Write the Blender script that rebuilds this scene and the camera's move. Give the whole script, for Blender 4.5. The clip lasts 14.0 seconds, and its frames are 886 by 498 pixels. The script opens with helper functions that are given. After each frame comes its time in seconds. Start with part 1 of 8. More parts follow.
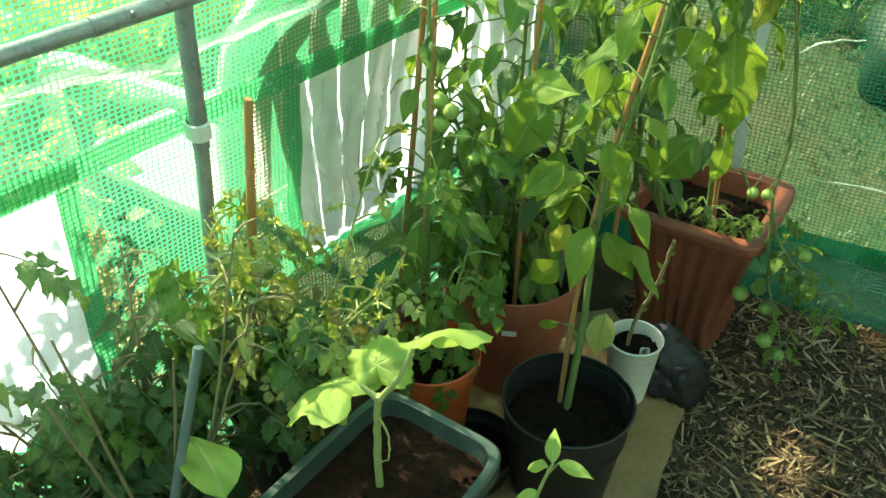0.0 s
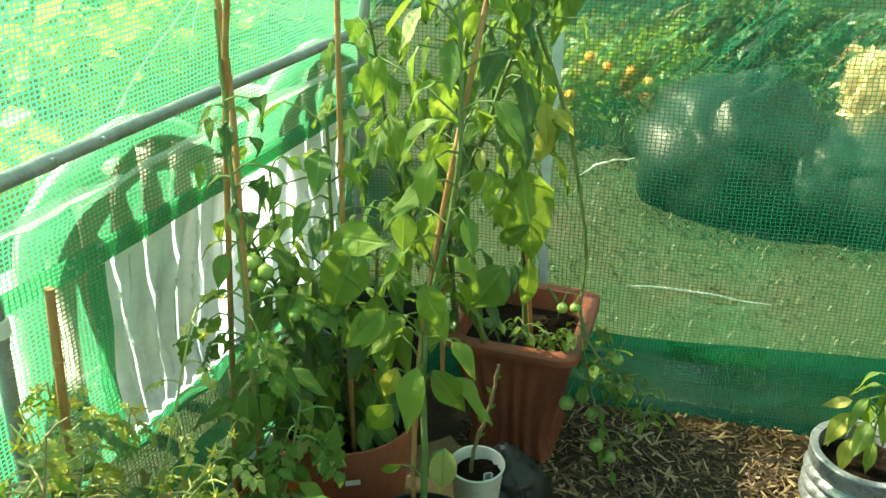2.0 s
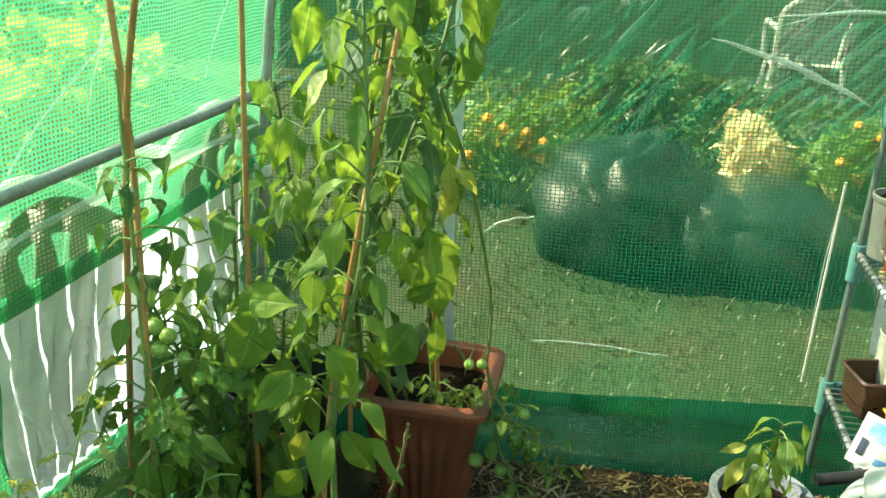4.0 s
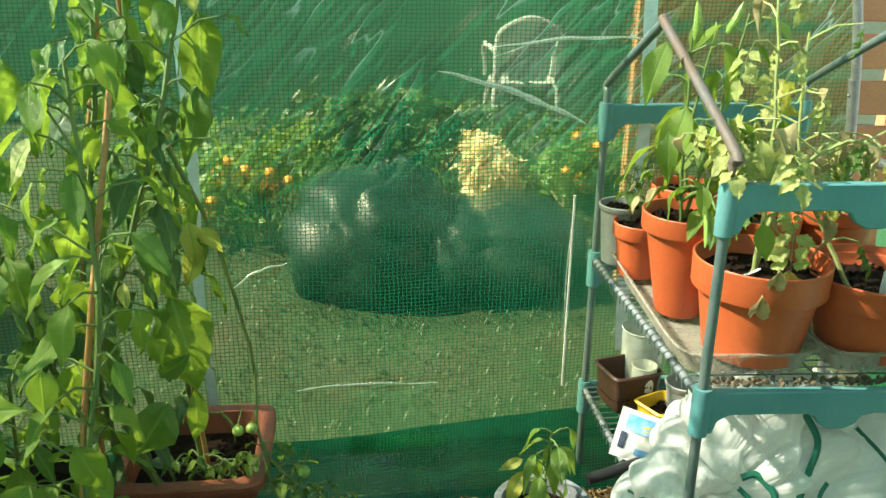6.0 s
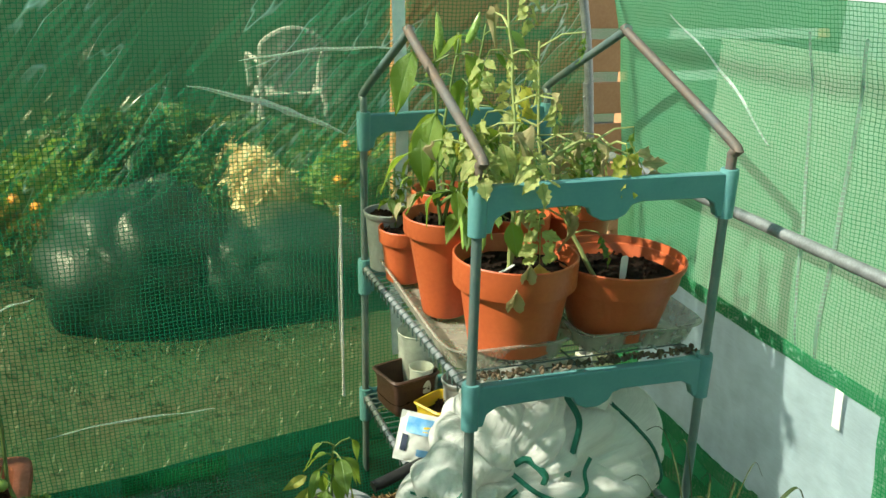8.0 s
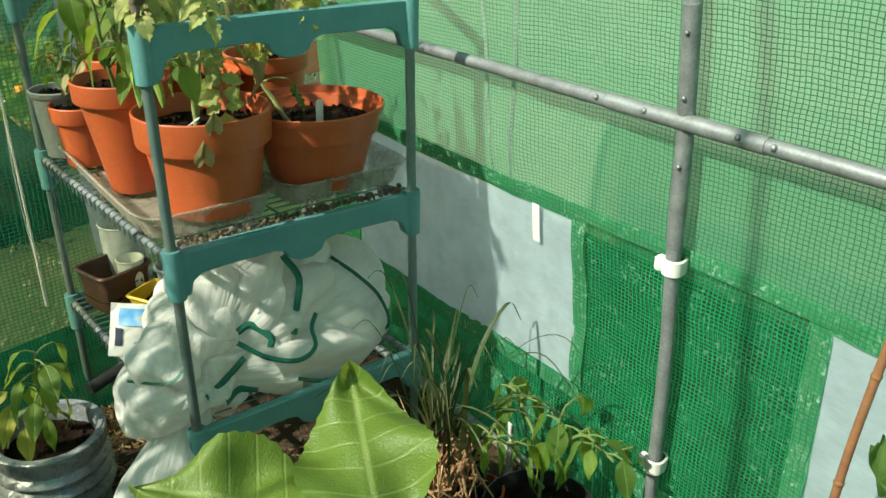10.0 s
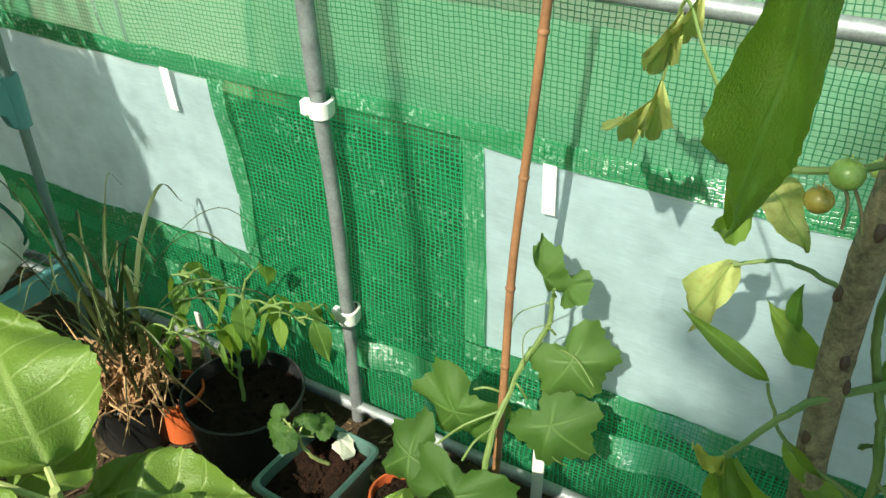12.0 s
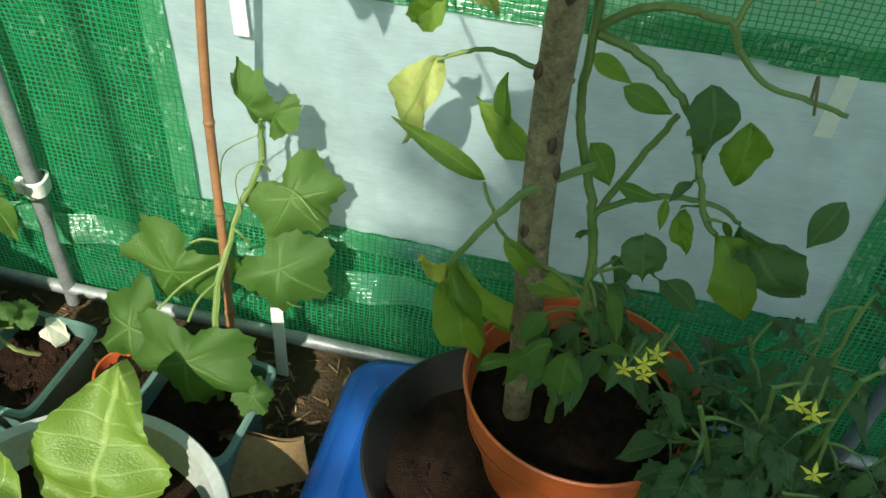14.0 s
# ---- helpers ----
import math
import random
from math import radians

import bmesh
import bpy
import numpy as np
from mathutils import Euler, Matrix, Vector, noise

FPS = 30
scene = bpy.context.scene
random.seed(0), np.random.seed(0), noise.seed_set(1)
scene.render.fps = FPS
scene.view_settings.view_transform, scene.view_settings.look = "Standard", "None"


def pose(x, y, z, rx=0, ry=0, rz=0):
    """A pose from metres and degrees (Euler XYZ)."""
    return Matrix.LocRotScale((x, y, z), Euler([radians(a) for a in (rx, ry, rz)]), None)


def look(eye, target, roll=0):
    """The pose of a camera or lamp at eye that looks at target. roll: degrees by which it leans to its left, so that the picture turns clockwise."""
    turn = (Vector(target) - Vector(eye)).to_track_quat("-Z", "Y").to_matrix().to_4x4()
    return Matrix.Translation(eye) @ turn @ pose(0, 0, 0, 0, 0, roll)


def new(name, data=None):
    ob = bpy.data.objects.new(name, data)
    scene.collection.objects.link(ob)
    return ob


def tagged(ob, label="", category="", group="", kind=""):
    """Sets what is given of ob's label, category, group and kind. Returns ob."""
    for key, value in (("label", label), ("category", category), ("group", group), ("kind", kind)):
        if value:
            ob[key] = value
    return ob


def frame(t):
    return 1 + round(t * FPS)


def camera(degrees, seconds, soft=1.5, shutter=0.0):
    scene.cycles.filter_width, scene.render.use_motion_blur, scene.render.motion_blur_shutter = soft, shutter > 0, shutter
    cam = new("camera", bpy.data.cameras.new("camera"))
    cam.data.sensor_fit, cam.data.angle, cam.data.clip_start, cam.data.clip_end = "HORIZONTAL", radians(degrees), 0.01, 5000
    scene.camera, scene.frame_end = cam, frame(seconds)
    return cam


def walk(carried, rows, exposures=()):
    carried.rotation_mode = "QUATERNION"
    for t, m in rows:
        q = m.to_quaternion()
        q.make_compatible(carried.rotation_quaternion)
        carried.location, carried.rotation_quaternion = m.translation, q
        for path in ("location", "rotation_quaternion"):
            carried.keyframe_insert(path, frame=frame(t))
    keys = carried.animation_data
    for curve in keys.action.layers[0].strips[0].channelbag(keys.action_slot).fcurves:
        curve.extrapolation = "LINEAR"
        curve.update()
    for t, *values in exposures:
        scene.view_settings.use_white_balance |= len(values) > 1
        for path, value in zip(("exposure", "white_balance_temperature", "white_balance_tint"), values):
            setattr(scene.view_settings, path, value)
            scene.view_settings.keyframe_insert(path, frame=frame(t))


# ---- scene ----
cam = camera(55.6, 14.0)
EXPOSURES = [(0, 2.4), (2, 2.33), (5, 2.05), (6, 1.9), (7, 1.6), (9.5, 1.28), (10.5, 1.2), (11, 1.24), (12, 1.55), (13, 1.53), (14, 1.47)]
PATH = [
    (0, (-0.076, 1.816, 1.175), (-1.034, 3.149, 0.033), 0.8),
    (0.5, (-0.077, 1.816, 1.189), (-0.962, 3.283, 0.157), 1.3),
    (1, (-0.077, 1.816, 1.208), (-0.9, 3.37, 0.254), 1.3),
    (1.5, (-0.077, 1.816, 1.216), (-0.812, 3.439, 0.307), 0.7),
    (2, (-0.072, 1.819, 1.218), (-0.746, 3.48, 0.331), -0.0),
    (4.3, (-0.081, 1.807, 1.224), (-0.523, 3.612, 0.483), 1.5),
    (4.5, (-0.079, 1.829, 1.235), (-0.505, 3.64, 0.501), 0.8),
    (5, (-0.085, 1.844, 1.232), (-0.416, 3.672, 0.493), 0.5),
    (5.5, (-0.085, 1.859, 1.231), (-0.234, 3.709, 0.486), 0.6),
    (6, (-0.08, 1.858, 1.238), (0.01, 3.736, 0.557), 0.8),
    (6.5, (-0.062, 1.864, 1.253), (0.253, 3.725, 0.591), 0.9),
    (7, (-0.044, 1.869, 1.253), (0.405, 3.702, 0.592), 0.6),
    (7.2, (-0.047, 1.868, 1.253), (0.445, 3.691, 0.593), 0.7),
    (9.3, (0.011, 1.839, 1.178), (0.876, 3.499, 0.473), 0.9),
    (9.5, (0.027, 1.837, 1.162), (0.98, 3.429, 0.416), 0.5),
    (10, (0.027, 1.838, 1.13), (1.112, 3.291, 0.287), 0.3),
    (10.5, (0.044, 1.836, 1.118), (1.268, 3.148, 0.234), -0.1),
    (11, (0.066, 1.839, 1.1), (1.412, 2.985, 0.165), -0.7),
    (11.5, (0.103, 1.836, 1.094), (1.488, 2.853, 0.071), 0.1),
    (12, (0.13, 1.841, 1.065), (1.562, 2.688, -0.045), -0.6),
    (12.5, (0.144, 1.84, 1.044), (1.628, 2.447, -0.151), 0.1),
    (13, (0.178, 1.803, 1.031), (1.679, 2.282, -0.201), 1.3),
    (13.5, (0.191, 1.799, 1.009), (1.703, 2.134, -0.255), 1.9),
    (14, (0.183, 1.811, 0.981), (1.649, 2.048, -0.358), 5.2),
]
walk(cam, [(t, look(eye, target, roll)) for t, eye, target, roll in PATH], EXPOSURES)
from mathutils.bvhtree import BVHTree


# ---- world and sun ----
world = bpy.data.worlds.new("world")
scene.world = world
world.use_nodes = True
sky = world.node_tree.nodes.new("ShaderNodeTexSky")
sky.sky_type, sky.sun_disc = "NISHITA", False
sky.sun_elevation, sky.sun_rotation = radians(43), radians(265)
background = world.node_tree.nodes["Background"]
background.inputs["Strength"].default_value = 0.1
world.node_tree.links.new(sky.outputs[0], background.inputs["Color"])

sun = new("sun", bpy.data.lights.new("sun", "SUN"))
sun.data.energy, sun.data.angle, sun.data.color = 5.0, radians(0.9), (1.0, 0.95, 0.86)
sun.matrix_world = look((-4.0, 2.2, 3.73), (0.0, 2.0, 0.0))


# ---- materials ----
class Nodes:
    """A small builder for node materials."""

    def __init__(self, name):
        self.mat = bpy.data.materials.new(name)
        self.mat.use_nodes = True
        self.tree = self.mat.node_tree
        self.tree.nodes.clear()
        self.out = self.tree.nodes.new("ShaderNodeOutputMaterial")

    def put(self, kind, **values):
        node = self.tree.nodes.new("ShaderNode" + kind)
        for key, value in values.items():
            if key in node.inputs:
                self.feed(node.inputs[key], value)
            else:
                setattr(node, key, value)
        return node

    def feed(self, socket, value):
        if isinstance(value, bpy.types.NodeSocket):
            self.tree.links.new(value, socket)
        elif isinstance(value, (tuple, list)) and len(value) == 3 and socket.type == "RGBA":
            socket.default_value = (*value, 1)
        else:
            socket.default_value = value

    def math(self, op, a, b=0.0, c=0.0, clamp=False):
        node = self.put("Math", operation=op, use_clamp=clamp)
        for socket, value in zip(node.inputs, (a, b, c)):
            self.feed(socket, value)
        return node.outputs[0]

    def mix(self, factor, a, b):
        node = self.put("Mix", data_type="RGBA")
        self.feed(node.inputs[0], factor)
        self.feed(node.inputs[6], a)
        self.feed(node.inputs[7], b)
        return node.outputs[2]

    def noise(self, where, scale, detail=3.0, rough=0.6):
        return self.put("TexNoise", Vector=where, Scale=scale, Detail=detail, Roughness=rough).outputs[0]

    def ramp(self, value, low, high, a=0.0, b=1.0):
        node = self.put("MapRange", clamp=True)
        for socket, v in zip(node.inputs, (value, low, high, a, b)):
            self.feed(socket, v)
        return node.outputs[0]

    def shade(self, factor, a, b):
        node = self.put("MixShader")
        self.feed(node.inputs[0], factor)
        self.feed(node.inputs[1], a)
        self.feed(node.inputs[2], b)
        return node.outputs[0]

    def bump(self, height, strength=0.3, distance=0.002):
        return self.put("Bump", Height=height, Strength=strength, Distance=distance).outputs[0]

    def done(self, shader):
        self.tree.links.new(shader, self.out.inputs["Surface"])
        return self.mat


def surface(name, a, b, scale=12.0, fine=150.0, rough=(0.4, 0.6), metal=0.0, bumps=0.25, distance=0.002, vary=0.12, low=0.35, high=0.65, specular=0.5):
    """A general opaque surface: two colours mixed by a coarse and a fine noise, with bump and uneven gloss."""
    n = Nodes(name)
    where = n.put("TexCoord").outputs["Object"]
    random_value = n.put("ObjectInfo").outputs["Random"]
    coarse, grain = n.noise(where, scale, 4.0), n.noise(where, fine, 3.0)
    blend = n.ramp(n.math("ADD", n.math("MULTIPLY", coarse, 0.7), n.math("MULTIPLY", grain, 0.3)), low, high)
    colour = n.mix(blend, a, b)
    value = n.math("MULTIPLY_ADD", random_value, 2 * vary, 1.0 - vary)
    colour = n.put("HueSaturation", Color=colour, Value=value).outputs[0]
    shader = n.put("BsdfPrincipled", Roughness=n.ramp(grain, 0.3, 0.7, *rough), Metallic=metal, Normal=n.bump(grain, bumps, distance))
    n.feed(shader.inputs["Base Color"], colour)
    n.feed(shader.inputs["Specular IOR Level"], specular)
    return n.done(shader.outputs[0])


def film(name, thread, sheer, pitch=0.0095, clear=0.55, milk=(0.62, 0.8, 0.66), width=0.18, blur=0.0, gloss=0.07, creases=0.0, second=0.0, shine=0.35, glints=0.0):
    """Reinforced greenhouse cover: a grid of woven threads welded into clear, milky film. UVs are in metres."""
    n = Nodes(name)
    uv = n.put("TexCoord").outputs["UV"]
    wander = n.put("TexNoise", Vector=uv, Scale=7.0, Detail=4.0, Roughness=0.62).outputs["Color"]
    shift = n.put("VectorMath", operation="MULTIPLY_ADD")
    n.feed(shift.inputs[0], wander), n.feed(shift.inputs[1], (0.017, 0.017, 0.0)), n.feed(shift.inputs[2], uv)
    axes = n.put("SeparateXYZ", Vector=shift.outputs[0]).outputs

    def lines(axis, step, share):
        saw = n.math("PINGPONG", n.math("DIVIDE", axis, step), 0.5)
        return n.ramp(saw, share * 0.55, share * 0.8, 1.0, 0.0)

    warp, weft = lines(axes[0], pitch, width), lines(axes[1], pitch * 0.85, width * 1.1)
    grid = n.math("MAXIMUM", warp, weft)
    if second:  # another layer of the same weave lies behind, out of step
        behind = n.math("MAXIMUM", lines(n.math("MULTIPLY_ADD", axes[1], 0.06, axes[0]), pitch * second, width * 0.8), lines(n.math("MULTIPLY_ADD", axes[0], -0.05, axes[1]), pitch * second * 0.85, width * 0.8))
        grid = n.math("MAXIMUM", grid, n.math("MULTIPLY", behind, 0.6))
    cloud = n.noise(uv, 3.0, 4.0)
    dirt = n.noise(uv, 60.0, 4.0)
    bump = n.bump(n.math("ADD", grid, n.math("MULTIPLY", dirt, 0.15)), 0.5, 0.0015)
    fold_mask = None
    if creases:
        slant = n.put("Mapping", vector_type="TEXTURE", Vector=uv, Rotation=(0.0, 0.0, radians(48)), Scale=(0.55, 0.1, 1.0)).outputs[0]
        wrinkle = n.put("TexNoise", Vector=slant, Scale=1.0, Detail=3.0, Roughness=0.55).outputs[0]
        fold = n.math("ABSOLUTE", n.math("SUBTRACT", wrinkle, 0.5))
        upper = n.ramp(n.math("ADD", n.put("SeparateXYZ", Vector=uv).outputs[1], n.math("MULTIPLY", n.noise(uv, 3.0, 2.0), 0.3)), 0.9, 1.02)
        # Thin pale lines paint glints along slanting folds in the upper part.
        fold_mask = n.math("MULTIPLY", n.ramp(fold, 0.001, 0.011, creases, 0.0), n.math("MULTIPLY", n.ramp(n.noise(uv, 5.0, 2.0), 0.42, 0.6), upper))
        big = n.put("Bump", Height=n.math("MULTIPLY", upper, n.ramp(fold, 0.0, 0.09, 1.0, 0.0)), Strength=0.8, Distance=0.02)
        bump = n.put("Bump", Height=n.math("ADD", grid, n.math("MULTIPLY", dirt, 0.15)), Strength=0.4, Distance=0.0015, Normal=big.outputs[0]).outputs[0]
    thread_colour = n.mix(n.ramp(cloud, 0.3, 0.7), thread, tuple(0.7 * c for c in thread))
    strands = n.shade(0.55, n.put("BsdfPrincipled", Roughness=shine, Normal=bump, **{"Base Color": thread_colour}).outputs[0],
                      n.put("BsdfTranslucent", Color=thread_colour, Normal=bump).outputs[0])
    body = n.shade(0.6, n.put("BsdfDiffuse", Color=milk, Normal=bump).outputs[0], n.put("BsdfTranslucent", Color=milk, Normal=bump).outputs[0])
    body = n.shade(gloss, body, n.put("BsdfGlossy", Roughness=0.22, Normal=bump).outputs[0])
    see = n.math("MULTIPLY", n.ramp(dirt, 0.2, 0.8, 1.0, 0.93), clear)
    view = n.put("BsdfTransparent", Color=sheer).outputs[0]
    if blur:
        view = n.shade(blur, view, n.put("BsdfRefraction", Color=sheer, Roughness=0.32, IOR=1.12, Normal=bump).outputs[0])
    cells = n.shade(see, body, view)
    cover_shader = n.shade(n.math("MULTIPLY", grid, 0.9), cells, strands)
    if glints:  # pale specks that paint glints on the weave
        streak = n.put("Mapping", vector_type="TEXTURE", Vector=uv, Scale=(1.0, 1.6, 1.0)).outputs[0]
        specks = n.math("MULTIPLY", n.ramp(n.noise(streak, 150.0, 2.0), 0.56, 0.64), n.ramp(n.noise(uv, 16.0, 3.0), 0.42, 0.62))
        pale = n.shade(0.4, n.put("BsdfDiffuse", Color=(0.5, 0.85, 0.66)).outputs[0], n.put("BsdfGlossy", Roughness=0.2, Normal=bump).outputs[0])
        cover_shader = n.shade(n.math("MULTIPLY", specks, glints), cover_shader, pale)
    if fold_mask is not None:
        # Pale lines are whitened wear on folds and their painted glint too.
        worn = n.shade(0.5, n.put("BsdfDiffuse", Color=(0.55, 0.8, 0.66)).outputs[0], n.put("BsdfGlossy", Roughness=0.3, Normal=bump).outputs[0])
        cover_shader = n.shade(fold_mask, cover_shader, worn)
    return n.done(cover_shader)


def gauze(name, colour, clear=0.22, step=0.0016, through_share=0.3, wrinkle=0.0):
    """Fine woven insect mesh. UVs are in metres."""
    n = Nodes(name)
    uv = n.put("TexCoord").outputs["UV"]
    axes = n.put("SeparateXYZ", Vector=uv).outputs
    weave = n.math("MULTIPLY", n.math("PINGPONG", n.math("DIVIDE", axes[0], step), 0.5), n.math("PINGPONG", n.math("DIVIDE", axes[1], step), 0.5))
    dirt = n.noise(uv, 14.0, 5.0)
    rows = n.put("TexNoise", Vector=n.put("VectorMath", operation="MULTIPLY").outputs[0], Scale=1.0, Detail=2.0)
    stretch = rows.inputs["Vector"].links[0].from_node
    n.feed(stretch.inputs[0], uv), n.feed(stretch.inputs[1], (30.0, 420.0, 1.0))
    dirt = n.math("MULTIPLY_ADD", n.math("SUBTRACT", rows.outputs[0], 0.5), 0.45, dirt)
    tone = n.mix(n.ramp(dirt, 0.35, 0.7), colour, tuple(0.8 * c for c in colour))
    bump = n.bump(n.math("ADD", weave, dirt), 0.35, 0.001)
    if wrinkle:
        bent = n.put("TexNoise", Vector=uv, Scale=2.6, Detail=3.0, Roughness=0.5, Distortion=1.6).outputs[0]
        crumple = n.ramp(n.math("ABSOLUTE", n.math("SUBTRACT", bent, 0.5)), 0.0, 0.14)
        second = n.put("TexNoise", Vector=uv, Scale=7.0, Detail=2.0, Distortion=1.0).outputs[0]
        crumple = n.math("MULTIPLY_ADD", n.ramp(n.math("ABSOLUTE", n.math("SUBTRACT", second, 0.5)), 0.0, 0.12), 0.35, crumple)
        bump = n.put("Bump", Height=crumple, Strength=wrinkle, Distance=0.016).outputs[0]
    cloth = n.shade(through_share, n.put("BsdfDiffuse", Color=tone, Normal=bump).outputs[0], n.put("BsdfTranslucent", Color=tone, Normal=bump).outputs[0])
    return n.done(n.shade(n.ramp(weave, 0.0, 0.2, clear * 0.5, clear * 1.5), cloth, n.put("BsdfTransparent", Color=(0.95, 1.0, 0.97)).outputs[0]))


def leaf_material(name, a, b, glow, veins=(0.2, 0.32, 0.08), rough=0.42, ribs=7.0, thin=0.4, blotch=None, side_veins=0.2, relief=0.4):
    """A living leaf: veins along the UVs, colour that varies from leaf to leaf, and light shining through."""
    n = Nodes(name)
    uv = n.put("TexCoord").outputs["UV"]
    axes = n.put("SeparateXYZ", Vector=uv).outputs
    across, along = n.math("ABSOLUTE", axes[0]), axes[1]
    pick = n.put("ObjectInfo").outputs["Random"]
    place = n.put("TexCoord").outputs["Object"]
    mottled = n.noise(place, 9.0, 4.0)
    fine = n.noise(place, 70.0, 3.0)
    colour = n.mix(n.math("MULTIPLY_ADD", pick, 0.65, n.math("MULTIPLY", mottled, 0.4), clamp=True), a, b)
    side = n.math("PINGPONG", n.math("MULTIPLY", n.math("SUBTRACT", along, n.math("MULTIPLY", across, 0.22)), ribs), 0.5)
    vein = n.math("MAXIMUM", n.ramp(across, 0.006, 0.024, 0.75, 0.0), n.ramp(side, 0.02, 0.07, side_veins, 0.0))
    colour = n.mix(vein, colour, veins)
    if blotch:
        colour = n.mix(n.ramp(mottled, 0.52, 0.64), colour, blotch)
    height = n.math("ADD", n.math("MULTIPLY", vein, -0.6), n.math("MULTIPLY", fine, 0.7))
    bump = n.bump(height, relief, 0.008)
    face = n.put("BsdfPrincipled", Roughness=n.ramp(fine, 0.3, 0.7, rough - 0.1, rough + 0.12), Normal=bump, **{"Base Color": colour})
    n.feed(face.inputs["Specular IOR Level"], 0.5)
    through_light = n.put("BsdfTranslucent", Color=n.mix(0.6, colour, glow), Normal=bump)
    return n.done(n.shade(thin, face.outputs[0], through_light.outputs[0]))


def clear_plastic(name, tint, rough=0.25, solid=0.35):
    n = Nodes(name)
    where = n.put("TexCoord").outputs["Object"]
    scum = n.noise(where, 25.0, 5.0)
    shell = n.put("BsdfPrincipled", Roughness=rough, Normal=n.bump(scum, 0.2), **{"Base Color": tint})
    return n.done(n.shade(n.ramp(scum, 0.3, 0.75, solid, min(1.0, solid * 2.2)), n.put("BsdfTransparent", Color=(0.93, 0.95, 0.93)).outputs[0], shell.outputs[0]))


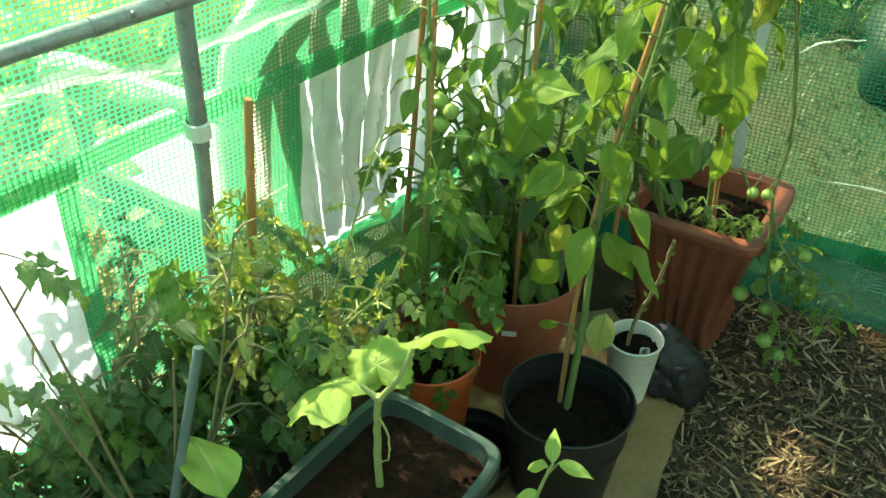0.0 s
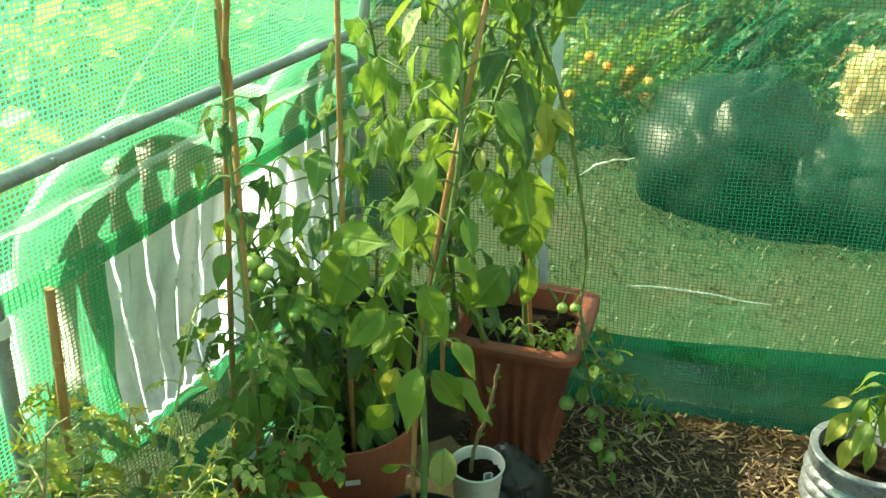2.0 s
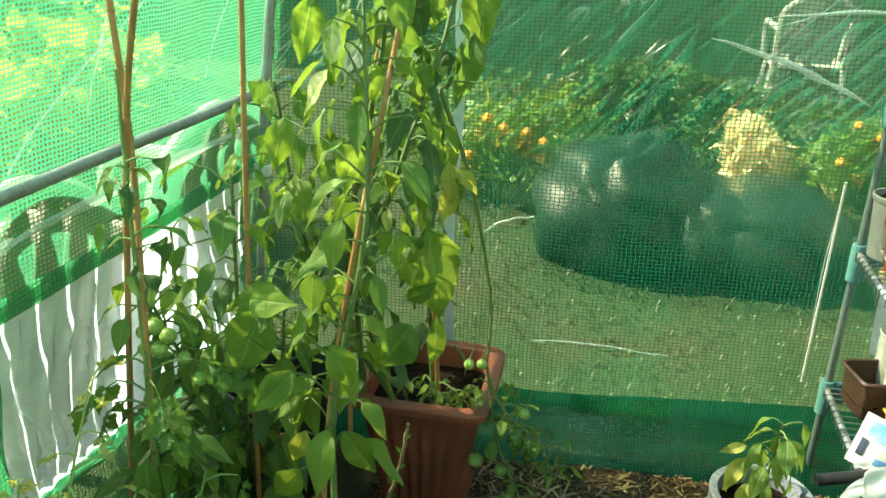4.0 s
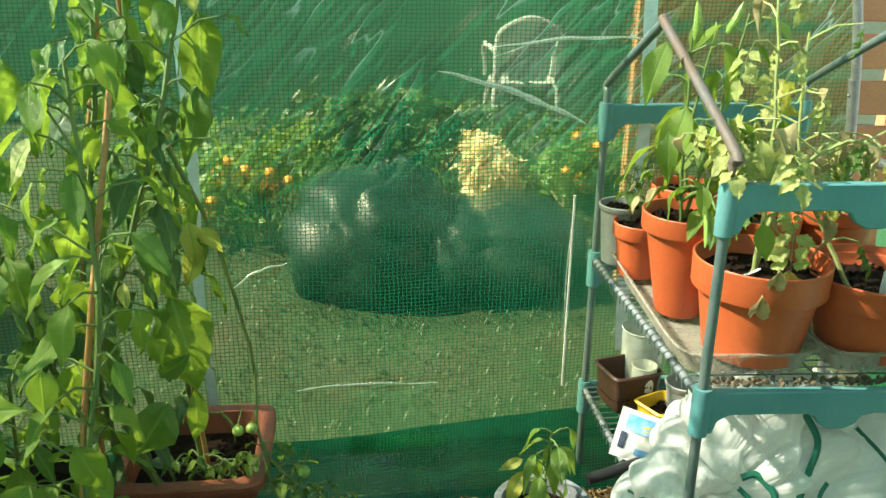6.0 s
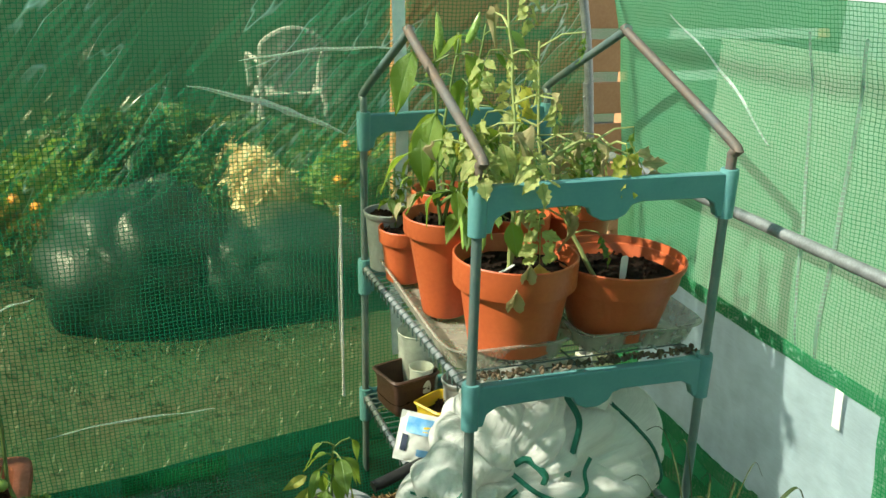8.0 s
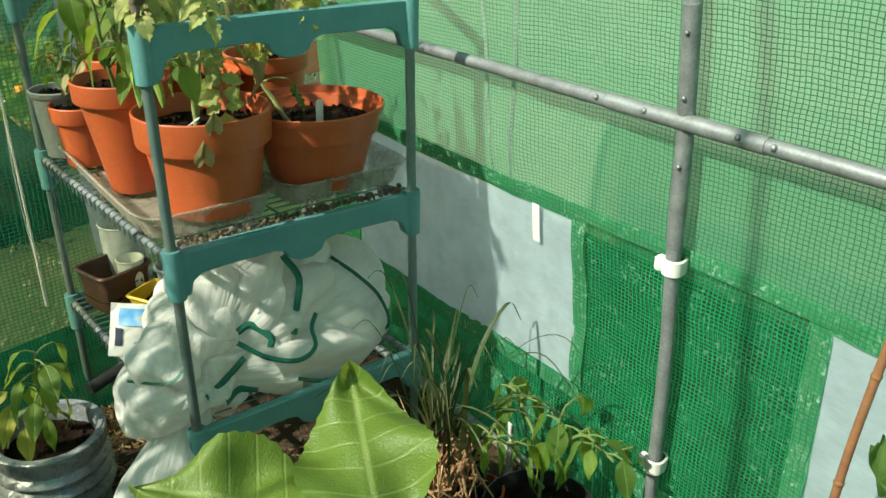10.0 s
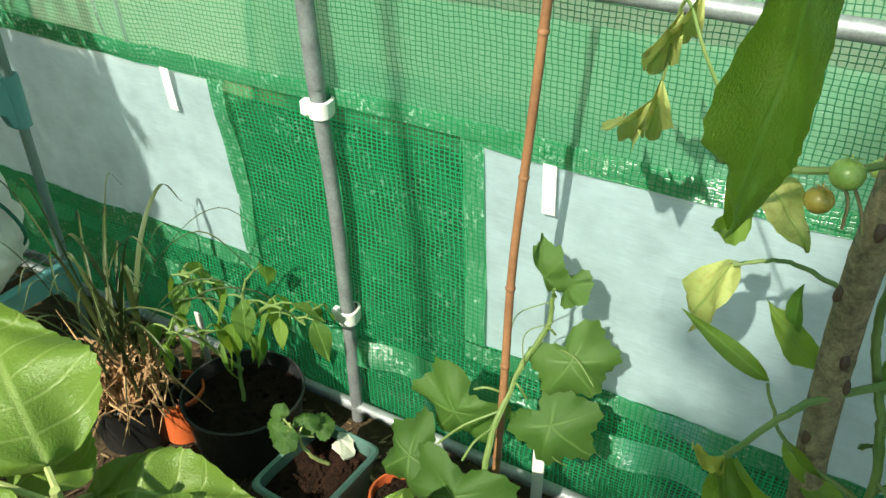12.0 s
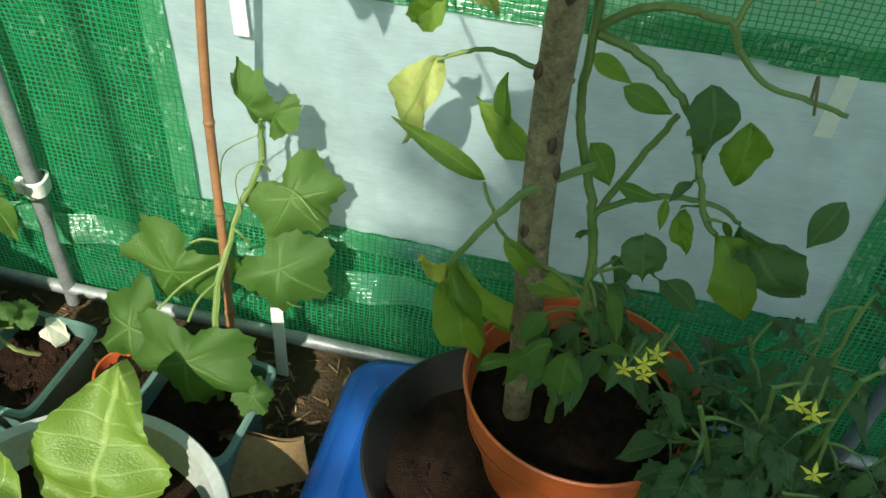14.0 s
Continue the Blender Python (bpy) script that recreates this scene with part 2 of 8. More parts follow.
M = {
    "film": film("green_film", (0.012, 0.36, 0.13), (0.94, 0.98, 0.88), clear=0.88, milk=(0.26, 0.62, 0.33), width=0.14),
    # Same cover as film; light falling on each side wall is in its colours.
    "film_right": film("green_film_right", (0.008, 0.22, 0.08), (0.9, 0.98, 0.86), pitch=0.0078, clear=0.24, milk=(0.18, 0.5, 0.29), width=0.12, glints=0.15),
    # Threads lighter than in film_right, painting the sun that comes from behind.
    "film_left": film("green_film_left", (0.05, 0.38, 0.15), (0.94, 0.96, 0.7), pitch=0.0088, clear=0.84, milk=(0.17, 0.4, 0.18), width=0.22, blur=0.16),
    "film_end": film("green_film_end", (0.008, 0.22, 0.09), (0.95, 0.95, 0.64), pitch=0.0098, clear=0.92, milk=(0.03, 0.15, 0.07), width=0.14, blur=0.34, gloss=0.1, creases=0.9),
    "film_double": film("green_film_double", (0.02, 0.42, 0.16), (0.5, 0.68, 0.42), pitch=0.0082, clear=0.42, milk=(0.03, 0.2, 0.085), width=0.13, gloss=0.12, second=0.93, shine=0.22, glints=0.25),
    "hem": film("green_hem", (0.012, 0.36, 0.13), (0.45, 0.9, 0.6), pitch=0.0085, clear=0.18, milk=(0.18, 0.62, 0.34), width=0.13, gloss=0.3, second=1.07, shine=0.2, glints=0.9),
    "skirt": film("teal_skirt", (0.01, 0.27, 0.15), (0.3, 0.7, 0.5), pitch=0.008, clear=0.4, milk=(0.016, 0.19, 0.12), width=0.16, second=0.9),
    "gauze": gauze("white_gauze", (0.52, 0.66, 0.71), clear=0.11, through_share=0.47, wrinkle=0.1),
    # Lighter copy of the vent mesh; daylight from behind is put in its colour.
    "gauze_left": gauze("backlit_gauze", (0.8, 0.92, 0.84), clear=0.06, through_share=0.5),
    # Bright gauze for ribbons that paint streaks of sun.
    "pleat": gauze("gauze_sun_streak", (0.88, 0.92, 0.92), clear=0.05, through_share=0.75),
    "fleece": gauze("white_fleece", (0.93, 0.92, 0.87), clear=0.02, step=0.002, through_share=0.4, wrinkle=0.25),
    "steel": surface("galvanised_steel", (0.36, 0.38, 0.39), (0.22, 0.23, 0.24), 30, 260, (0.38, 0.62), 0.5, 0.15),
    "rust": surface("rusty_steel", (0.2, 0.13, 0.09), (0.15, 0.16, 0.17), 9, 200, (0.55, 0.8), 0.35, 0.3),
    "tube_teal": surface("worn_teal_tube", (0.1, 0.17, 0.17), (0.19, 0.22, 0.2), 16, 220, (0.4, 0.65), 0.3, 0.2),
    "teal": surface("teal_plastic", (0.085, 0.25, 0.26), (0.13, 0.31, 0.31), 10, 180, (0.4, 0.6), 0, 0.15),
    "terracotta": surface("terracotta_plastic", (0.6, 0.125, 0.036), (0.49, 0.096, 0.03), 9, 140, (0.34, 0.55), 0, 0.12),
    "terracotta_old": surface("weathered_terracotta_plastic", (0.34, 0.1, 0.05), (0.26, 0.085, 0.05), 8, 120, (0.5, 0.75), 0, 0.25),
    "terracotta_dull": surface("dull_terracotta_plastic", (0.25, 0.07, 0.034), (0.18, 0.055, 0.03), 8, 120, (0.5, 0.75), 0, 0.25),
    "black": surface("black_plastic", (0.012, 0.012, 0.013), (0.022, 0.022, 0.023), 10, 160, (0.35, 0.6), 0, 0.2),
    "planter": surface("dark_green_plastic", (0.03, 0.05, 0.045), (0.055, 0.085, 0.075), 10, 160, (0.3, 0.5), 0, 0.15),
    "sage": surface("sage_green_plastic", (0.09, 0.17, 0.15), (0.13, 0.22, 0.2), 10, 160, (0.35, 0.55), 0, 0.15),
    "grey": surface("grey_plastic", (0.35, 0.36, 0.36), (0.25, 0.25, 0.24), 8, 130, (0.4, 0.65), 0, 0.2),
    "silver_bag": surface("silver_plastic", (0.34, 0.36, 0.37), (0.19, 0.2, 0.21), 14, 60, (0.2, 0.42), 0.3, 0.5, 0.006),
    "white": surface("white_plastic", (0.78, 0.78, 0.74), (0.66, 0.65, 0.6), 14, 140, (0.4, 0.6), 0, 0.1),
    "yellow": surface("yellow_plastic", (0.75, 0.5, 0.03), (0.68, 0.44, 0.03), 10, 140, (0.35, 0.5), 0, 0.1),
    "brown": surface("brown_plastic", (0.1, 0.045, 0.03), (0.07, 0.035, 0.025), 10, 140, (0.4, 0.6), 0, 0.1),
    "blue": surface("blue_plastic", (0.012, 0.12, 0.55), (0.012, 0.1, 0.44), 10, 140, (0.3, 0.5), 0, 0.15),
    "chair_brown": surface("taupe_plastic", (0.56, 0.51, 0.43), (0.46, 0.42, 0.35), 10, 140, (0.45, 0.65), 0, 0.15),
    "chair_white": surface("weathered_white_plastic", (0.4, 0.42, 0.4), (0.3, 0.32, 0.3), 10, 140, (0.45, 0.65), 0, 0.15),
    "clear": clear_plastic("clear_plastic", (0.7, 0.72, 0.7)),
    "tray": clear_plastic("cloudy_tray_plastic", (0.5, 0.45, 0.37), 0.3, 0.26),
    "tape": surface("silver_zip_tape", (0.8, 0.84, 0.86), (0.6, 0.66, 0.69), 40, 300, (0.25, 0.45), 0.2, 0.3),
    "soil": surface("dark_compost", (0.009, 0.006, 0.004), (0.032, 0.017, 0.01), 60, 420, (0.8, 1.0), 0, 1.0, 0.006, specular=0.12),
    "peat": surface("reddish_compost", (0.012, 0.006, 0.004), (0.05, 0.022, 0.013), 70, 420, (0.8, 1.0), 0, 1.0, 0.006, specular=0.12),
    "earth": surface("trodden_soil", (0.03, 0.02, 0.012), (0.085, 0.058, 0.034), 9, 140, (0.85, 1.0), 0, 1.0, 0.006, specular=0.15),
    "cardboard": surface("wet_cardboard", (0.34, 0.22, 0.1), (0.2, 0.125, 0.06), 7, 120, (0.75, 0.95), 0, 0.3),
    "bamboo": surface("bamboo", (0.48, 0.25, 0.09), (0.34, 0.16, 0.055), 18, 200, (0.4, 0.6), 0, 0.2),
    "bamboo_red": surface("reddish_bamboo", (0.34, 0.16, 0.075), (0.22, 0.1, 0.05), 18, 200, (0.4, 0.6), 0, 0.2),
    "bark": surface("branch_bark", (0.44, 0.33, 0.2), (0.14, 0.095, 0.055), 60, 280, (0.6, 0.85), 0, 0.8, 0.004),
    "stem": surface("green_stem", (0.1, 0.17, 0.04), (0.17, 0.22, 0.07), 20, 200, (0.5, 0.7), 0, 0.2),
    "stem_pale": surface("pale_stem", (0.36, 0.4, 0.14), (0.3, 0.33, 0.12), 20, 200, (0.5, 0.7), 0, 0.2),
    "stem_dry": surface("dry_stem", (0.28, 0.22, 0.11), (0.16, 0.13, 0.06), 20, 200, (0.6, 0.8), 0, 0.3),
    "tomato_green": surface("green_tomato", (0.2, 0.32, 0.06), (0.3, 0.4, 0.1), 12, 90, (0.2, 0.35), 0, 0.05),
    "tomato_ripe": surface("ripening_tomato", (0.5, 0.24, 0.04), (0.42, 0.34, 0.07), 12, 90, (0.2, 0.35), 0, 0.05),
    "petal": surface("yellow_petal", (0.8, 0.62, 0.06), (0.7, 0.6, 0.1), 20, 90, (0.5, 0.7), 0, 0.1),
    "petal_orange": surface("orange_petal", (0.85, 0.28, 0.01), (0.8, 0.36, 0.02), 20, 90, (0.5, 0.7), 0, 0.1),
    "tarpaulin": surface("dark_green_tarpaulin", (0.004, 0.016, 0.01), (0.008, 0.026, 0.017), 6, 50, (0.34, 0.5), 0, 0.2, 0.02, specular=0.35),
    "fence": surface("green_stained_fence", (0.08, 0.19, 0.095), (0.14, 0.27, 0.14), 6, 80, (0.7, 0.9), 0, 0.4),
    "timber": surface("orange_timber", (0.4, 0.22, 0.09), (0.3, 0.15, 0.06), 6, 80, (0.6, 0.8), 0, 0.3),
    "edging": surface("weathered_edging", (0.26, 0.27, 0.2), (0.34, 0.34, 0.26), 4, 60, (0.7, 0.9), 0, 0.4),
    # Pale film for ribbons that paint highlights along the folds.
    "crease": film("crease_highlight", (0.6, 0.82, 0.7), (0.95, 1.0, 0.97), clear=0.3, milk=(0.8, 0.9, 0.84), gloss=0.3),
    "render": surface("pale_render", (0.34, 0.37, 0.34), (0.27, 0.3, 0.28), 3, 60, (0.8, 0.95), 0, 0.4),
    "litter": surface("dead_leaf_litter", (0.05, 0.034, 0.018), (0.2, 0.14, 0.08), 60, 200, (0.7, 0.9), 0, 0.3),
    "green_trim": surface("green_binding", (0.01, 0.12, 0.075), (0.015, 0.16, 0.1), 20, 200, (0.5, 0.7), 0, 0.2),
    "straw": surface("dry_straw", (0.5, 0.31, 0.16), (0.28, 0.14, 0.06), 20, 150, (0.7, 0.9), 0, 0.3),
    "grass": surface("grass_blade", (0.024, 0.052, 0.008), (0.056, 0.068, 0.017), 9, 90, (0.5, 0.7), 0, 0.2),
    "print_blue": surface("blue_print", (0.09, 0.3, 0.6), (0.3, 0.5, 0.7), 30, 90, (0.35, 0.5), 0, 0.1),
    "print_dark": surface("dark_print", (0.05, 0.06, 0.1), (0.04, 0.05, 0.08), 30, 90, (0.35, 0.5), 0, 0.1),
    "label_torn": surface("torn_paper_label", (0.62, 0.6, 0.5), (0.42, 0.42, 0.33), 60, 200, (0.7, 0.9), 0, 0.3),
}
LEAF = {
    "tomato": leaf_material("tomato_leaf", (0.068, 0.148, 0.024), (0.13, 0.23, 0.042), (0.34, 0.53, 0.06), thin=0.4),
    # Darker copy of the tomato leaf, with the shade put in its colour.
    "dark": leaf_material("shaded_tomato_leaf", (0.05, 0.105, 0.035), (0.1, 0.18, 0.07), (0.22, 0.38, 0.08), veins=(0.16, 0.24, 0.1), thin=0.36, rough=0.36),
    "pepper": leaf_material("pepper_leaf", (0.085, 0.175, 0.022), (0.23, 0.33, 0.045), (0.48, 0.63, 0.05), thin=0.42),
    "pale": leaf_material("fading_leaf", (0.36, 0.42, 0.13), (0.54, 0.54, 0.19), (0.6, 0.62, 0.12), blotch=(0.38, 0.36, 0.11), thin=0.35),
    # Very pale leaves whose colour paints a sunlit patch beyond the lawn.
    "cream": leaf_material("sunlit_patch_leaf", (0.78, 0.66, 0.38), (0.85, 0.76, 0.5), (0.9, 0.8, 0.45)),
    "yellow": leaf_material("yellowed_leaf", (0.42, 0.42, 0.06), (0.5, 0.48, 0.1), (0.7, 0.65, 0.08), thin=0.45),
    "dry": leaf_material("withered_leaf", (0.4, 0.32, 0.15), (0.56, 0.48, 0.26), (0.5, 0.38, 0.16), thin=0.3, rough=0.7),
    "squash": leaf_material("squash_leaf", (0.33, 0.46, 0.09), (0.42, 0.55, 0.12), (0.6, 0.74, 0.12), veins=(0.5, 0.58, 0.22), rough=0.55, side_veins=0.0),
    "cucumber": leaf_material("cucumber_leaf", (0.05, 0.12, 0.022), (0.09, 0.17, 0.035), (0.25, 0.42, 0.06), veins=(0.15, 0.25, 0.07), side_veins=0.0),
    "tobacco": leaf_material("broad_bright_leaf", (0.115, 0.2, 0.03), (0.17, 0.26, 0.042), (0.38, 0.5, 0.06), veins=(0.33, 0.42, 0.13), thin=0.32, rough=0.36, ribs=6.5, side_veins=0.5, relief=0.35),
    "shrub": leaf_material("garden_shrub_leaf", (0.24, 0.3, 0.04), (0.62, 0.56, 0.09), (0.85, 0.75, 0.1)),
}

n = Nodes("lawn")
spot = n.put("TexCoord").outputs["Object"]
patches, tufts = n.noise(spot, 2.2, 5.0), n.noise(spot, 45.0, 5.0)
turf = n.mix(n.ramp(patches, 0.45, 0.66), (0.015, 0.048, 0.005), (0.054, 0.042, 0.016))
turf = n.mix(n.ramp(tufts, 0.35, 0.65), turf, (0.023, 0.04, 0.008))
M["lawn"] = n.done(n.put("BsdfPrincipled", Roughness=0.9, Normal=n.bump(tufts, 1.0, 0.02), **{"Base Color": turf}).outputs[0])


# ---- building helpers ----
def part(name, bm, material, parent=None, label="", base=None, smooth=True):
    """Links a bmesh as one mesh object; under a parent that stands at base, in world coordinates."""
    mesh = bpy.data.meshes.new(name)
    bm.normal_update()
    bm.to_mesh(mesh)
    bm.free()
    if smooth:
        mesh.shade_smooth()
        mesh.set_sharp_from_angle(angle=radians(38))
    mesh.materials.append(material)
    ob = new(name, mesh)
    if parent:
        ob.parent = parent
        if base is not None:
            ob.matrix_parent_inverse = Matrix.Translation(-Vector(base))
    if label:
        ob["label"] = label
    return ob


def thing(name, base, label, category, group="", kind=""):
    ob = new(name)
    ob.location = base
    ob.empty_display_size = 0.05
    return tagged(ob, label, category, group, kind)


def smooth_path(points, steps=6):
    """Catmull-Rom through the points."""
    pts = [Vector(p) for p in points]
    if len(pts) < 3:
        return [pts[0].lerp(pts[-1], i / steps) for i in range(steps + 1)]
    pts = [2 * pts[0] - pts[1], *pts, 2 * pts[-1] - pts[-2]]
    made = []
    for a, b, c, d in zip(pts, pts[1:], pts[2:], pts[3:]):
        for i in range(steps):
            t = i / steps
            made.append(0.5 * (2 * b + (c - a) * t + (2 * a - 5 * b + 4 * c - d) * t * t + (3 * b - a - 3 * c + d) * t ** 3))
    return made + [pts[-2]]


def sweep(bm, points, radius, sides=8, caps=True):
    """A tube along points; radius is one number or one per point."""
    pts = [Vector(p) for p in points]
    radii = radius if isinstance(radius, (list, tuple)) else [radius] * len(pts)
    rings, side = [], None
    for i, p in enumerate(pts):
        way = (pts[min(i + 1, len(pts) - 1)] - pts[max(i - 1, 0)]).normalized()
        if side is None:
            side = way.orthogonal().normalized()
        side = (side - way * side.dot(way)).normalized()
        up = way.cross(side)
        rings.append([bm.verts.new(p + radii[i] * (math.cos(a) * side + math.sin(a) * up)) for a in (2 * math.pi * k / sides for k in range(sides))])
    for low, high in zip(rings, rings[1:]):
        for k in range(sides):
            bm.faces.new((low[k], low[(k + 1) % sides], high[(k + 1) % sides], high[k]))
    if caps:
        bm.faces.new(rings[0][::-1]), bm.faces.new(rings[-1])
    return bm


def loft(bm, rings, close=False, cap_first=False, cap_last=False):
    """Skins a list of closed rings of points."""
    made = [[bm.verts.new(p) for p in ring] for ring in rings]
    count = len(made[0])
    for low, high in zip(made, made[1:]):
        for k in range(count):
            bm.faces.new((low[k], low[(k + 1) % count], high[(k + 1) % count], high[k]))
    if cap_first:
        bm.faces.new(made[0][::-1])
    if cap_last:
        bm.faces.new(made[-1])
    return bm


def circle(x, y, z, r, count=40, wobble=0.0, phase=0.0):
    return [Vector((x + r * (1 + wobble * math.sin(3 * a + phase)) * math.cos(a), y + r * (1 + wobble * math.sin(2 * a + phase)) * math.sin(a), z)) for a in (2 * math.pi * k / count for k in range(count))]


def rounded(x, y, z, hx, hy, corner, turn=0.0, count=48, flutes=0, depth=0.0):
    """A rounded rectangle as a ring of points, with optional flutes round it."""
    ring = []
    c, s = math.cos(turn), math.sin(turn)
    for k in range(count):
        a = 2 * math.pi * (k + 0.5) / count
        ca, sa = math.cos(a), math.sin(a)
        p = 2.0 / corner
        u, v = math.copysign(abs(ca) ** p, ca) * hx, math.copysign(abs(sa) ** p, sa) * hy
        if flutes:
            reach = (abs(ca) ** corner + abs(sa) ** corner) ** (-1 / corner)
            u, v = ca * reach * hx, sa * reach * hy
            f = 1 - depth * (0.5 + 0.5 * math.cos(flutes * a))
            u, v = u * f, v * f
        ring.append(Vector((x + c * u - s * v, y + s * u + c * v, z)))
    return ring


def box(bm, lo, hi, bevel=0.0, turn=None):
    cube = bmesh.ops.create_cube(bm, size=1.0)["verts"]
    lo, hi = Vector(lo), Vector(hi)
    for v in cube:
        v.co = Vector(((lo[i] + hi[i]) / 2 + v.co[i] * (hi[i] - lo[i]) for i in range(3)))
        if turn is not None:
            v.co = turn @ v.co
    if bevel:
        edges = list({e for v in cube for e in v.link_edges})
        bmesh.ops.bevel(bm, geom=edges, offset=bevel, segments=2, affect="EDGES")
    return bm


def sheet(us, vs, place, skip=None):
    """A grid of faces through place(u, v), with UVs in metres."""
    bm = bmesh.new()
    layer = bm.loops.layers.uv.new("uv")
    grid = [[bm.verts.new(place(u, v)) for v in vs] for u in us]
    for i in range(len(us) - 1):
        for j in range(len(vs) - 1):
            if skip and skip((us[i] + us[i + 1]) / 2, (vs[j] + vs[j + 1]) / 2):
                continue
            face = bm.faces.new((grid[i][j], grid[i + 1][j], grid[i + 1][j + 1], grid[i][j + 1]))
            for loop, (a, b) in zip(face.loops, ((i, j), (i + 1, j), (i + 1, j + 1), (i, j + 1))):
                loop[layer].uv = (us[a], vs[b])
    return bm


def span(a, b, step, *extra):
    """Evenly spaced values from a to b, with extra ones among them."""
    count = max(1, round((b - a) / step))
    values = {round(a + (b - a) * k / count, 4) for k in range(count + 1)} | {round(e, 4) for e in extra if a < e < b}
    return sorted(values)


def rough(p, scale, amount, seed=0.0):
    return amount * noise.noise(Vector(p) * scale + Vector((seed, seed * 1.7, seed * 0.3)))


# ---- the tunnel: ground, cover, frame ----
LENGTH = (0.2, 3.6)
PROFILE = ((0.0, 0.975), (0.4, 0.966), (0.65, 0.945), (0.82, 0.937), (1.08, 0.905), (1.3, 0.845), (1.55, 0.71), (1.76, 0.5), (1.9, 0.25), (1.95, 0.0))


def half_width(z):
    for (z0, w0), (z1, w1) in zip(PROFILE, PROFILE[1:]):
        if z <= z1:
            return w0 + (w1 - w0) * (z - z0) / (z1 - z0)
    return 0.0


def end_y(x):
    return 3.605 + 0.12 * x


bm = bmesh.new()
xs = [-60, -20, -8, -3, -1.02, 1.02, 3, 8, 20, 60]
ys = [-60, -20, -6, 0.16, 3.76, 8, 20, 60]
quads = [[bm.verts.new((x, y, -0.035)) for y in ys] for x in xs]
for i in range(len(xs) - 1):
    for j in range(len(ys) - 1):
        bm.faces.new((quads[i][j], quads[i + 1][j], quads[i + 1][j + 1], quads[i][j + 1]))
tagged(part("ground", bm, M["lawn"]), "patchy lawn of green and dry grass", "ground", kind="structure")


def floor_height(x, y):
    return -0.012 + rough((x, y, 0), 3.0, 0.012) + rough((x, y, 5), 14.0, 0.008) + rough((x, y, 9), 45.0, 0.004)


bm = sheet(span(-1.0, 1.0, 0.02), span(0.16, 3.74, 0.02), lambda u, v: Vector((u, v, floor_height(u, v))))
tagged(part("floor", bm, M["earth"]), "trodden dark soil floor under wood chips", "floor", kind="structure")


def crease(u, v, segments):
    """Sharp folds in the film along straight segments (u0, v0, u1, v1, height, width)."""
    total = 0.0
    for u0, v0, u1, v1, height, width in segments:
        du, dv = u1 - u0, v1 - v0
        t = ((u - u0) * du + (v - v0) * dv) / (du * du + dv * dv)
        if -0.08 < t < 1.08:
            bow = 0.012 * math.sin(7 * t)
            d = abs((u - u0) * dv - (v - v0) * du) / math.hypot(du, dv) + bow
            total += height * math.exp(-(d / width) ** 2) * min(1.0, 8 * max(0.0, t + 0.08), 8 * max(0.0, 1.08 - t))
    return total


LEFT_FOLDS = ((2.62, 0.752, 3.5, 0.752, 0.012, 0.014), (2.72, 0.86, 3.15, 1.12, 0.008, 0.01), (2.2, 0.785, 2.46, 0.735, 0.012, 0.014), (2.38, 0.745, 2.72, 0.762, 0.012, 0.016),
              (3.25, 0.9, 3.42, 1.15, 0.006, 0.008), (2.9, 0.9, 2.98, 1.1, 0.004, 0.007), (1.9, 0.82, 2.24, 0.77, 0.01, 0.014))
RIGHT_FOLDS = ((2.83, 1.15, 2.88, 0.6, 0.014, 0.03), (2.95, 1.15, 2.93, 0.62, 0.01, 0.022), (3.05, 0.95, 3.35, 1.15, 0.008, 0.02), (2.3, 0.49, 2.66, 0.52, 0.004, 0.007), (2.1, 0.68, 1.8, 0.63, 0.004, 0.008))
END_FOLDS = ((-0.476, 0.641, -0.2, 0.88, 0.007, 0.008), (-0.436, 0.774, -0.227, 0.92, 0.007, 0.008), (-0.266, 0.734, -0.083, 1.0, 0.007, 0.009), (-0.371, 0.867, -0.214, 1.0, 0.006, 0.007),
             (-0.214, 0.947, -0.161, 1.08, 0.005, 0.007), (-0.45, 0.535, -0.332, 0.588, 0.007, 0.007), (-0.013, 0.996, 0.31, 0.88, 0.011, 0.009), (0.09, 1.04, 0.46, 1.055, 0.01, 0.009),
             (-0.345, 0.282, -0.004, 0.275, 0.006, 0.007), (0.1, 1.02, 0.3, 1.06, 0.007, 0.008), (-0.05, 0.86, 0.0, 1.06, 0.004, 0.006), (-0.6, 0.9, -0.45, 1.05, 0.006, 0.008))


def left_wall(y, z, lift=0.0):
    puff = rough((y, z, 0), 2.2, 0.018, 3) + rough((y, z, 0), 9.0, 0.004, 4) + crease(y, z, LEFT_FOLDS)
    return Vector((-(half_width(z) + 0.022) + 0.6 * puff + lift, y, z))


def right_wall(y, z, lift=0.0):
    puff = rough((y, z, 0), 2.2, 0.016, 7) + rough((y, z, 0), 9.0, 0.004, 8) + crease(y, z, RIGHT_FOLDS)
    return Vector((half_width(z) + 0.022 - 0.6 * puff - lift, y, z))


def end_wall(x, z, lift=0.0):
    w = half_width(z)
    x = max(-w, min(w, x))
    puff = rough((x, z, 0), 2.5, 0.02, 11) + rough((x, z, 0), 10.0, 0.004, 12) + crease(x, z, END_FOLDS)
    bottom = 0.05 * max(0.0, 0.12 - z) / 0.12
    return Vector((x, end_y(x) - 0.7 * puff - lift - bottom, z))


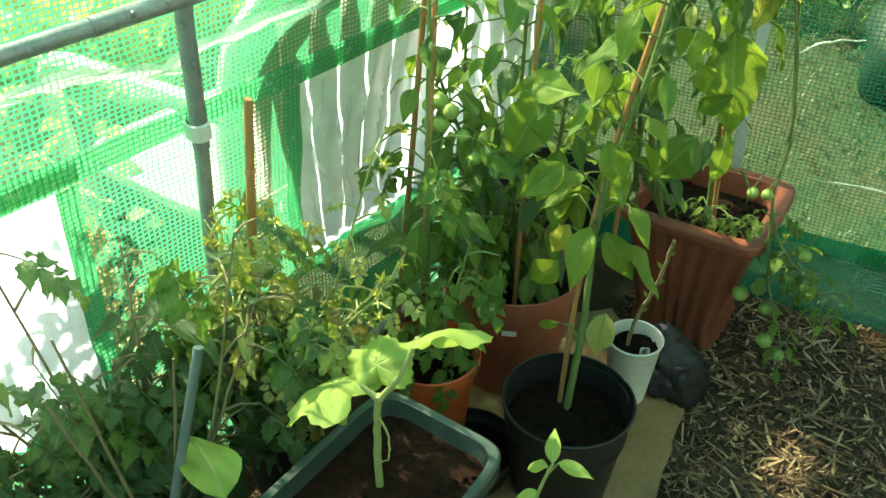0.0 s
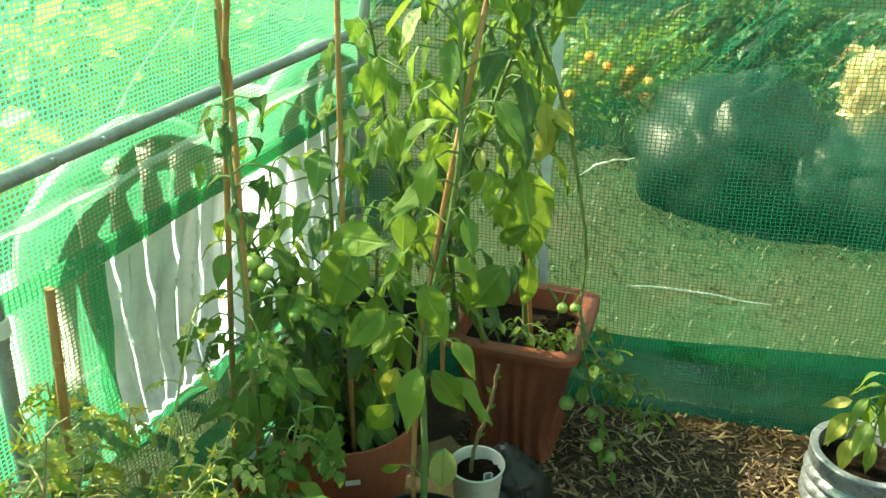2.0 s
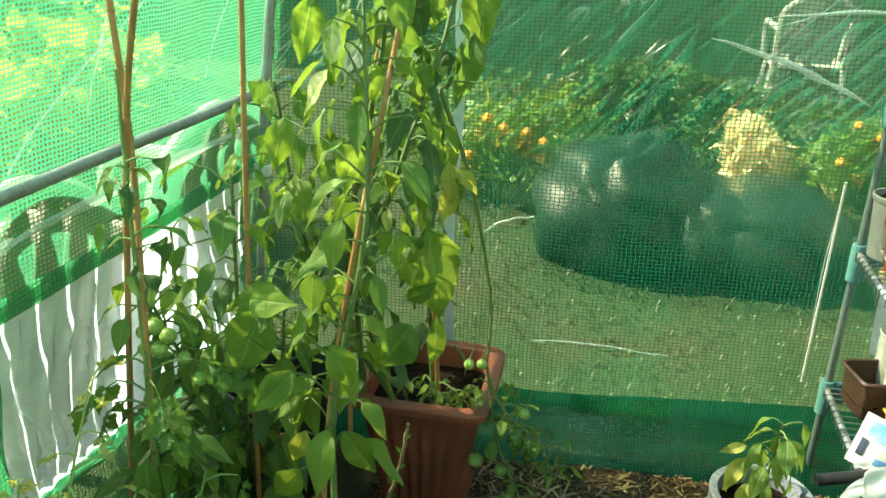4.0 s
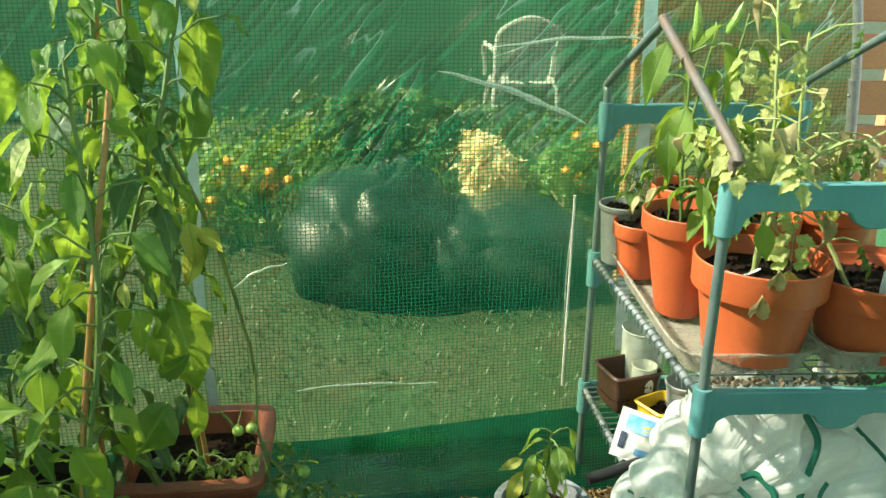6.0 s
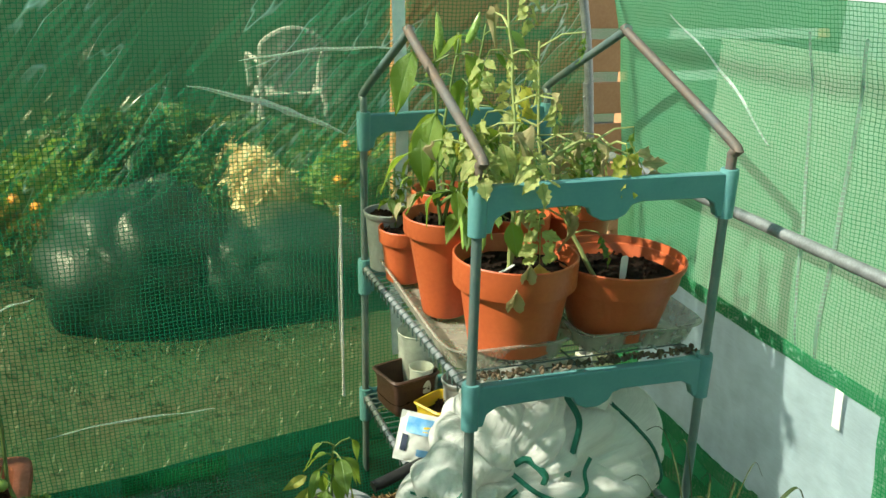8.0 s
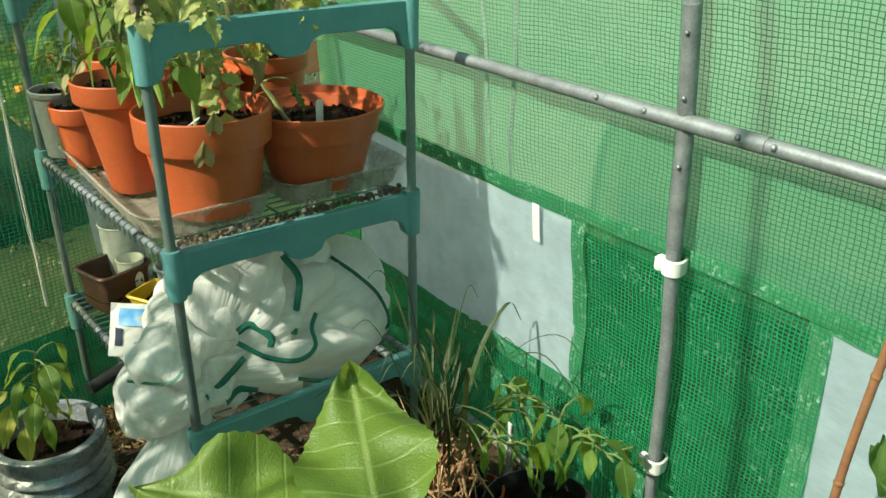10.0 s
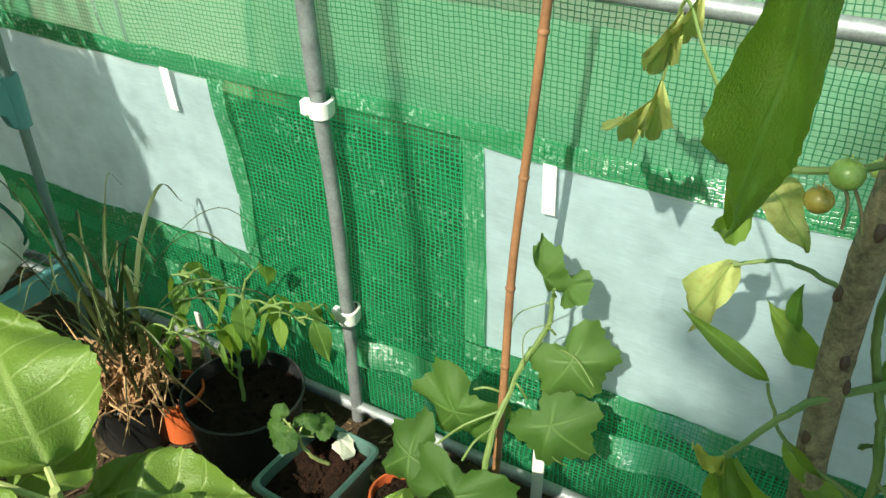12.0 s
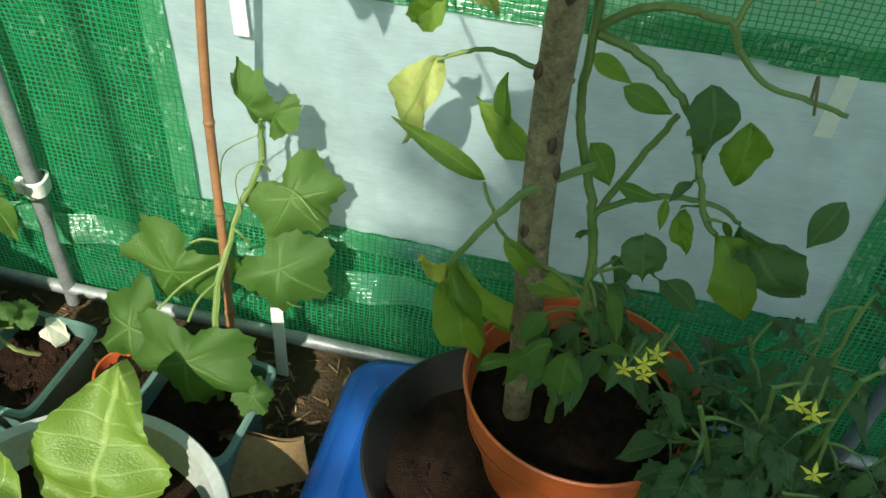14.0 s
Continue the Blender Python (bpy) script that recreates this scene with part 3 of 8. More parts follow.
WINDOWS = {  # wall, y range, z range
    "window_1": (left_wall, 2.66, 3.4, 0.31, 0.645),
    "window_2": (left_wall, 1.5, 2.245, 0.31, 0.645),
    "window_3": (right_wall, 2.737, 3.46, 0.268, 0.588),
    "window_4": (right_wall, 1.47, 2.275, 0.255, 0.588),
}


def in_window(wall, y, z):
    return any(w is wall and a < y < b and c < z < d for w, a, b, c, d in WINDOWS.values())


def cover(name, wall, low, high, material, label):
    edges_y = [v for w, a, b, c, d in WINDOWS.values() if w is wall for v in (a, b)]
    edges_z = [v for w, a, b, c, d in WINDOWS.values() if w is wall for v in (c, d)]
    ys, zs = span(LENGTH[0], 3.58, 0.012, *edges_y), span(low, high, 0.012, *edges_z)
    bm = sheet(ys, zs, wall, lambda u, v: in_window(wall, u, v))
    return tagged(part(name, bm, M[material]), label, "greenhouse cover", kind="structure")


cover("wall_left", left_wall, -0.02, 1.2, "film_left", "translucent green mesh-reinforced plastic side cover")
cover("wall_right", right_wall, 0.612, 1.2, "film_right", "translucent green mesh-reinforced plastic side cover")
cover("wall_right_lower", right_wall, -0.02, 0.612, "film_double", "doubled darker green mesh-reinforced side cover")

bm = sheet(span(-1.0, 1.0, 0.008), span(-0.02, 1.2, 0.008), end_wall)
tagged(part("wall_end", bm, M["film_end"]), "creased green mesh-reinforced plastic end wall with zipped door", "greenhouse cover", kind="structure")


def roof_point(y, s):
    """Over the hoops: s runs from one side at -1 to the other at 1."""
    a = s * 1.02
    z = 1.2 + 0.77 * math.cos(a * math.pi / 2 * 0.98)
    z = max(1.2, min(1.965, z))
    return Vector((math.copysign(half_width(min(z, 1.95)) + 0.022 * (abs(s) > 0.05), s) + rough((y, s, 0), 3, 0.01), y, z + 0.01))


bm = sheet(span(LENGTH[0], 3.6, 0.08), span(-1.0, 1.0, 0.04), roof_point)
tagged(part("ceiling", bm, M["film"]), "curved green mesh-reinforced plastic roof cover", "greenhouse cover", kind="structure")

bm = sheet(span(-1.0, 1.0, 0.05), span(-0.02, 1.96, 0.05), lambda u, v: Vector((max(-half_width(v), min(half_width(v), u)), LENGTH[0], v)))
tagged(part("wall_back", bm, M["film"]), "translucent green plastic end wall behind the path", "greenhouse cover", kind="structure")
bm = sheet(span(-0.93, 0.93, 0.03), span(1.2, 1.95, 0.03), end_wall)
tagged(part("wall_end_upper", bm, M["film_end"]), "upper part of the green plastic end wall", "greenhouse cover", kind="structure")


def strip(name, wall, y0, y1, z0, z1, material, parent, lift=0.006, step=0.012, wave=0.0, label=""):
    def place(u, v):
        return wall(u, v, lift + wave * (1.8 * noise.noise(Vector((u * 11, v * 9, 3))) + 0.5 * math.sin(u * 31 + 6 * noise.noise(Vector((u * 4, v * 6, 1))))))
    return part(name, sheet(span(y0, y1, step), span(z0, z1, step), place), material, parent, label)


for name, (wall, y0, y1, z0, z1) in WINDOWS.items():
    window = thing(name, (0, 0, 0), "white insect-mesh vent window bordered by green tape", "vent window", "vent windows", "structure")

    def gather(u, v, wall=wall, y0=y0, y1=y1, z0=z0, z1=z1):
        wave = math.sin(u * 78 + 2.2 * math.sin(13 * v + 3 * u) + 3 * noise.noise(Vector((u * 5, v * 4, 2))))
        slack = min(1.0, (z1 + 0.02 - v) / 0.12) * 0.017 * (1 - abs(wave)) ** 1.5 * (0.7 + 0.6 * noise.noise(Vector((u * 7, v * 3, 5))))
        flat = 0.004 * noise.noise(Vector((u * 9, v * 9, 7))) + crease(u, v, ((y0, z0 + 0.1, y1, z0 + 0.16, 0.003, 0.006), (y0 + 0.1, z1, y0 + 0.3, z0, 0.003, 0.005)))
        return wall(u, v, 0.003 + (slack if wall is left_wall else 0.2 * slack + max(-0.002, flat)))
    part("mesh", sheet(span(y0 - 0.004, y1 + 0.004, 0.006), span(z0 - 0.004, z1 + 0.004, 0.012), gather), M["gauze_left" if wall is left_wall else "gauze"], window)
    strip("hem", wall, y0 - 0.035, y1 + 0.035, z1, z1 + 0.032, M["hem"], window, wave=0.0025)
    strip("hem", wall, y0 - 0.03, y1 + 0.03, z0 - 0.035, z0, M["hem"], window, 0.01, wave=0.005)
    strip("hem", wall, y0 - 0.032, y0, z0, z1, M["hem"], window, 0.007, wave=0.0035)
    strip("hem", wall, y1, y1 + 0.032, z0, z1, M["hem"], window, 0.007, wave=0.0035)
    if wall is left_wall:
        # Wavy pale ribbons paint streaks of sunlight on the left-hand mesh.
        for k in range(9):
            bm = bmesh.new()
            layer = bm.loops.layers.uv.new("uv")
            at, previous = y0 + 0.05 + k * 0.075 + 0.012 * math.sin(k * 3.7), None
            low, high = z0 + 0.03 + 0.05 * ((k * 0.37) % 1.0), z1 - 0.01 - 0.06 * ((k * 0.61) % 1.0)
            for i in range(31):
                v = low + (high - low) * i / 30
                u = at + 0.012 * math.sin(v * 21 + k) + 0.006 * math.sin(v * 47 + 2 * k)
                w = 0.0034 * math.sin(math.pi * i / 30) + 0.0004
                row = [(bm.verts.new(gather(u - w, v) + Vector((0.002, 0, 0))), (u - w, v)), (bm.verts.new(gather(u, v) + Vector((0.005, 0, 0))), (u, v)), (bm.verts.new(gather(u + w, v) + Vector((0.002, 0, 0))), (u + w, v))]
                if previous:
                    for a, b, c, d in zip(previous, previous[1:], row[1:], row):
                        face = bm.faces.new((a[0], b[0], c[0], d[0]))
                        for loop, corner in zip(face.loops, (a, b, c, d)):
                            loop[layer].uv = corner[1]
                previous = row
            part("pleat", bm, M["pleat"], window)
    for y in ((2.82,) if name == "window_3" else (2.182, 1.56) if name == "window_4" else ()):
        strip("tab", wall, y - 0.009, y + 0.009, z1 - 0.068, z1 + 0.004, M["white"], window, 0.011, label="white hook-and-loop tab")
for wall, side in ((left_wall, "left"), (right_wall, "right")):
    low, high = (0.185, 0.212) if side == "right" else (0.2, 0.225)
    band = tagged(strip("trim_" + side, wall, 0.3, 3.55, 0.597 if side == "right" else 0.65, 0.624 if side == "right" else 0.685, M["hem"], None, 0.009), "green woven tape sewn along the side cover", "trim", kind="structure")
    band = tagged(strip("trim_low_" + side, wall, 0.3, 3.55, 0.13, 0.185, M["hem"], None, 0.014, wave=0.008), "green woven tape along the foot of the cover", "trim", kind="structure")



def fold_lines(name, wall, segments, widths):
    """Painted fold highlights: pale ribbons standing proud of the film, tapering to both ends."""
    root = thing(name, (0, 0, 0), "pale ribbons painting highlights along creases in the plastic cover", "trim", kind="structure")
    for (u0, v0, u1, v1, height, _), width in zip(segments, widths):
        if not width:
            continue
        bm = bmesh.new()
        layer = bm.loops.layers.uv.new("uv")
        length = math.hypot(u1 - u0, v1 - v0)
        nu, nv = -(v1 - v0) / length, (u1 - u0) / length
        previous = None
        for k in range(41):
            t = k / 40
            bow = 0.012 * math.sin(3.1 * t) + 0.0012 * math.sin(17 * t + u0 * 9)
            half = 0.5 * width * (0.15 + math.sin(math.pi * t) ** 0.7) * (0.75 + 0.5 * noise.noise(Vector((t * 9, u0 * 5, v0))))
            row = []
            for s, up in ((-1, 0.0), (-0.3, 0.5), (0.2, 0.8), (1, 0.0)):
                u, v = u0 + (u1 - u0) * t + nu * (bow + s * half), v0 + (v1 - v0) * t + nv * (bow + s * half)
                row.append((bm.verts.new(wall(u, v, 0.0035 + height * 0.5 * up)), (u, v)))
            if previous:
                for a, b, c, d in zip(previous, previous[1:], row[1:], row):
                    face = bm.faces.new((a[0], b[0], c[0], d[0]))
                    for loop, corner in zip(face.loops, (a, b, c, d)):
                        loop[layer].uv = corner[1]
            previous = row
        part("fold", bm, M["crease"], root)


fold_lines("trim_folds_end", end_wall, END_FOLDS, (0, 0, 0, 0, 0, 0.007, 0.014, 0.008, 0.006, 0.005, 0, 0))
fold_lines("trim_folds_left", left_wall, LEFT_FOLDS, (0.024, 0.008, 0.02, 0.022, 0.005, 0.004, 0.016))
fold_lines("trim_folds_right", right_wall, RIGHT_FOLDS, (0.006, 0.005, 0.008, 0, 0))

# the zipped door in the end wall
door = thing("door_1", (0, 0, 0), "zipped green plastic greenhouse door, closed", "door", kind="structure")
for name, x0, x1, z0, z1, material in (("zip_tape", -0.524, -0.502, 0.2, 1.5, "tape"), ("zip_tape", 0.42, 0.45, 0.33, 1.5, "tape"), ("zip", 0.2925, 0.2955, 0.245, 0.72, "white")):
    part(name, sheet(span(x0, x1, 0.007), span(z0, z1, 0.012), lambda u, v: end_wall(u + 0.006 * math.sin(v * 9), v, 0.014)), M[material], door)
bm = bmesh.new()
for k in range(95):
    z = 0.25 + k * 0.005
    box(bm, (0.2915, end_y(0.294) - 0.021, z), (0.2965, end_y(0.294) - 0.014, z + 0.0026))
part("zip_teeth", bm, M["white"], door, smooth=False)
bm = sheet(span(-0.9, 0.93, 0.012), span(-0.02, 0.17, 0.01), lambda u, v: end_wall(u, v + (0.02 * math.sin(u * 2.6) if v > 0.1 else 0), 0.016 + 0.006 * math.sin(u * 17) * v))
tagged(part("trim_skirt", bm, M["skirt"]), "opaque teal ground skirt along the end wall", "trim", kind="structure")
bm = sheet(span(-0.21, 0.015, 0.01), span(0.075, 0.165, 0.01), lambda u, v: end_wall(u, v, 0.03))
tagged(part("trim_patch", bm, M["film_double"]), "dark doubled patch of cover above the ground skirt", "trim", kind="structure")

# steel frame
frame_thing = thing("greenhouse_frame", (0, 0, 0), "galvanised steel tube frame of the tunnel greenhouse", "greenhouse frame")
hoop_shape = smooth_path([(w, z, 0) for z, w in PROFILE], 5)


def hoop_y(base, slant, x):
    return base + slant * x


HOOPS = ((3.58, 0.12), (2.481, 0.033), (1.36, 0.0), (0.24, 0.0))
for base, slant in HOOPS:
    outline = [Vector((p.x - 0.006, hoop_y(base, slant, p.x), p.y)) for p in hoop_shape]
    outline += [Vector((-p.x + 0.006, hoop_y(base, slant, -p.x), p.y)) for p in reversed(hoop_shape[:-1])]
    part("hoop", sweep(bmesh.new(), outline, 0.0108, 12), M["steel"], frame_thing)
    for side in (-1, 1):
        y = hoop_y(base, slant, side * 0.93)
        bm = bmesh.new()
        sweep(bm, [(side * (half_width(z) - 0.006), y, z) for z in (0.63, 0.72, 0.8, 0.88, 0.97)], 0.0121, 12)
        part("sleeve", bm, M["steel"], frame_thing)
        for z in (0.755, 0.85, 0.935):
            m = Matrix.Translation((side * (half_width(z) - 0.019), y - 0.004, z))
            bm = bmesh.new()
            bmesh.ops.create_uvsphere(bm, u_segments=8, v_segments=6, radius=0.0036, matrix=m)
            part("bolt", bm, M["steel"], frame_thing)
        for z in ((0.598, 0.232) if side > 0 else (0.655, 0.25)):
            x = side * (half_width(z) - 0.006)
            bm = bmesh.new()
            loft(bm, [[Vector((x + r * math.cos(a) * (1.0 if math.cos(a) * side < 0 else 1.8), y + r * 1.05 * math.sin(a), z + dz)) for a in (2 * math.pi * k / 20 for k in range(20))] for r, dz in ((0.0122, -0.013), (0.0148, -0.011), (0.0152, 0.011), (0.0122, 0.013))])
            if side > 0:
                box(bm, (x - 0.012, y + 0.012, z - 0.011), (x + 0.004, y + 0.026, z + 0.012), 0.003)
            part("clip", bm, M["white"], frame_thing, "white plastic cover clip")
for side in (-1, 1):
    high = 0.816 if side > 0 else 0.839
    part("purlin", sweep(bmesh.new(), [(side * 0.925, y, high) for y in (0.24, 1.36, 2.475, 3.57)], 0.0106, 12), M["steel"], frame_thing)
    for y in HOOPS:
        part("sleeve", sweep(bmesh.new(), [(side * 0.925, y[0] + side * y[1] - 0.13, high), (side * 0.925, min(3.6, y[0] + side * y[1] + 0.13), high)], 0.0119, 12), M["steel"], frame_thing)
    for y in (2.37, 2.42, 2.57, 2.66, 1.5, 1.25):
        bm = bmesh.new()
        bmesh.ops.create_uvsphere(bm, u_segments=8, v_segments=6, radius=0.0045, matrix=Matrix.Translation((side * 0.914, y, high + 0.004)))
        part("bolt", bm, M["steel"], frame_thing)
    part("base_rail", sweep(bmesh.new(), [(side * 0.968, y, 0.03) for y in (0.24, 1.36, 2.475, 3.57)], 0.0106, 12), M["steel"], frame_thing)
part("ridge", sweep(bmesh.new(), [(0, y, 1.935) for y in (0.24, 1.36, 2.475, 3.575)], 0.0106, 12), M["steel"], frame_thing)

# ---- outside ----


def blades(count, where, height, seed, lean=0.5, width=0.004):
    """Loose upright blades as one mesh."""
    r = random.Random(seed)
    bm = bmesh.new()
    for _ in range(count):
        x, y, z = where(r)
        a, h = r.uniform(0, 6.28), height * r.uniform(0.5, 1.2)
        dx, dy = lean * h * math.cos(a), lean * h * math.sin(a)
        wx, wy = -width * math.sin(a), width * math.cos(a)
        vs = [bm.verts.new(p) for p in ((x - wx, y - wy, z), (x + wx, y + wy, z), (x + 0.4 * dx + wx * 0.7, y + 0.4 * dy + wy * 0.7, z + 0.7 * h), (x + 0.4 * dx - wx * 0.7, y + 0.4 * dy - wy * 0.7, z + 0.7 * h), (x + dx, y + dy, z + h))]
        bm.faces.new(vs[:4]), bm.faces.new((vs[3], vs[2], vs[4]))
    return bm


tagged(part("lawn_grass", blades(12000, lambda r: (r.uniform(-2.2, 2.4), r.uniform(3.8, 7.0), -0.035), 0.02, 5, 0.9), M["grass"]), "short tufts of grass on the lawn", "grass", kind="stuff")


def bush(name, label, centre, size, count, leaf, material, seed, flowers=0):
    """A shrub: a few woody stems and very many small leaves filling an uneven crown."""
    r = random.Random(seed)
    cx, cy, cz = centre
    root = thing(name, (cx, cy, -0.035), label, "shrub")
    bm = bmesh.new()
    lumps = [(Vector((r.gauss(0, 0.35) * size[0], r.gauss(0, 0.35) * size[1], r.uniform(0.3, 0.95) * size[2])), r.uniform(0.25, 0.45)) for _ in range(11)]
    for lump, _ in lumps:
        sweep(bm, smooth_path([(cx, cy, -0.05), (cx + lump.x * 0.5, cy + lump.y * 0.5, lump.z * 0.5), (cx + lump.x, cy + lump.y, lump.z)], 4), [0.012 - 0.002 * k / 2 for k in range(9)], 5)
    part("stems", bm, M["stem_dry"], root, base=root.location)
    bm = bmesh.new()
    layer = bm.loops.layers.uv.new("uv")
    for _ in range(count):
        lump, spread = r.choice(lumps)
        d = Vector((r.gauss(0, 1), r.gauss(0, 1), r.gauss(0, 1))).normalized() * (r.random() ** 0.4) * spread
        p = Vector((cx + lump.x + d.x * size[0], cy + lump.y + d.y * size[1], max(0.0, lump.z + d.z * size[2])))
        turn = Euler((r.uniform(-1.2, 1.2), r.uniform(-1.2, 1.2), r.uniform(0, 6.28))).to_matrix()
        s = leaf * r.uniform(0.6, 1.3)
        vs = [bm.verts.new(p + turn @ Vector(q) * s) for q in ((0, 0, 0), (0.3, 0.45, 0.08), (0, 1, -0.05), (-0.3, 0.45, 0.08))]
        for face, uvs in ((bm.faces.new((vs[0], vs[1], vs[2])), ((0, 0), (0.5, 0.45), (0, 1))), (bm.faces.new((vs[0], vs[2], vs[3])), ((0, 0), (0, 1), (-0.5, 0.45)))):
            for loop, uv in zip(face.loops, uvs):
                loop[layer].uv = uv
    part("crown", bm, material, root, base=root.location)
    for k in range(flowers):
        x, z = cx + size[0] * (-0.2 + 1.1 * ((k * 0.37) % 1.0)), 0.24 + 0.2 * ((k * 0.61) % 1.0)
        bm = bmesh.new()
        for petal in range(11):
            a = petal * 0.571
            v = [bm.verts.new(Vector((x, cy - 0.32, z)) + Vector(q)) for q in ((0, -0.012, 0), (0.02 * math.cos(a - 0.3), 0.006, 0.02 * math.sin(a - 0.3)), (0.025 * math.cos(a), 0.012, 0.025 * math.sin(a)), (0.02 * math.cos(a + 0.3), 0.006, 0.02 * math.sin(a + 0.3)))]
            bm.faces.new(v)
        stalk = sweep(bmesh.new(), [(x, cy - 0.3, z), (x, cy - 0.2, z - 0.1), (cx + (x - cx) * 0.8, cy - 0.1, -0.03)], 0.004, 5)
        part("stalk", stalk, M["stem"], root, base=root.location)
        part("flower", bm, M["petal_orange"], root, "orange daisy-like flower", root.location)
    return root


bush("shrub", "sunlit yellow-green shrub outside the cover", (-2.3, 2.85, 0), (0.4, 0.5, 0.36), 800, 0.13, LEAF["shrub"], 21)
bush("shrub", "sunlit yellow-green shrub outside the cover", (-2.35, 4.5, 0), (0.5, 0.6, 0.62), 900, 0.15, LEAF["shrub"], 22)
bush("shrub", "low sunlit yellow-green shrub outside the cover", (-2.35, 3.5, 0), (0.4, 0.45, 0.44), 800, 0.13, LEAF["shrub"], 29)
bush("shrub", "dark green shrub outside the cover", (-1.95, 2.75, 0), (0.2, 0.35, 0.5), 1500, 0.06, LEAF["tomato"], 23)
bush("shrub", "tall dark green hedge shrub outside the cover", (-4.6, 5.0, 0), (0.8, 3.0, 1.0), 4500, 0.16, LEAF["tomato"], 24)
bush("shrub", "half-withered brown and green shrub close to the cover", (-1.2, 2.27, 0), (0.09, 0.22, 0.84), 550, 0.045, LEAF["dry"], 28)
bush("flowering_plant", "green plant with orange flowers behind the lawn", (-0.75, 5.5, 0), (0.6, 0.3, 0.42), 1800, 0.06, LEAF["tomato"], 25, 8)
bush("flowering_plant", "green plant with orange flowers behind the lawn", (0.75, 6.0, 0), (0.35, 0.3, 0.3), 900, 0.06, LEAF["tomato"], 26, 4)
bush("shrub", "low dark leafy border plants before the far wall", (-0.3, 6.5, 0), (1.5, 0.3, 0.4), 4200, 0.075, LEAF["dark"], 31)
bush("shrub", "low dark leafy border plants beside the garden chair", (1.35, 6.6, 0), (0.6, 0.3, 0.36), 1800, 0.075, LEAF["dark"], 32)
# Stand-in for a bright sunlit patch; no shrub is known to grow here.
bush("shrub", "cream-coloured shrub added for a bright sunlit patch of ground", (0.3, 5.7, 0), (0.16, 0.18, 0.3), 1900, 0.07, LEAF["cream"], 27)

# Out of view; added only to throw shade on the right bed.
tree = bush("tree", "unseen leafy tree added to shade the right side of the greenhouse", (-2.3, 1.0, 0), (0.6, 0.6, 3.3), 10, 0.08, LEAF["tomato"], 31)


def shade_tree_crown(root, centre, radius, count, seed):
    r = random.Random(seed)
    bm = bmesh.new()
    layer = bm.loops.layers.uv.new("uv")
    for _ in range(count):
        d = Vector((r.gauss(0, 1), r.gauss(0, 1), r.gauss(0, 1))).normalized()
        p = Vector(centre) + d * radius * (r.random() ** 0.35) * (0.8 + 0.4 * noise.noise(d * 2))
        turn = Euler((r.uniform(-1.2, 1.2), r.uniform(-1.2, 1.2), r.uniform(0, 6.28))).to_matrix()
        vs = [bm.verts.new(p + turn @ Vector(q) * 0.11) for q in ((0, 0, 0), (0.32, 0.45, 0.08), (0, 1, -0.05), (-0.32, 0.45, 0.08))]
        for face, uvs in ((bm.faces.new((vs[0], vs[1], vs[2])), ((0, 0), (0.5, 0.45), (0, 1))), (bm.faces.new((vs[0], vs[2], vs[3])), ((0, 0), (0, 1), (-0.5, 0.45)))):
            for loop, uv in zip(face.loops, uvs):
                loop[layer].uv = uv
    return part("foliage", bm, LEAF["tomato"], root, base=root.location)


# Dense crown of the added tree, sized to block the sun.
shade_tree_crown(tree, (-2.2, 0.95, 3.4), 1.28, 17000, 33)
part("trunk", sweep(bmesh.new(), smooth_path([(-2.3, 1.0, -0.06), (-2.33, 0.97, 1.0), (-2.25, 1.0, 2.2), (-2.2, 0.98, 3.2)], 5), [0.07 - 0.0025 * k for k in range(16)], 12), M["bark"], tree, base=tree.location)


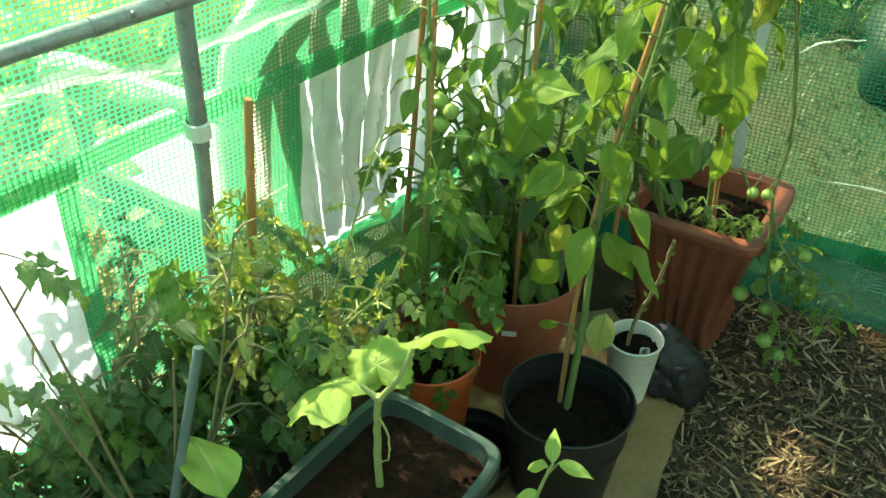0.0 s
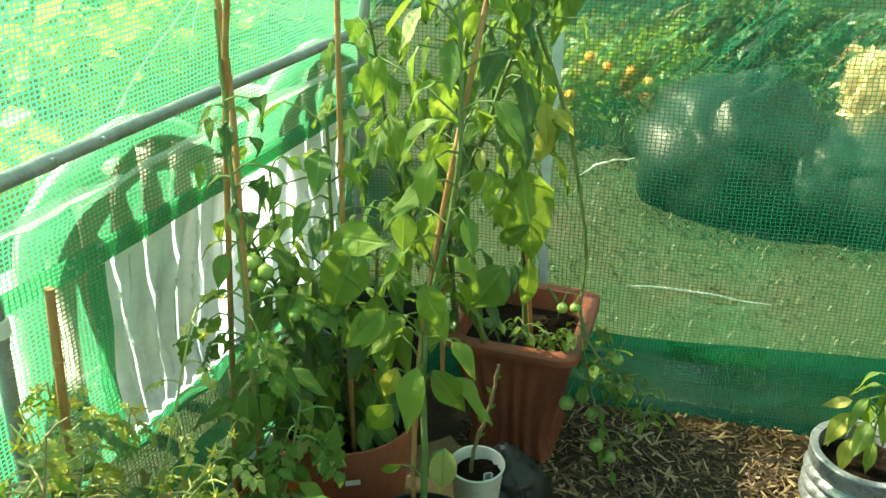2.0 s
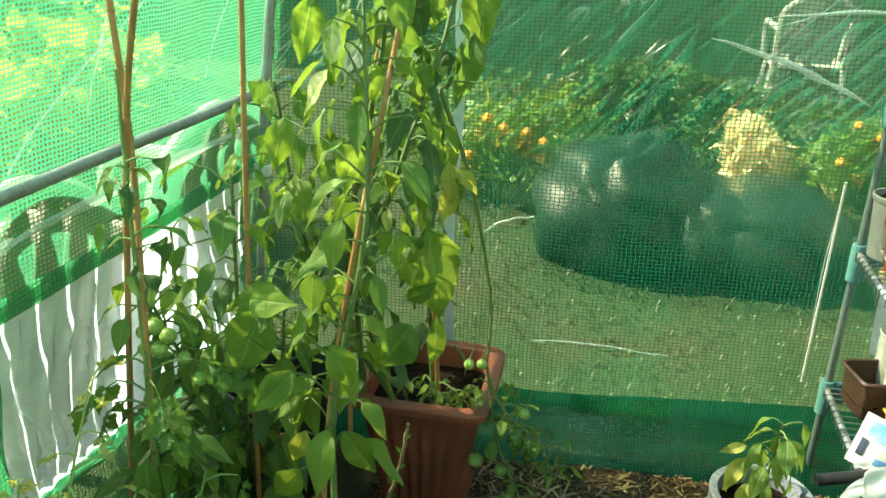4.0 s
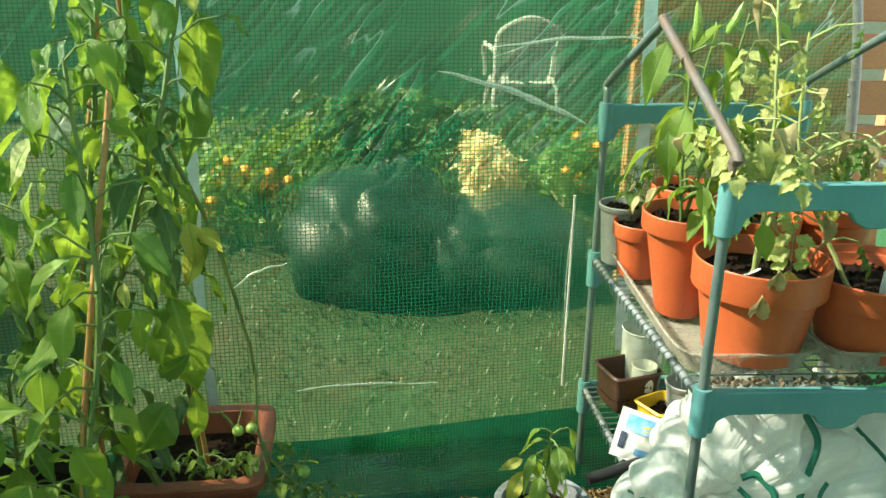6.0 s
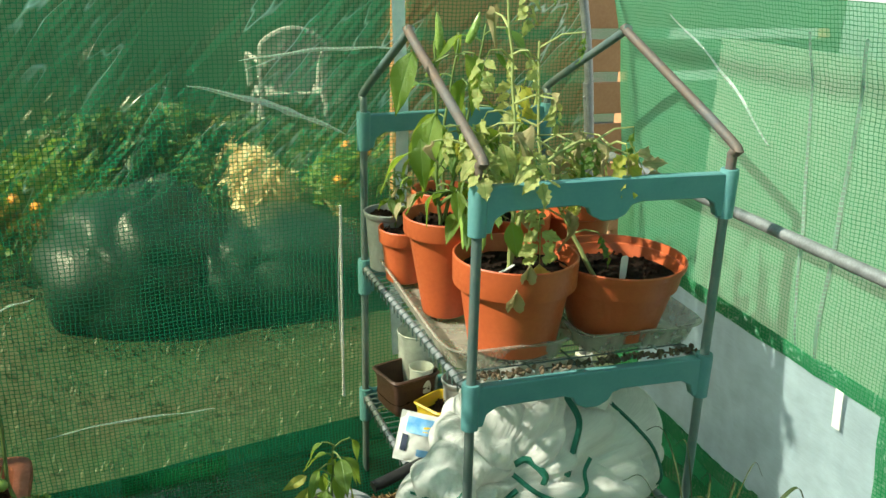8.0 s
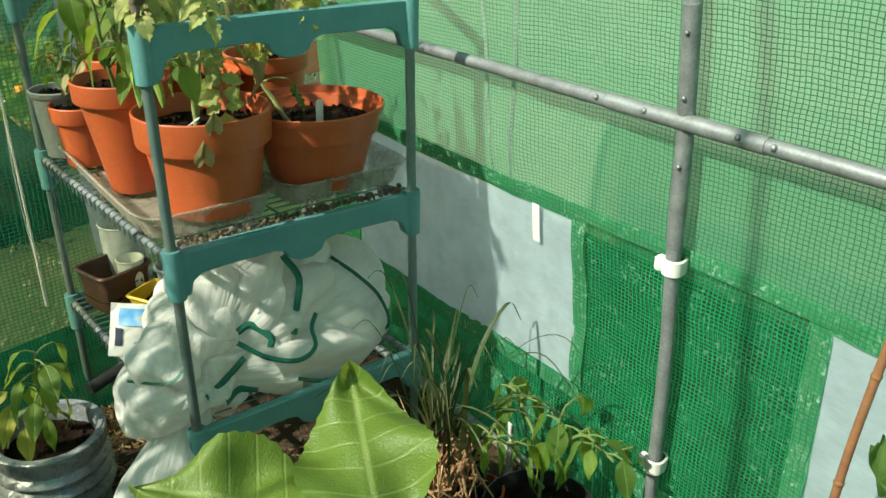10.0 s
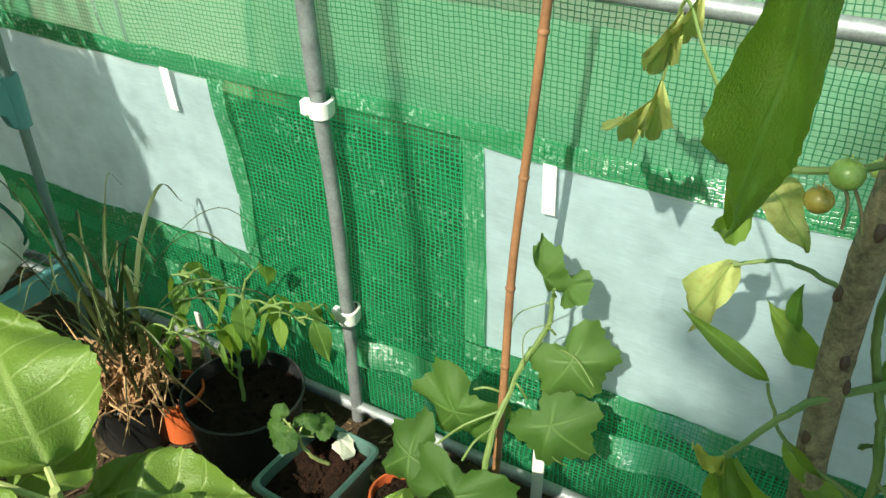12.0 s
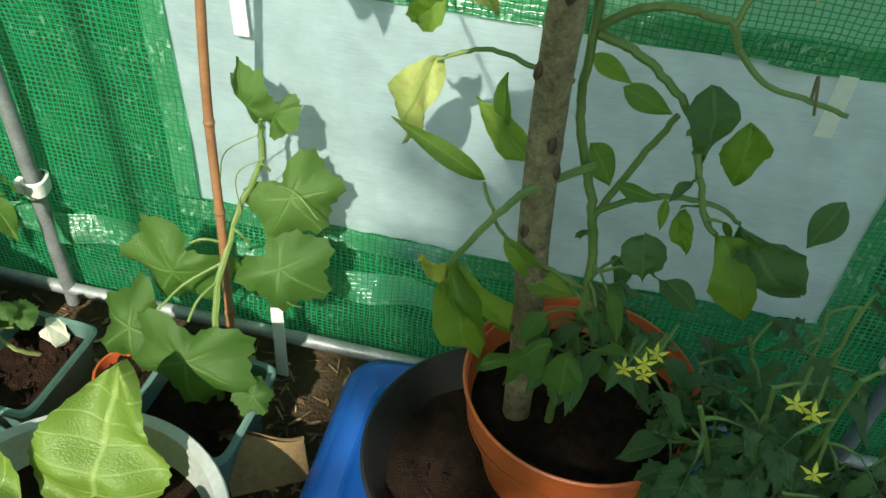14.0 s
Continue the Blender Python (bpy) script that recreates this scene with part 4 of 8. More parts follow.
def blob(centre, lumps, folds, seed, rows=60, cols=90, floor=None, gathers=()):
    """A soft bundle: the hull of several round lumps seen from the centre, with folds."""
    bm = bmesh.new()
    layer = bm.loops.layers.uv.new("uv")
    c = Vector(centre)
    grid = []
    for i in range(rows + 1):
        ring = []
        for j in range(cols):
            th, ph = math.pi * i / rows, 2 * math.pi * j / cols
            d = Vector((math.sin(th) * math.cos(ph), math.sin(th) * math.sin(ph), math.cos(th)))
            best = 0.02
            for (lx, ly, lz), (rx, ry, rz) in lumps:
                o = Vector(((c.x - lx) / rx, (c.y - ly) / ry, (c.z - lz) / rz))
                e = Vector((d.x / rx, d.y / ry, d.z / rz))
                a, b, q = e.dot(e), o.dot(e), o.dot(o) - 1
                disc = b * b - a * q
                if disc > 0:
                    best = max(best, (-b + math.sqrt(disc)) / a)
            wave = noise.noise(d * 1.7 + Vector((seed, 0, 0)))
            bend = noise.noise(d * 2.6 + Vector((0, seed, 3)))
            ridge = 2 * abs(math.sin(4.2 * d.x + 2.4 * d.z + 3.4 * wave + seed)) ** 1.1 - 1
            cross_ridge = 2 * abs(math.sin(5.5 * d.z - 3.1 * d.x + 4.5 * bend)) ** 1.1 - 1
            fine_ridge = 2 * abs(math.sin(11 * d.x + 7 * d.y + 6 * bend + 5 * wave)) - 1
            p = c + d * (best * (1 + folds * (0.4 * ridge + 0.2 * cross_ridge * (0.5 + wave) + 0.06 * fine_ridge * (0.4 + bend) + 0.5 * wave)))
            for gx, gz, strength in gathers:
                angle, far = math.atan2(p.z - gz, p.x - gx), math.hypot(p.x - gx, p.z - gz)
                pleat = 2 * abs(math.sin(4.0 * angle + 1.6 * wave + 1.2 * bend)) ** 0.9 - 1
                p += d * strength * pleat * min(1.0, far / 0.07) * math.exp(-((far - 0.12) / 0.17) ** 2)
            if floor is not None:
                p.z = max(p.z, floor)
            ring.append(bm.verts.new(p))
        grid.append(ring)
    for i in range(rows):
        for j in range(cols):
            k = (j + 1) % cols
            face = bm.faces.new((grid[i][j], grid[i + 1][j], grid[i + 1][k], grid[i][k]))
            for loop, uv in zip(face.loops, ((j, i), (j, i + 1), (j + 1, i + 1), (j + 1, i))):
                loop[layer].uv = (uv[0] * 0.012, uv[1] * 0.01)
    bmesh.ops.remove_doubles(bm, verts=bm.verts, dist=0.0004)
    return bm


def garden_chair(label, centre, turn, material):
    """A stacking plastic chair: an arched back with upright slats, a seat, arms and four legs."""
    root = thing("garden_chair", (centre[0], centre[1], -0.035), label, "chair", "garden chairs")
    m = Matrix.Translation((centre[0], centre[1], -0.035)) @ Matrix.Rotation(turn, 4, "Z")

    def lean(u, z):
        return m @ Vector((u, 0.06 + 0.18 * (z - 0.42), z))

    def bar(name, points, radius):
        part(name, sweep(bmesh.new(), smooth_path(points, 6), radius, 8), M[material], root, base=root.location)
    bar("back_frame", [lean(-0.2, 0.42), lean(-0.205, 0.66), lean(-0.17, 0.77), lean(0.0, 0.84), lean(0.17, 0.77), lean(0.205, 0.66), lean(0.2, 0.42)], 0.022)
    for k in range(5):
        u = -0.13 + 0.065 * k
        bm = bmesh.new()
        rows = [(0.44, 0.75, 0.0226), (0.55, 0.85, 0.0257), (0.64, 1.0, 0.03), (0.72, 1.1, 0.0325), (0.755, 1.12, 0.027), (0.82 - 2.2 * u * u, 1.15, 0.014)]
        rings = [[lean(u * spread + s * half, z) + m.to_3x3() @ Vector((0, d, 0)) for s, d in ((-1, -0.005), (1, -0.005), (1, 0.005), (-1, 0.005))] for z, spread, half in rows]
        loft(bm, rings, cap_first=True, cap_last=True)
        part("slat", bm, M[material], root, base=root.location)
    rings = [[m @ p for p in rounded(0, -0.17, z, 0.22 + g, 0.22 + g, 5.0, 0, 40)] for z, g in ((0.395, -0.004), (0.4, 0.0), (0.42, 0.0), (0.425, -0.008), (0.415, -0.06))]
    part("seat", loft(bmesh.new(), rings, cap_first=True, cap_last=True), M[material], root, base=root.location)
    for side in (-1, 1):
        bar("arm", [m @ Vector((side * 0.205, 0.11, 0.63)), m @ Vector((side * 0.25, -0.1, 0.65)), m @ Vector((side * 0.25, -0.32, 0.62)), m @ Vector((side * 0.235, -0.36, 0.42))], 0.019)
        for y, foot in ((0.03, 0.1), (-0.36, -0.4)):
            bar("leg", [m @ Vector((side * 0.2, y, 0.41)), m @ Vector((side * 0.225, (y + foot) / 2, 0.2)), m @ Vector((side * 0.245, foot, 0.0))], 0.02)
    return root


garden_chair("taupe plastic garden chair backed against the cover", (-1.135, 2.79, 0), radians(-90), "chair_brown")
garden_chair("taupe plastic garden chair backed against the cover", (-1.135, 3.37, 0), radians(-90), "chair_brown")
garden_chair("white plastic garden chair at the end of the lawn", (0.72, 7.45, 0), radians(180), "chair_white")
heap = thing("covered_heap", (0.0, 4.95, -0.035), "heap on the lawn under a shiny dark green tarpaulin", "covered heap")
part("tarpaulin", blob((0.0, 5.0, 0.1), [((-0.2, 5.0, 0.12), (0.36, 0.33, 0.3)), ((0.32, 5.0, 0.08), (0.3, 0.3, 0.24)), ((-0.12, 5.0, 0.22), (0.2, 0.2, 0.24)), ((0.08, 5.0, 0.1), (0.3, 0.3, 0.2))], 0.13, 3.3, floor=-0.034), M["tarpaulin"], heap, base=heap.location)

# fences and the neighbouring wall
for name, label, x0, x1, y, height, material, board in (("fence", "weathered green board fence at the end of the garden", -5.0, 3.2, 8.2, 1.75, "fence", 0.145), ("timber_panel", "orange-brown timber panel of horizontal boards", 0.75, 2.6, 4.75, 1.35, "timber", 0.0)):
    root = thing(name, (0.5 * (x0 + x1), y, -0.035), label, "fence")
    if board:
        count = int((x1 - x0) / board)
        for k in range(count):
            bm = box(bmesh.new(), (x0 + k * board + 0.001, y - 0.01, -0.06), (x0 + (k + 1) * board - 0.001, y + 0.01, height + 0.02 * math.sin(k * 2.3)), 0.003)
            part("board", bm, M[material], root, base=root.location)
        part("rail", box(bmesh.new(), (x0, y + 0.011, 1.2), (x1, y + 0.05, 1.28), 0.004), M[material], root, base=root.location)
    else:
        for k in range(9):
            part("board", box(bmesh.new(), (x0, y, 0.05 + k * 0.16), (x1, y + 0.02, 0.17 + k * 0.16), 0.004), M[material], root, base=root.location)
        for x in (x0, 0.5 * (x0 + x1), x1):
            part("post", box(bmesh.new(), (x - 0.035, y + 0.021, -0.06), (x + 0.035, y + 0.09, 1.4), 0.004), M[material], root, base=root.location)
low = thing("low_wall", (2.0, 2.0, -0.035), "low weathered board edging beside the greenhouse", "low wall")
for k in range(5):
    part("board", box(bmesh.new(), (2.0, -1.0, -0.06 + k * 0.208), (2.04, 4.7, 0.147 + k * 0.208), 0.001), M["edging"], low, base=low.location)
house = thing("house", (4.6, 2.0, -0.035), "white rendered house wall in the sun", "house")
part("wall", box(bmesh.new(), (4.5, -6.0, -0.06), (4.8, 9.0, 5.5), 0.01), M["render"], house, base=house.location)

# ---- leaves and plants ----
LEAF_MESHES = {}


def leaf_grid(bm, layer, outline, matrix, rows=8, half=3, fold=0.25, curl=0.35, ripple=0.04, seed=0.0, serrate=0.0):
    """One leaf blade of unit length along y, folded on its midrib and drooping to the tip."""
    grid = []
    for i in range(rows + 1):
        v = i / rows
        w = outline(v) * (1 + serrate * (1 if i % 2 else -1))
        line = []
        for j in range(-half, half + 1):
            u = j / half
            x = u * w
            z = fold * abs(x) - curl * v * v * 0.6 + ripple * math.sin(9 * v + 3 * u + seed) * abs(u) + ripple * noise.noise(Vector((3 * x, 4 * v, seed)))
            line.append((bm.verts.new(matrix @ Vector((x, v * (1 - 0.12 * curl * v), z))), (0.5 * u * max(0.15, w * 2.2), v)))
        grid.append(line)
    for low, high in zip(grid, grid[1:]):
        for k in range(2 * half):
            corners = (low[k], low[k + 1], high[k + 1], high[k])
            face = bm.faces.new([c[0] for c in corners])
            for loop, corner in zip(face.loops, corners):
                loop[layer].uv = corner[1]


def ovate(width, peak=0.38):
    def outline(v):
        if v < peak:
            a = math.sin((v / peak) ** 0.75 * math.pi / 2)
        else:
            s = (v - peak) / (1 - peak)
            a = (1 - s) ** 1.2 * (1 + 1.0 * s - 0.1 * s * s)
        return max(0.004, 0.5 * width * min(1.0, a))
    return outline


def palmate(bm, layer, matrix, seed, lobes=5, depth=0.2):
    """A broad lobed leaf such as a squash or cucumber has; the stalk joins at the notch."""
    r = random.Random(seed)
    count, rings = 45, 5
    centre = bm.verts.new(matrix @ Vector((0, 0.38, 0.0)))
    directions = [math.pi / 2 + (k - (lobes - 1) / 2) * 2 * math.pi * 0.86 / lobes for k in range(lobes)]
    previous = None
    for ring in range(1, rings + 1):
        s = ring / rings
        line = []
        for k in range(count):
            a = -math.pi / 2 + 2 * math.pi * (k + 0.5) / count
            near = min(abs(math.atan2(math.sin(a - d), math.cos(a - d))) for d in directions)
            reach = 0.56 * (1 - depth * math.sin(min(1.0, near / 0.62) * math.pi / 2) ** 1.5) * (1 + 0.045 * (1 if k % 2 else -1) * (ring == rings))
            notch = abs(math.atan2(math.sin(a + math.pi / 2), math.cos(a + math.pi / 2)))
            reach *= 0.42 + 0.58 * min(1.0, notch / 0.6)
            x, y = s * reach * math.cos(a), 0.38 + s * reach * math.sin(a)
            z = 0.05 * s * s * math.sin(5 * a + seed) + 0.06 * s * min(near, 0.5) - 0.3 * s * s * (0.7 + 0.3 * math.sin(a)) + 0.09 * noise.noise(Vector((5 * x, 5 * y, seed))) * s
            line.append((bm.verts.new(matrix @ Vector((x, y, z))), (near * s * 0.6, s)))
        for k in range(count):
            n2 = (k + 1) % count
            if previous is None:
                face = bm.faces.new((centre, line[k][0], line[n2][0]))
                uvs = ((0, 0), line[k][1], line[n2][1])
            else:
                face = bm.faces.new((previous[k][0], line[k][0], line[n2][0], previous[n2][0]))
                uvs = (previous[k][1], line[k][1], line[n2][1], previous[n2][1])
            for loop, uv in zip(face.loops, uvs):
                loop[layer].uv = uv
        previous = line


def leaf_mesh(shape, material, variant):
    key = (shape, material, variant)
    if key in LEAF_MESHES:
        return LEAF_MESHES[key]
    r = random.Random(hash_text(shape + material) + variant)
    bm = bmesh.new()
    layer = bm.loops.layers.uv.new("uv")
    straight = Matrix.Identity(4)
    if shape == "oval":
        leaf_grid(bm, layer, ovate(r.uniform(0.4, 0.52)), straight, 9, 3, r.uniform(0.1, 0.4), r.uniform(0.15, 0.7), 0.035, r.uniform(0, 9))
    elif shape == "lance":
        leaf_grid(bm, layer, ovate(r.uniform(0.24, 0.32), 0.4), straight, 9, 2, r.uniform(0.3, 0.6), r.uniform(0.3, 0.9), 0.03, r.uniform(0, 9))
    elif shape == "crinkled":
        leaf_grid(bm, layer, ovate(r.uniform(0.42, 0.56), 0.36), straight, 12, 4, r.uniform(-0.1, 0.35), r.uniform(0.4, 0.9), 0.085, r.uniform(0, 9), 0.035)
    elif shape == "hanging":
        leaf_grid(bm, layer, lambda v: 0.27 * max(0.01, math.sin(math.pi * v ** 0.95) ** 0.75), straight, 22, 6, 0.22, 0.12, 0.1, r.uniform(0, 9), 0.03)
    elif shape == "broad":
        leaf_grid(bm, layer, lambda v: 0.33 * max(0.004, math.sin(math.pi * v ** 0.7)) ** 0.85 * (1.05 - 0.2 * v), straight, 26, 8, r.uniform(0.1, 0.2), r.uniform(0.1, 0.3), 0.115, r.uniform(0, 9), 0.022)
    elif shape == "palm":
        palmate(bm, layer, straight, r.uniform(0, 9), 5, 0.24)
    elif shape == "round":
        palmate(bm, layer, straight, r.uniform(0, 9), 5, 0.1)
    elif shape == "curled":
        leaf_grid(bm, layer, ovate(0.42, 0.4), straight, 10, 3, r.uniform(0.9, 1.6), r.uniform(0.9, 1.6), 0.14, r.uniform(0, 9), 0.06)
    else:  # compound tomato leaf
        pairs = 3
        for k in range(pairs):
            at = 0.24 + 0.23 * k
            for side in (-1, 1):
                size = (0.4, 0.46, 0.4)[k] * r.uniform(0.85, 1.15)
                turn = Euler((r.uniform(-0.5, 0.1), side * r.uniform(-0.2, 0.5), -side * r.uniform(0.9, 1.25))).to_matrix().to_4x4()
                m = Matrix.Translation((side * 0.03, at + r.uniform(-0.03, 0.03), -0.28 * at * at)) @ turn @ Matrix.Scale(size, 4)
                leaf_grid(bm, layer, ovate(r.uniform(0.5, 0.62), 0.4), m, 9, 2, r.uniform(0.1, 0.6), r.uniform(0.2, 0.9), 0.08, r.uniform(0, 9), 0.17)
        m = Matrix.Translation((0, 0.82, -0.19)) @ Euler((-0.35, r.uniform(-0.3, 0.3), 0)).to_matrix().to_4x4() @ Matrix.Scale(0.5, 4)
        leaf_grid(bm, layer, ovate(0.6, 0.4), m, 9, 2, 0.3, 0.5, 0.08, r.uniform(0, 9), 0.17)
        sweep(bm, [(0, v, -0.28 * v * v) for v in (0, 0.2, 0.4, 0.6, 0.84)], [0.012, 0.011, 0.01, 0.008, 0.005], 5, False)
    mesh = bpy.data.meshes.new("leaf")
    bm.normal_update()
    bm.to_mesh(mesh)
    bm.free()
    mesh.shade_smooth()
    mesh.materials.append(LEAF[material])
    LEAF_MESHES[key] = mesh
    return mesh


def hash_text(text):
    return sum((i + 1) * ord(c) for i, c in enumerate(text))


def put_leaf(root, shape, material, start, tip, up=(0, 0, 1), width=1.0, variant=0, name="leaf"):
    """A leaf from its stalk end to its tip; up is the way that its face looks."""
    start, tip, up = Vector(start), Vector(tip), Vector(up)
    y = tip - start
    length = y.length
    y.normalize()
    x = y.cross(up)
    if x.length < 0.05:
        x = y.cross(Vector((0.3, -1, 0.2)))
    x.normalize()
    z = x.cross(y)
    ob = new(name, leaf_mesh(shape, material, variant))
    ob.parent = root
    ob.matrix_parent_inverse = Matrix.Translation(-root.location)
    turn = Matrix((x, y, z)).transposed().to_4x4()
    ob.matrix_basis = Matrix.Translation(start) @ turn @ Matrix.Diagonal((length * width, length, length, 1))
    return ob


def along(path, t):
    f = max(0.0, min(0.9999, t)) * (len(path) - 1)
    i = int(f)
    return path[i].lerp(path[i + 1], f - i)


def grow(root, stalks, path, count, mixture, size, reach, seed, start=0.1, end=1.0, lift=0.35, droop=0.6, side=None, keep=None):
    """Leaves on stalks all the way up a stem. mixture: shapes, materials and shares; side: a way to lean the leaves to."""
    r = random.Random(seed)
    shares = [m[2] for m in mixture]
    for k in range(count):
        t = start + (end - start) * (k + r.random()) / count
        p = along(path, t)
        a = 2.4 * k + r.uniform(-0.6, 0.6)
        d = Vector((math.cos(a), math.sin(a), 0))
        if side is not None:
            d = (d + Vector(side)).normalized()
        d.z = lift * r.uniform(0.2, 1.4)
        long = r.uniform(*reach)
        q = p + d.normalized() * long
        if keep and not keep(q):
            continue
        middle = p.lerp(q, 0.5) + Vector((0, 0, 0.12 * long))
        sweep(stalks, [p, middle, q], [0.0022, 0.0017, 0.0013], 5, False)
        shape, material, _ = r.choices(mixture, shares)[0]
        length = r.uniform(*size)
        tip_way = Vector((d.x, d.y, 0)).normalized() * r.uniform(0.5, 1.0) + Vector((r.uniform(-0.3, 0.3), r.uniform(-0.3, 0.3), -droop * r.uniform(0.3, 1.5)))
        tip = q + tip_way.normalized() * length
        face = Vector((0.35 * d.x + r.uniform(-0.3, 0.3), 0.35 * d.y + r.uniform(-0.3, 0.3), 1.0))
        put_leaf(root, shape, material, q, tip, face, r.uniform(0.85, 1.15), r.randrange(5))


def stem(bm, points, thick, thin, steps=6, sides=7, wobble=0.0007, seed=0):
    r = random.Random(seed)
    path = smooth_path(points, steps)
    path = [p + Vector((r.gauss(0, wobble), r.gauss(0, wobble), 0)) if 0 < i < len(path) - 1 else p for i, p in enumerate(path)]
    sweep(bm, path, [thick + (thin - thick) * i / (len(path) - 1) for i in range(len(path))], sides)
    return path


def fruit(root, place, radius, material="tomato_green", label="", name="tomato", squash=0.92):
    bm = bmesh.new()
    bmesh.ops.create_uvsphere(bm, u_segments=16, v_segments=12, radius=radius)
    for v in bm.verts:
        a = math.atan2(v.co.y, v.co.x)
        v.co.z *= squash
        v.co.xy *= 1 + 0.025 * math.cos(5 * a) * max(0, v.co.z / radius)
        v.co += Vector(place)
    for k in range(5):
        a = k * 1.257
        top = Vector(place) + Vector((0, 0, radius * squash))
        vs = [bm.verts.new(top + Vector(q) * radius) for q in ((0, 0, 0.05), (0.25 * math.cos(a - 0.3), 0.25 * math.sin(a - 0.3), 0.12), (0.7 * math.cos(a), 0.7 * math.sin(a), 0.1), (0.25 * math.cos(a + 0.3), 0.25 * math.sin(a + 0.3), 0.12))]
        bm.faces.new(vs)
    return part(name, bm, M[material], root, label, root.location)


def blossom(root, place, face, size=0.012, material="petal"):
    """A small star flower with five bent petals."""
    bm = bmesh.new()
    z = Vector(face).normalized()
    x = z.orthogonal().normalized()
    y = z.cross(x)
    c = Vector(place)
    for k in range(5):
        a = k * 1.2566
        d, e = math.cos(a) * x + math.sin(a) * y, -math.sin(a) * x + math.cos(a) * y
        pts = (c, c + size * (0.45 * d + 0.2 * e + 0.1 * z), c + size * (1.1 * d - 0.25 * z), c + size * (0.45 * d - 0.2 * e + 0.1 * z))
        bm.faces.new([bm.verts.new(p) for p in pts])
    sweep(bm, [c, c + z * size * 0.5, c + z * size * 0.8], [size * 0.16, size * 0.13, size * 0.03], 6)
    return part("flower", bm, M[material], root, "small yellow star-shaped flower", root.location)


def cane(points, radius=0.0048, material="bamboo", label="thin bamboo cane pushed into the compost"):
    """A bamboo cane with its joints."""
    path = smooth_path(points, 10)
    length = sum((b - a).length for a, b in zip(path, path[1:]))
    fine, radii = [], []
    steps = max(20, int(length / 0.012))
    r = random.Random(int(1000 * abs(points[0][0]) + 77 * points[0][1]))
    next_joint, joints = r.uniform(0.05, 0.15), []
    for k in range(steps + 1):
        s = length * k / steps
        swell = 1.0
        if s > next_joint:
            swell = 1.05
            joints.append(k / steps)
            next_joint += r.uniform(0.13, 0.19)
        fine.append(along(path, k / steps))
        radii.append(radius * swell * (1 - 0.15 * k / steps))
    bm = sweep(bmesh.new(), fine, radii, 10)
    ob = part("bamboo_cane", bm, M[material])
    for t in joints:
        p, way = along(path, t), (along(path, t + 0.01) - along(path, t - 0.01)).normalized()
        part("joint", sweep(bmesh.new(), [p + way * s for s in (-0.0035, -0.0012, 0.0012, 0.0035)], [radius * (1 - 0.15 * t) * w for w in (1.02, 1.22, 1.22, 1.02)], 10), M[material], ob)
    return tagged(ob, label, "cane", "bamboo canes")


# ---- pots ----
def pot(name, label, x, y, z, top, foot, height, material="terracotta", rim=0.022, proud=0.004, fill=0.03, soil="soil", count=44, group="", category="plant pot", wall=0.003, seed=0):
    """A round pot with a collar, hollow, filled with crumbly compost to a little under the rim."""
    root = thing(name, (x, y, z), label, category, group)
    neck = foot + (top - proud - foot) * (height - rim) / height
    outline = [(0.0, foot * 0.9), (0.003, foot), (height - rim - 0.003, neck), (height - rim, top - 0.001), (height - rim + 0.003, top), (height - 0.002, top + 0.001), (height, top - 0.001), (height - 0.001, top - wall), (height - fill - 0.012, neck - wall)]
    bm = loft(bmesh.new(), [circle(x, y, z + h, r, count) for h, r in outline], cap_first=True)
    part("body", bm, M[material], root, base=root.location)
    compost(root, [circle(x, y, 0, s * (neck - wall * 0.5), count) for s in (1.0, 0.8, 0.55, 0.3, 0.1)], z + height - fill, soil, seed)
    return root


def compost(root, rings, level, material="soil", seed=0, bump=0.004):
    def lay(p):
        return Vector((p.x, p.y, level + rough((p.x, p.y, seed), 40, bump) + rough((p.x, p.y, seed), 110, bump * 0.8)))
    bm = loft(bmesh.new(), [[lay(p) for p in ring] for ring in rings], cap_last=True)
    part("compost", bm, M[material], root, base=root.location)
    if bump > 0.003:
        r = random.Random(seed + 5)
        bm = bmesh.new()
        outer = rings[0]
        centre = sum(outer, Vector()) / len(outer)
        for _ in range(130):
            p = centre.lerp(r.choice(outer), 0.92 * math.sqrt(r.random()))
            s = r.uniform(0.0015, 0.006)
            m = Matrix.Translation((p.x, p.y, lay(p).z + s * 0.2)) @ Euler((r.uniform(0, 3), r.uniform(0, 3), r.uniform(0, 3))).to_matrix().to_4x4() @ Matrix.Diagonal((s * r.uniform(0.6, 2.2), s, s * 0.6, 1))
            bmesh.ops.create_icosphere(bm, subdivisions=1, radius=1.0, matrix=m)
        part("compost_grit", bm, M[material], root, base=root.location, smooth=False)["kind"] = "stuff"


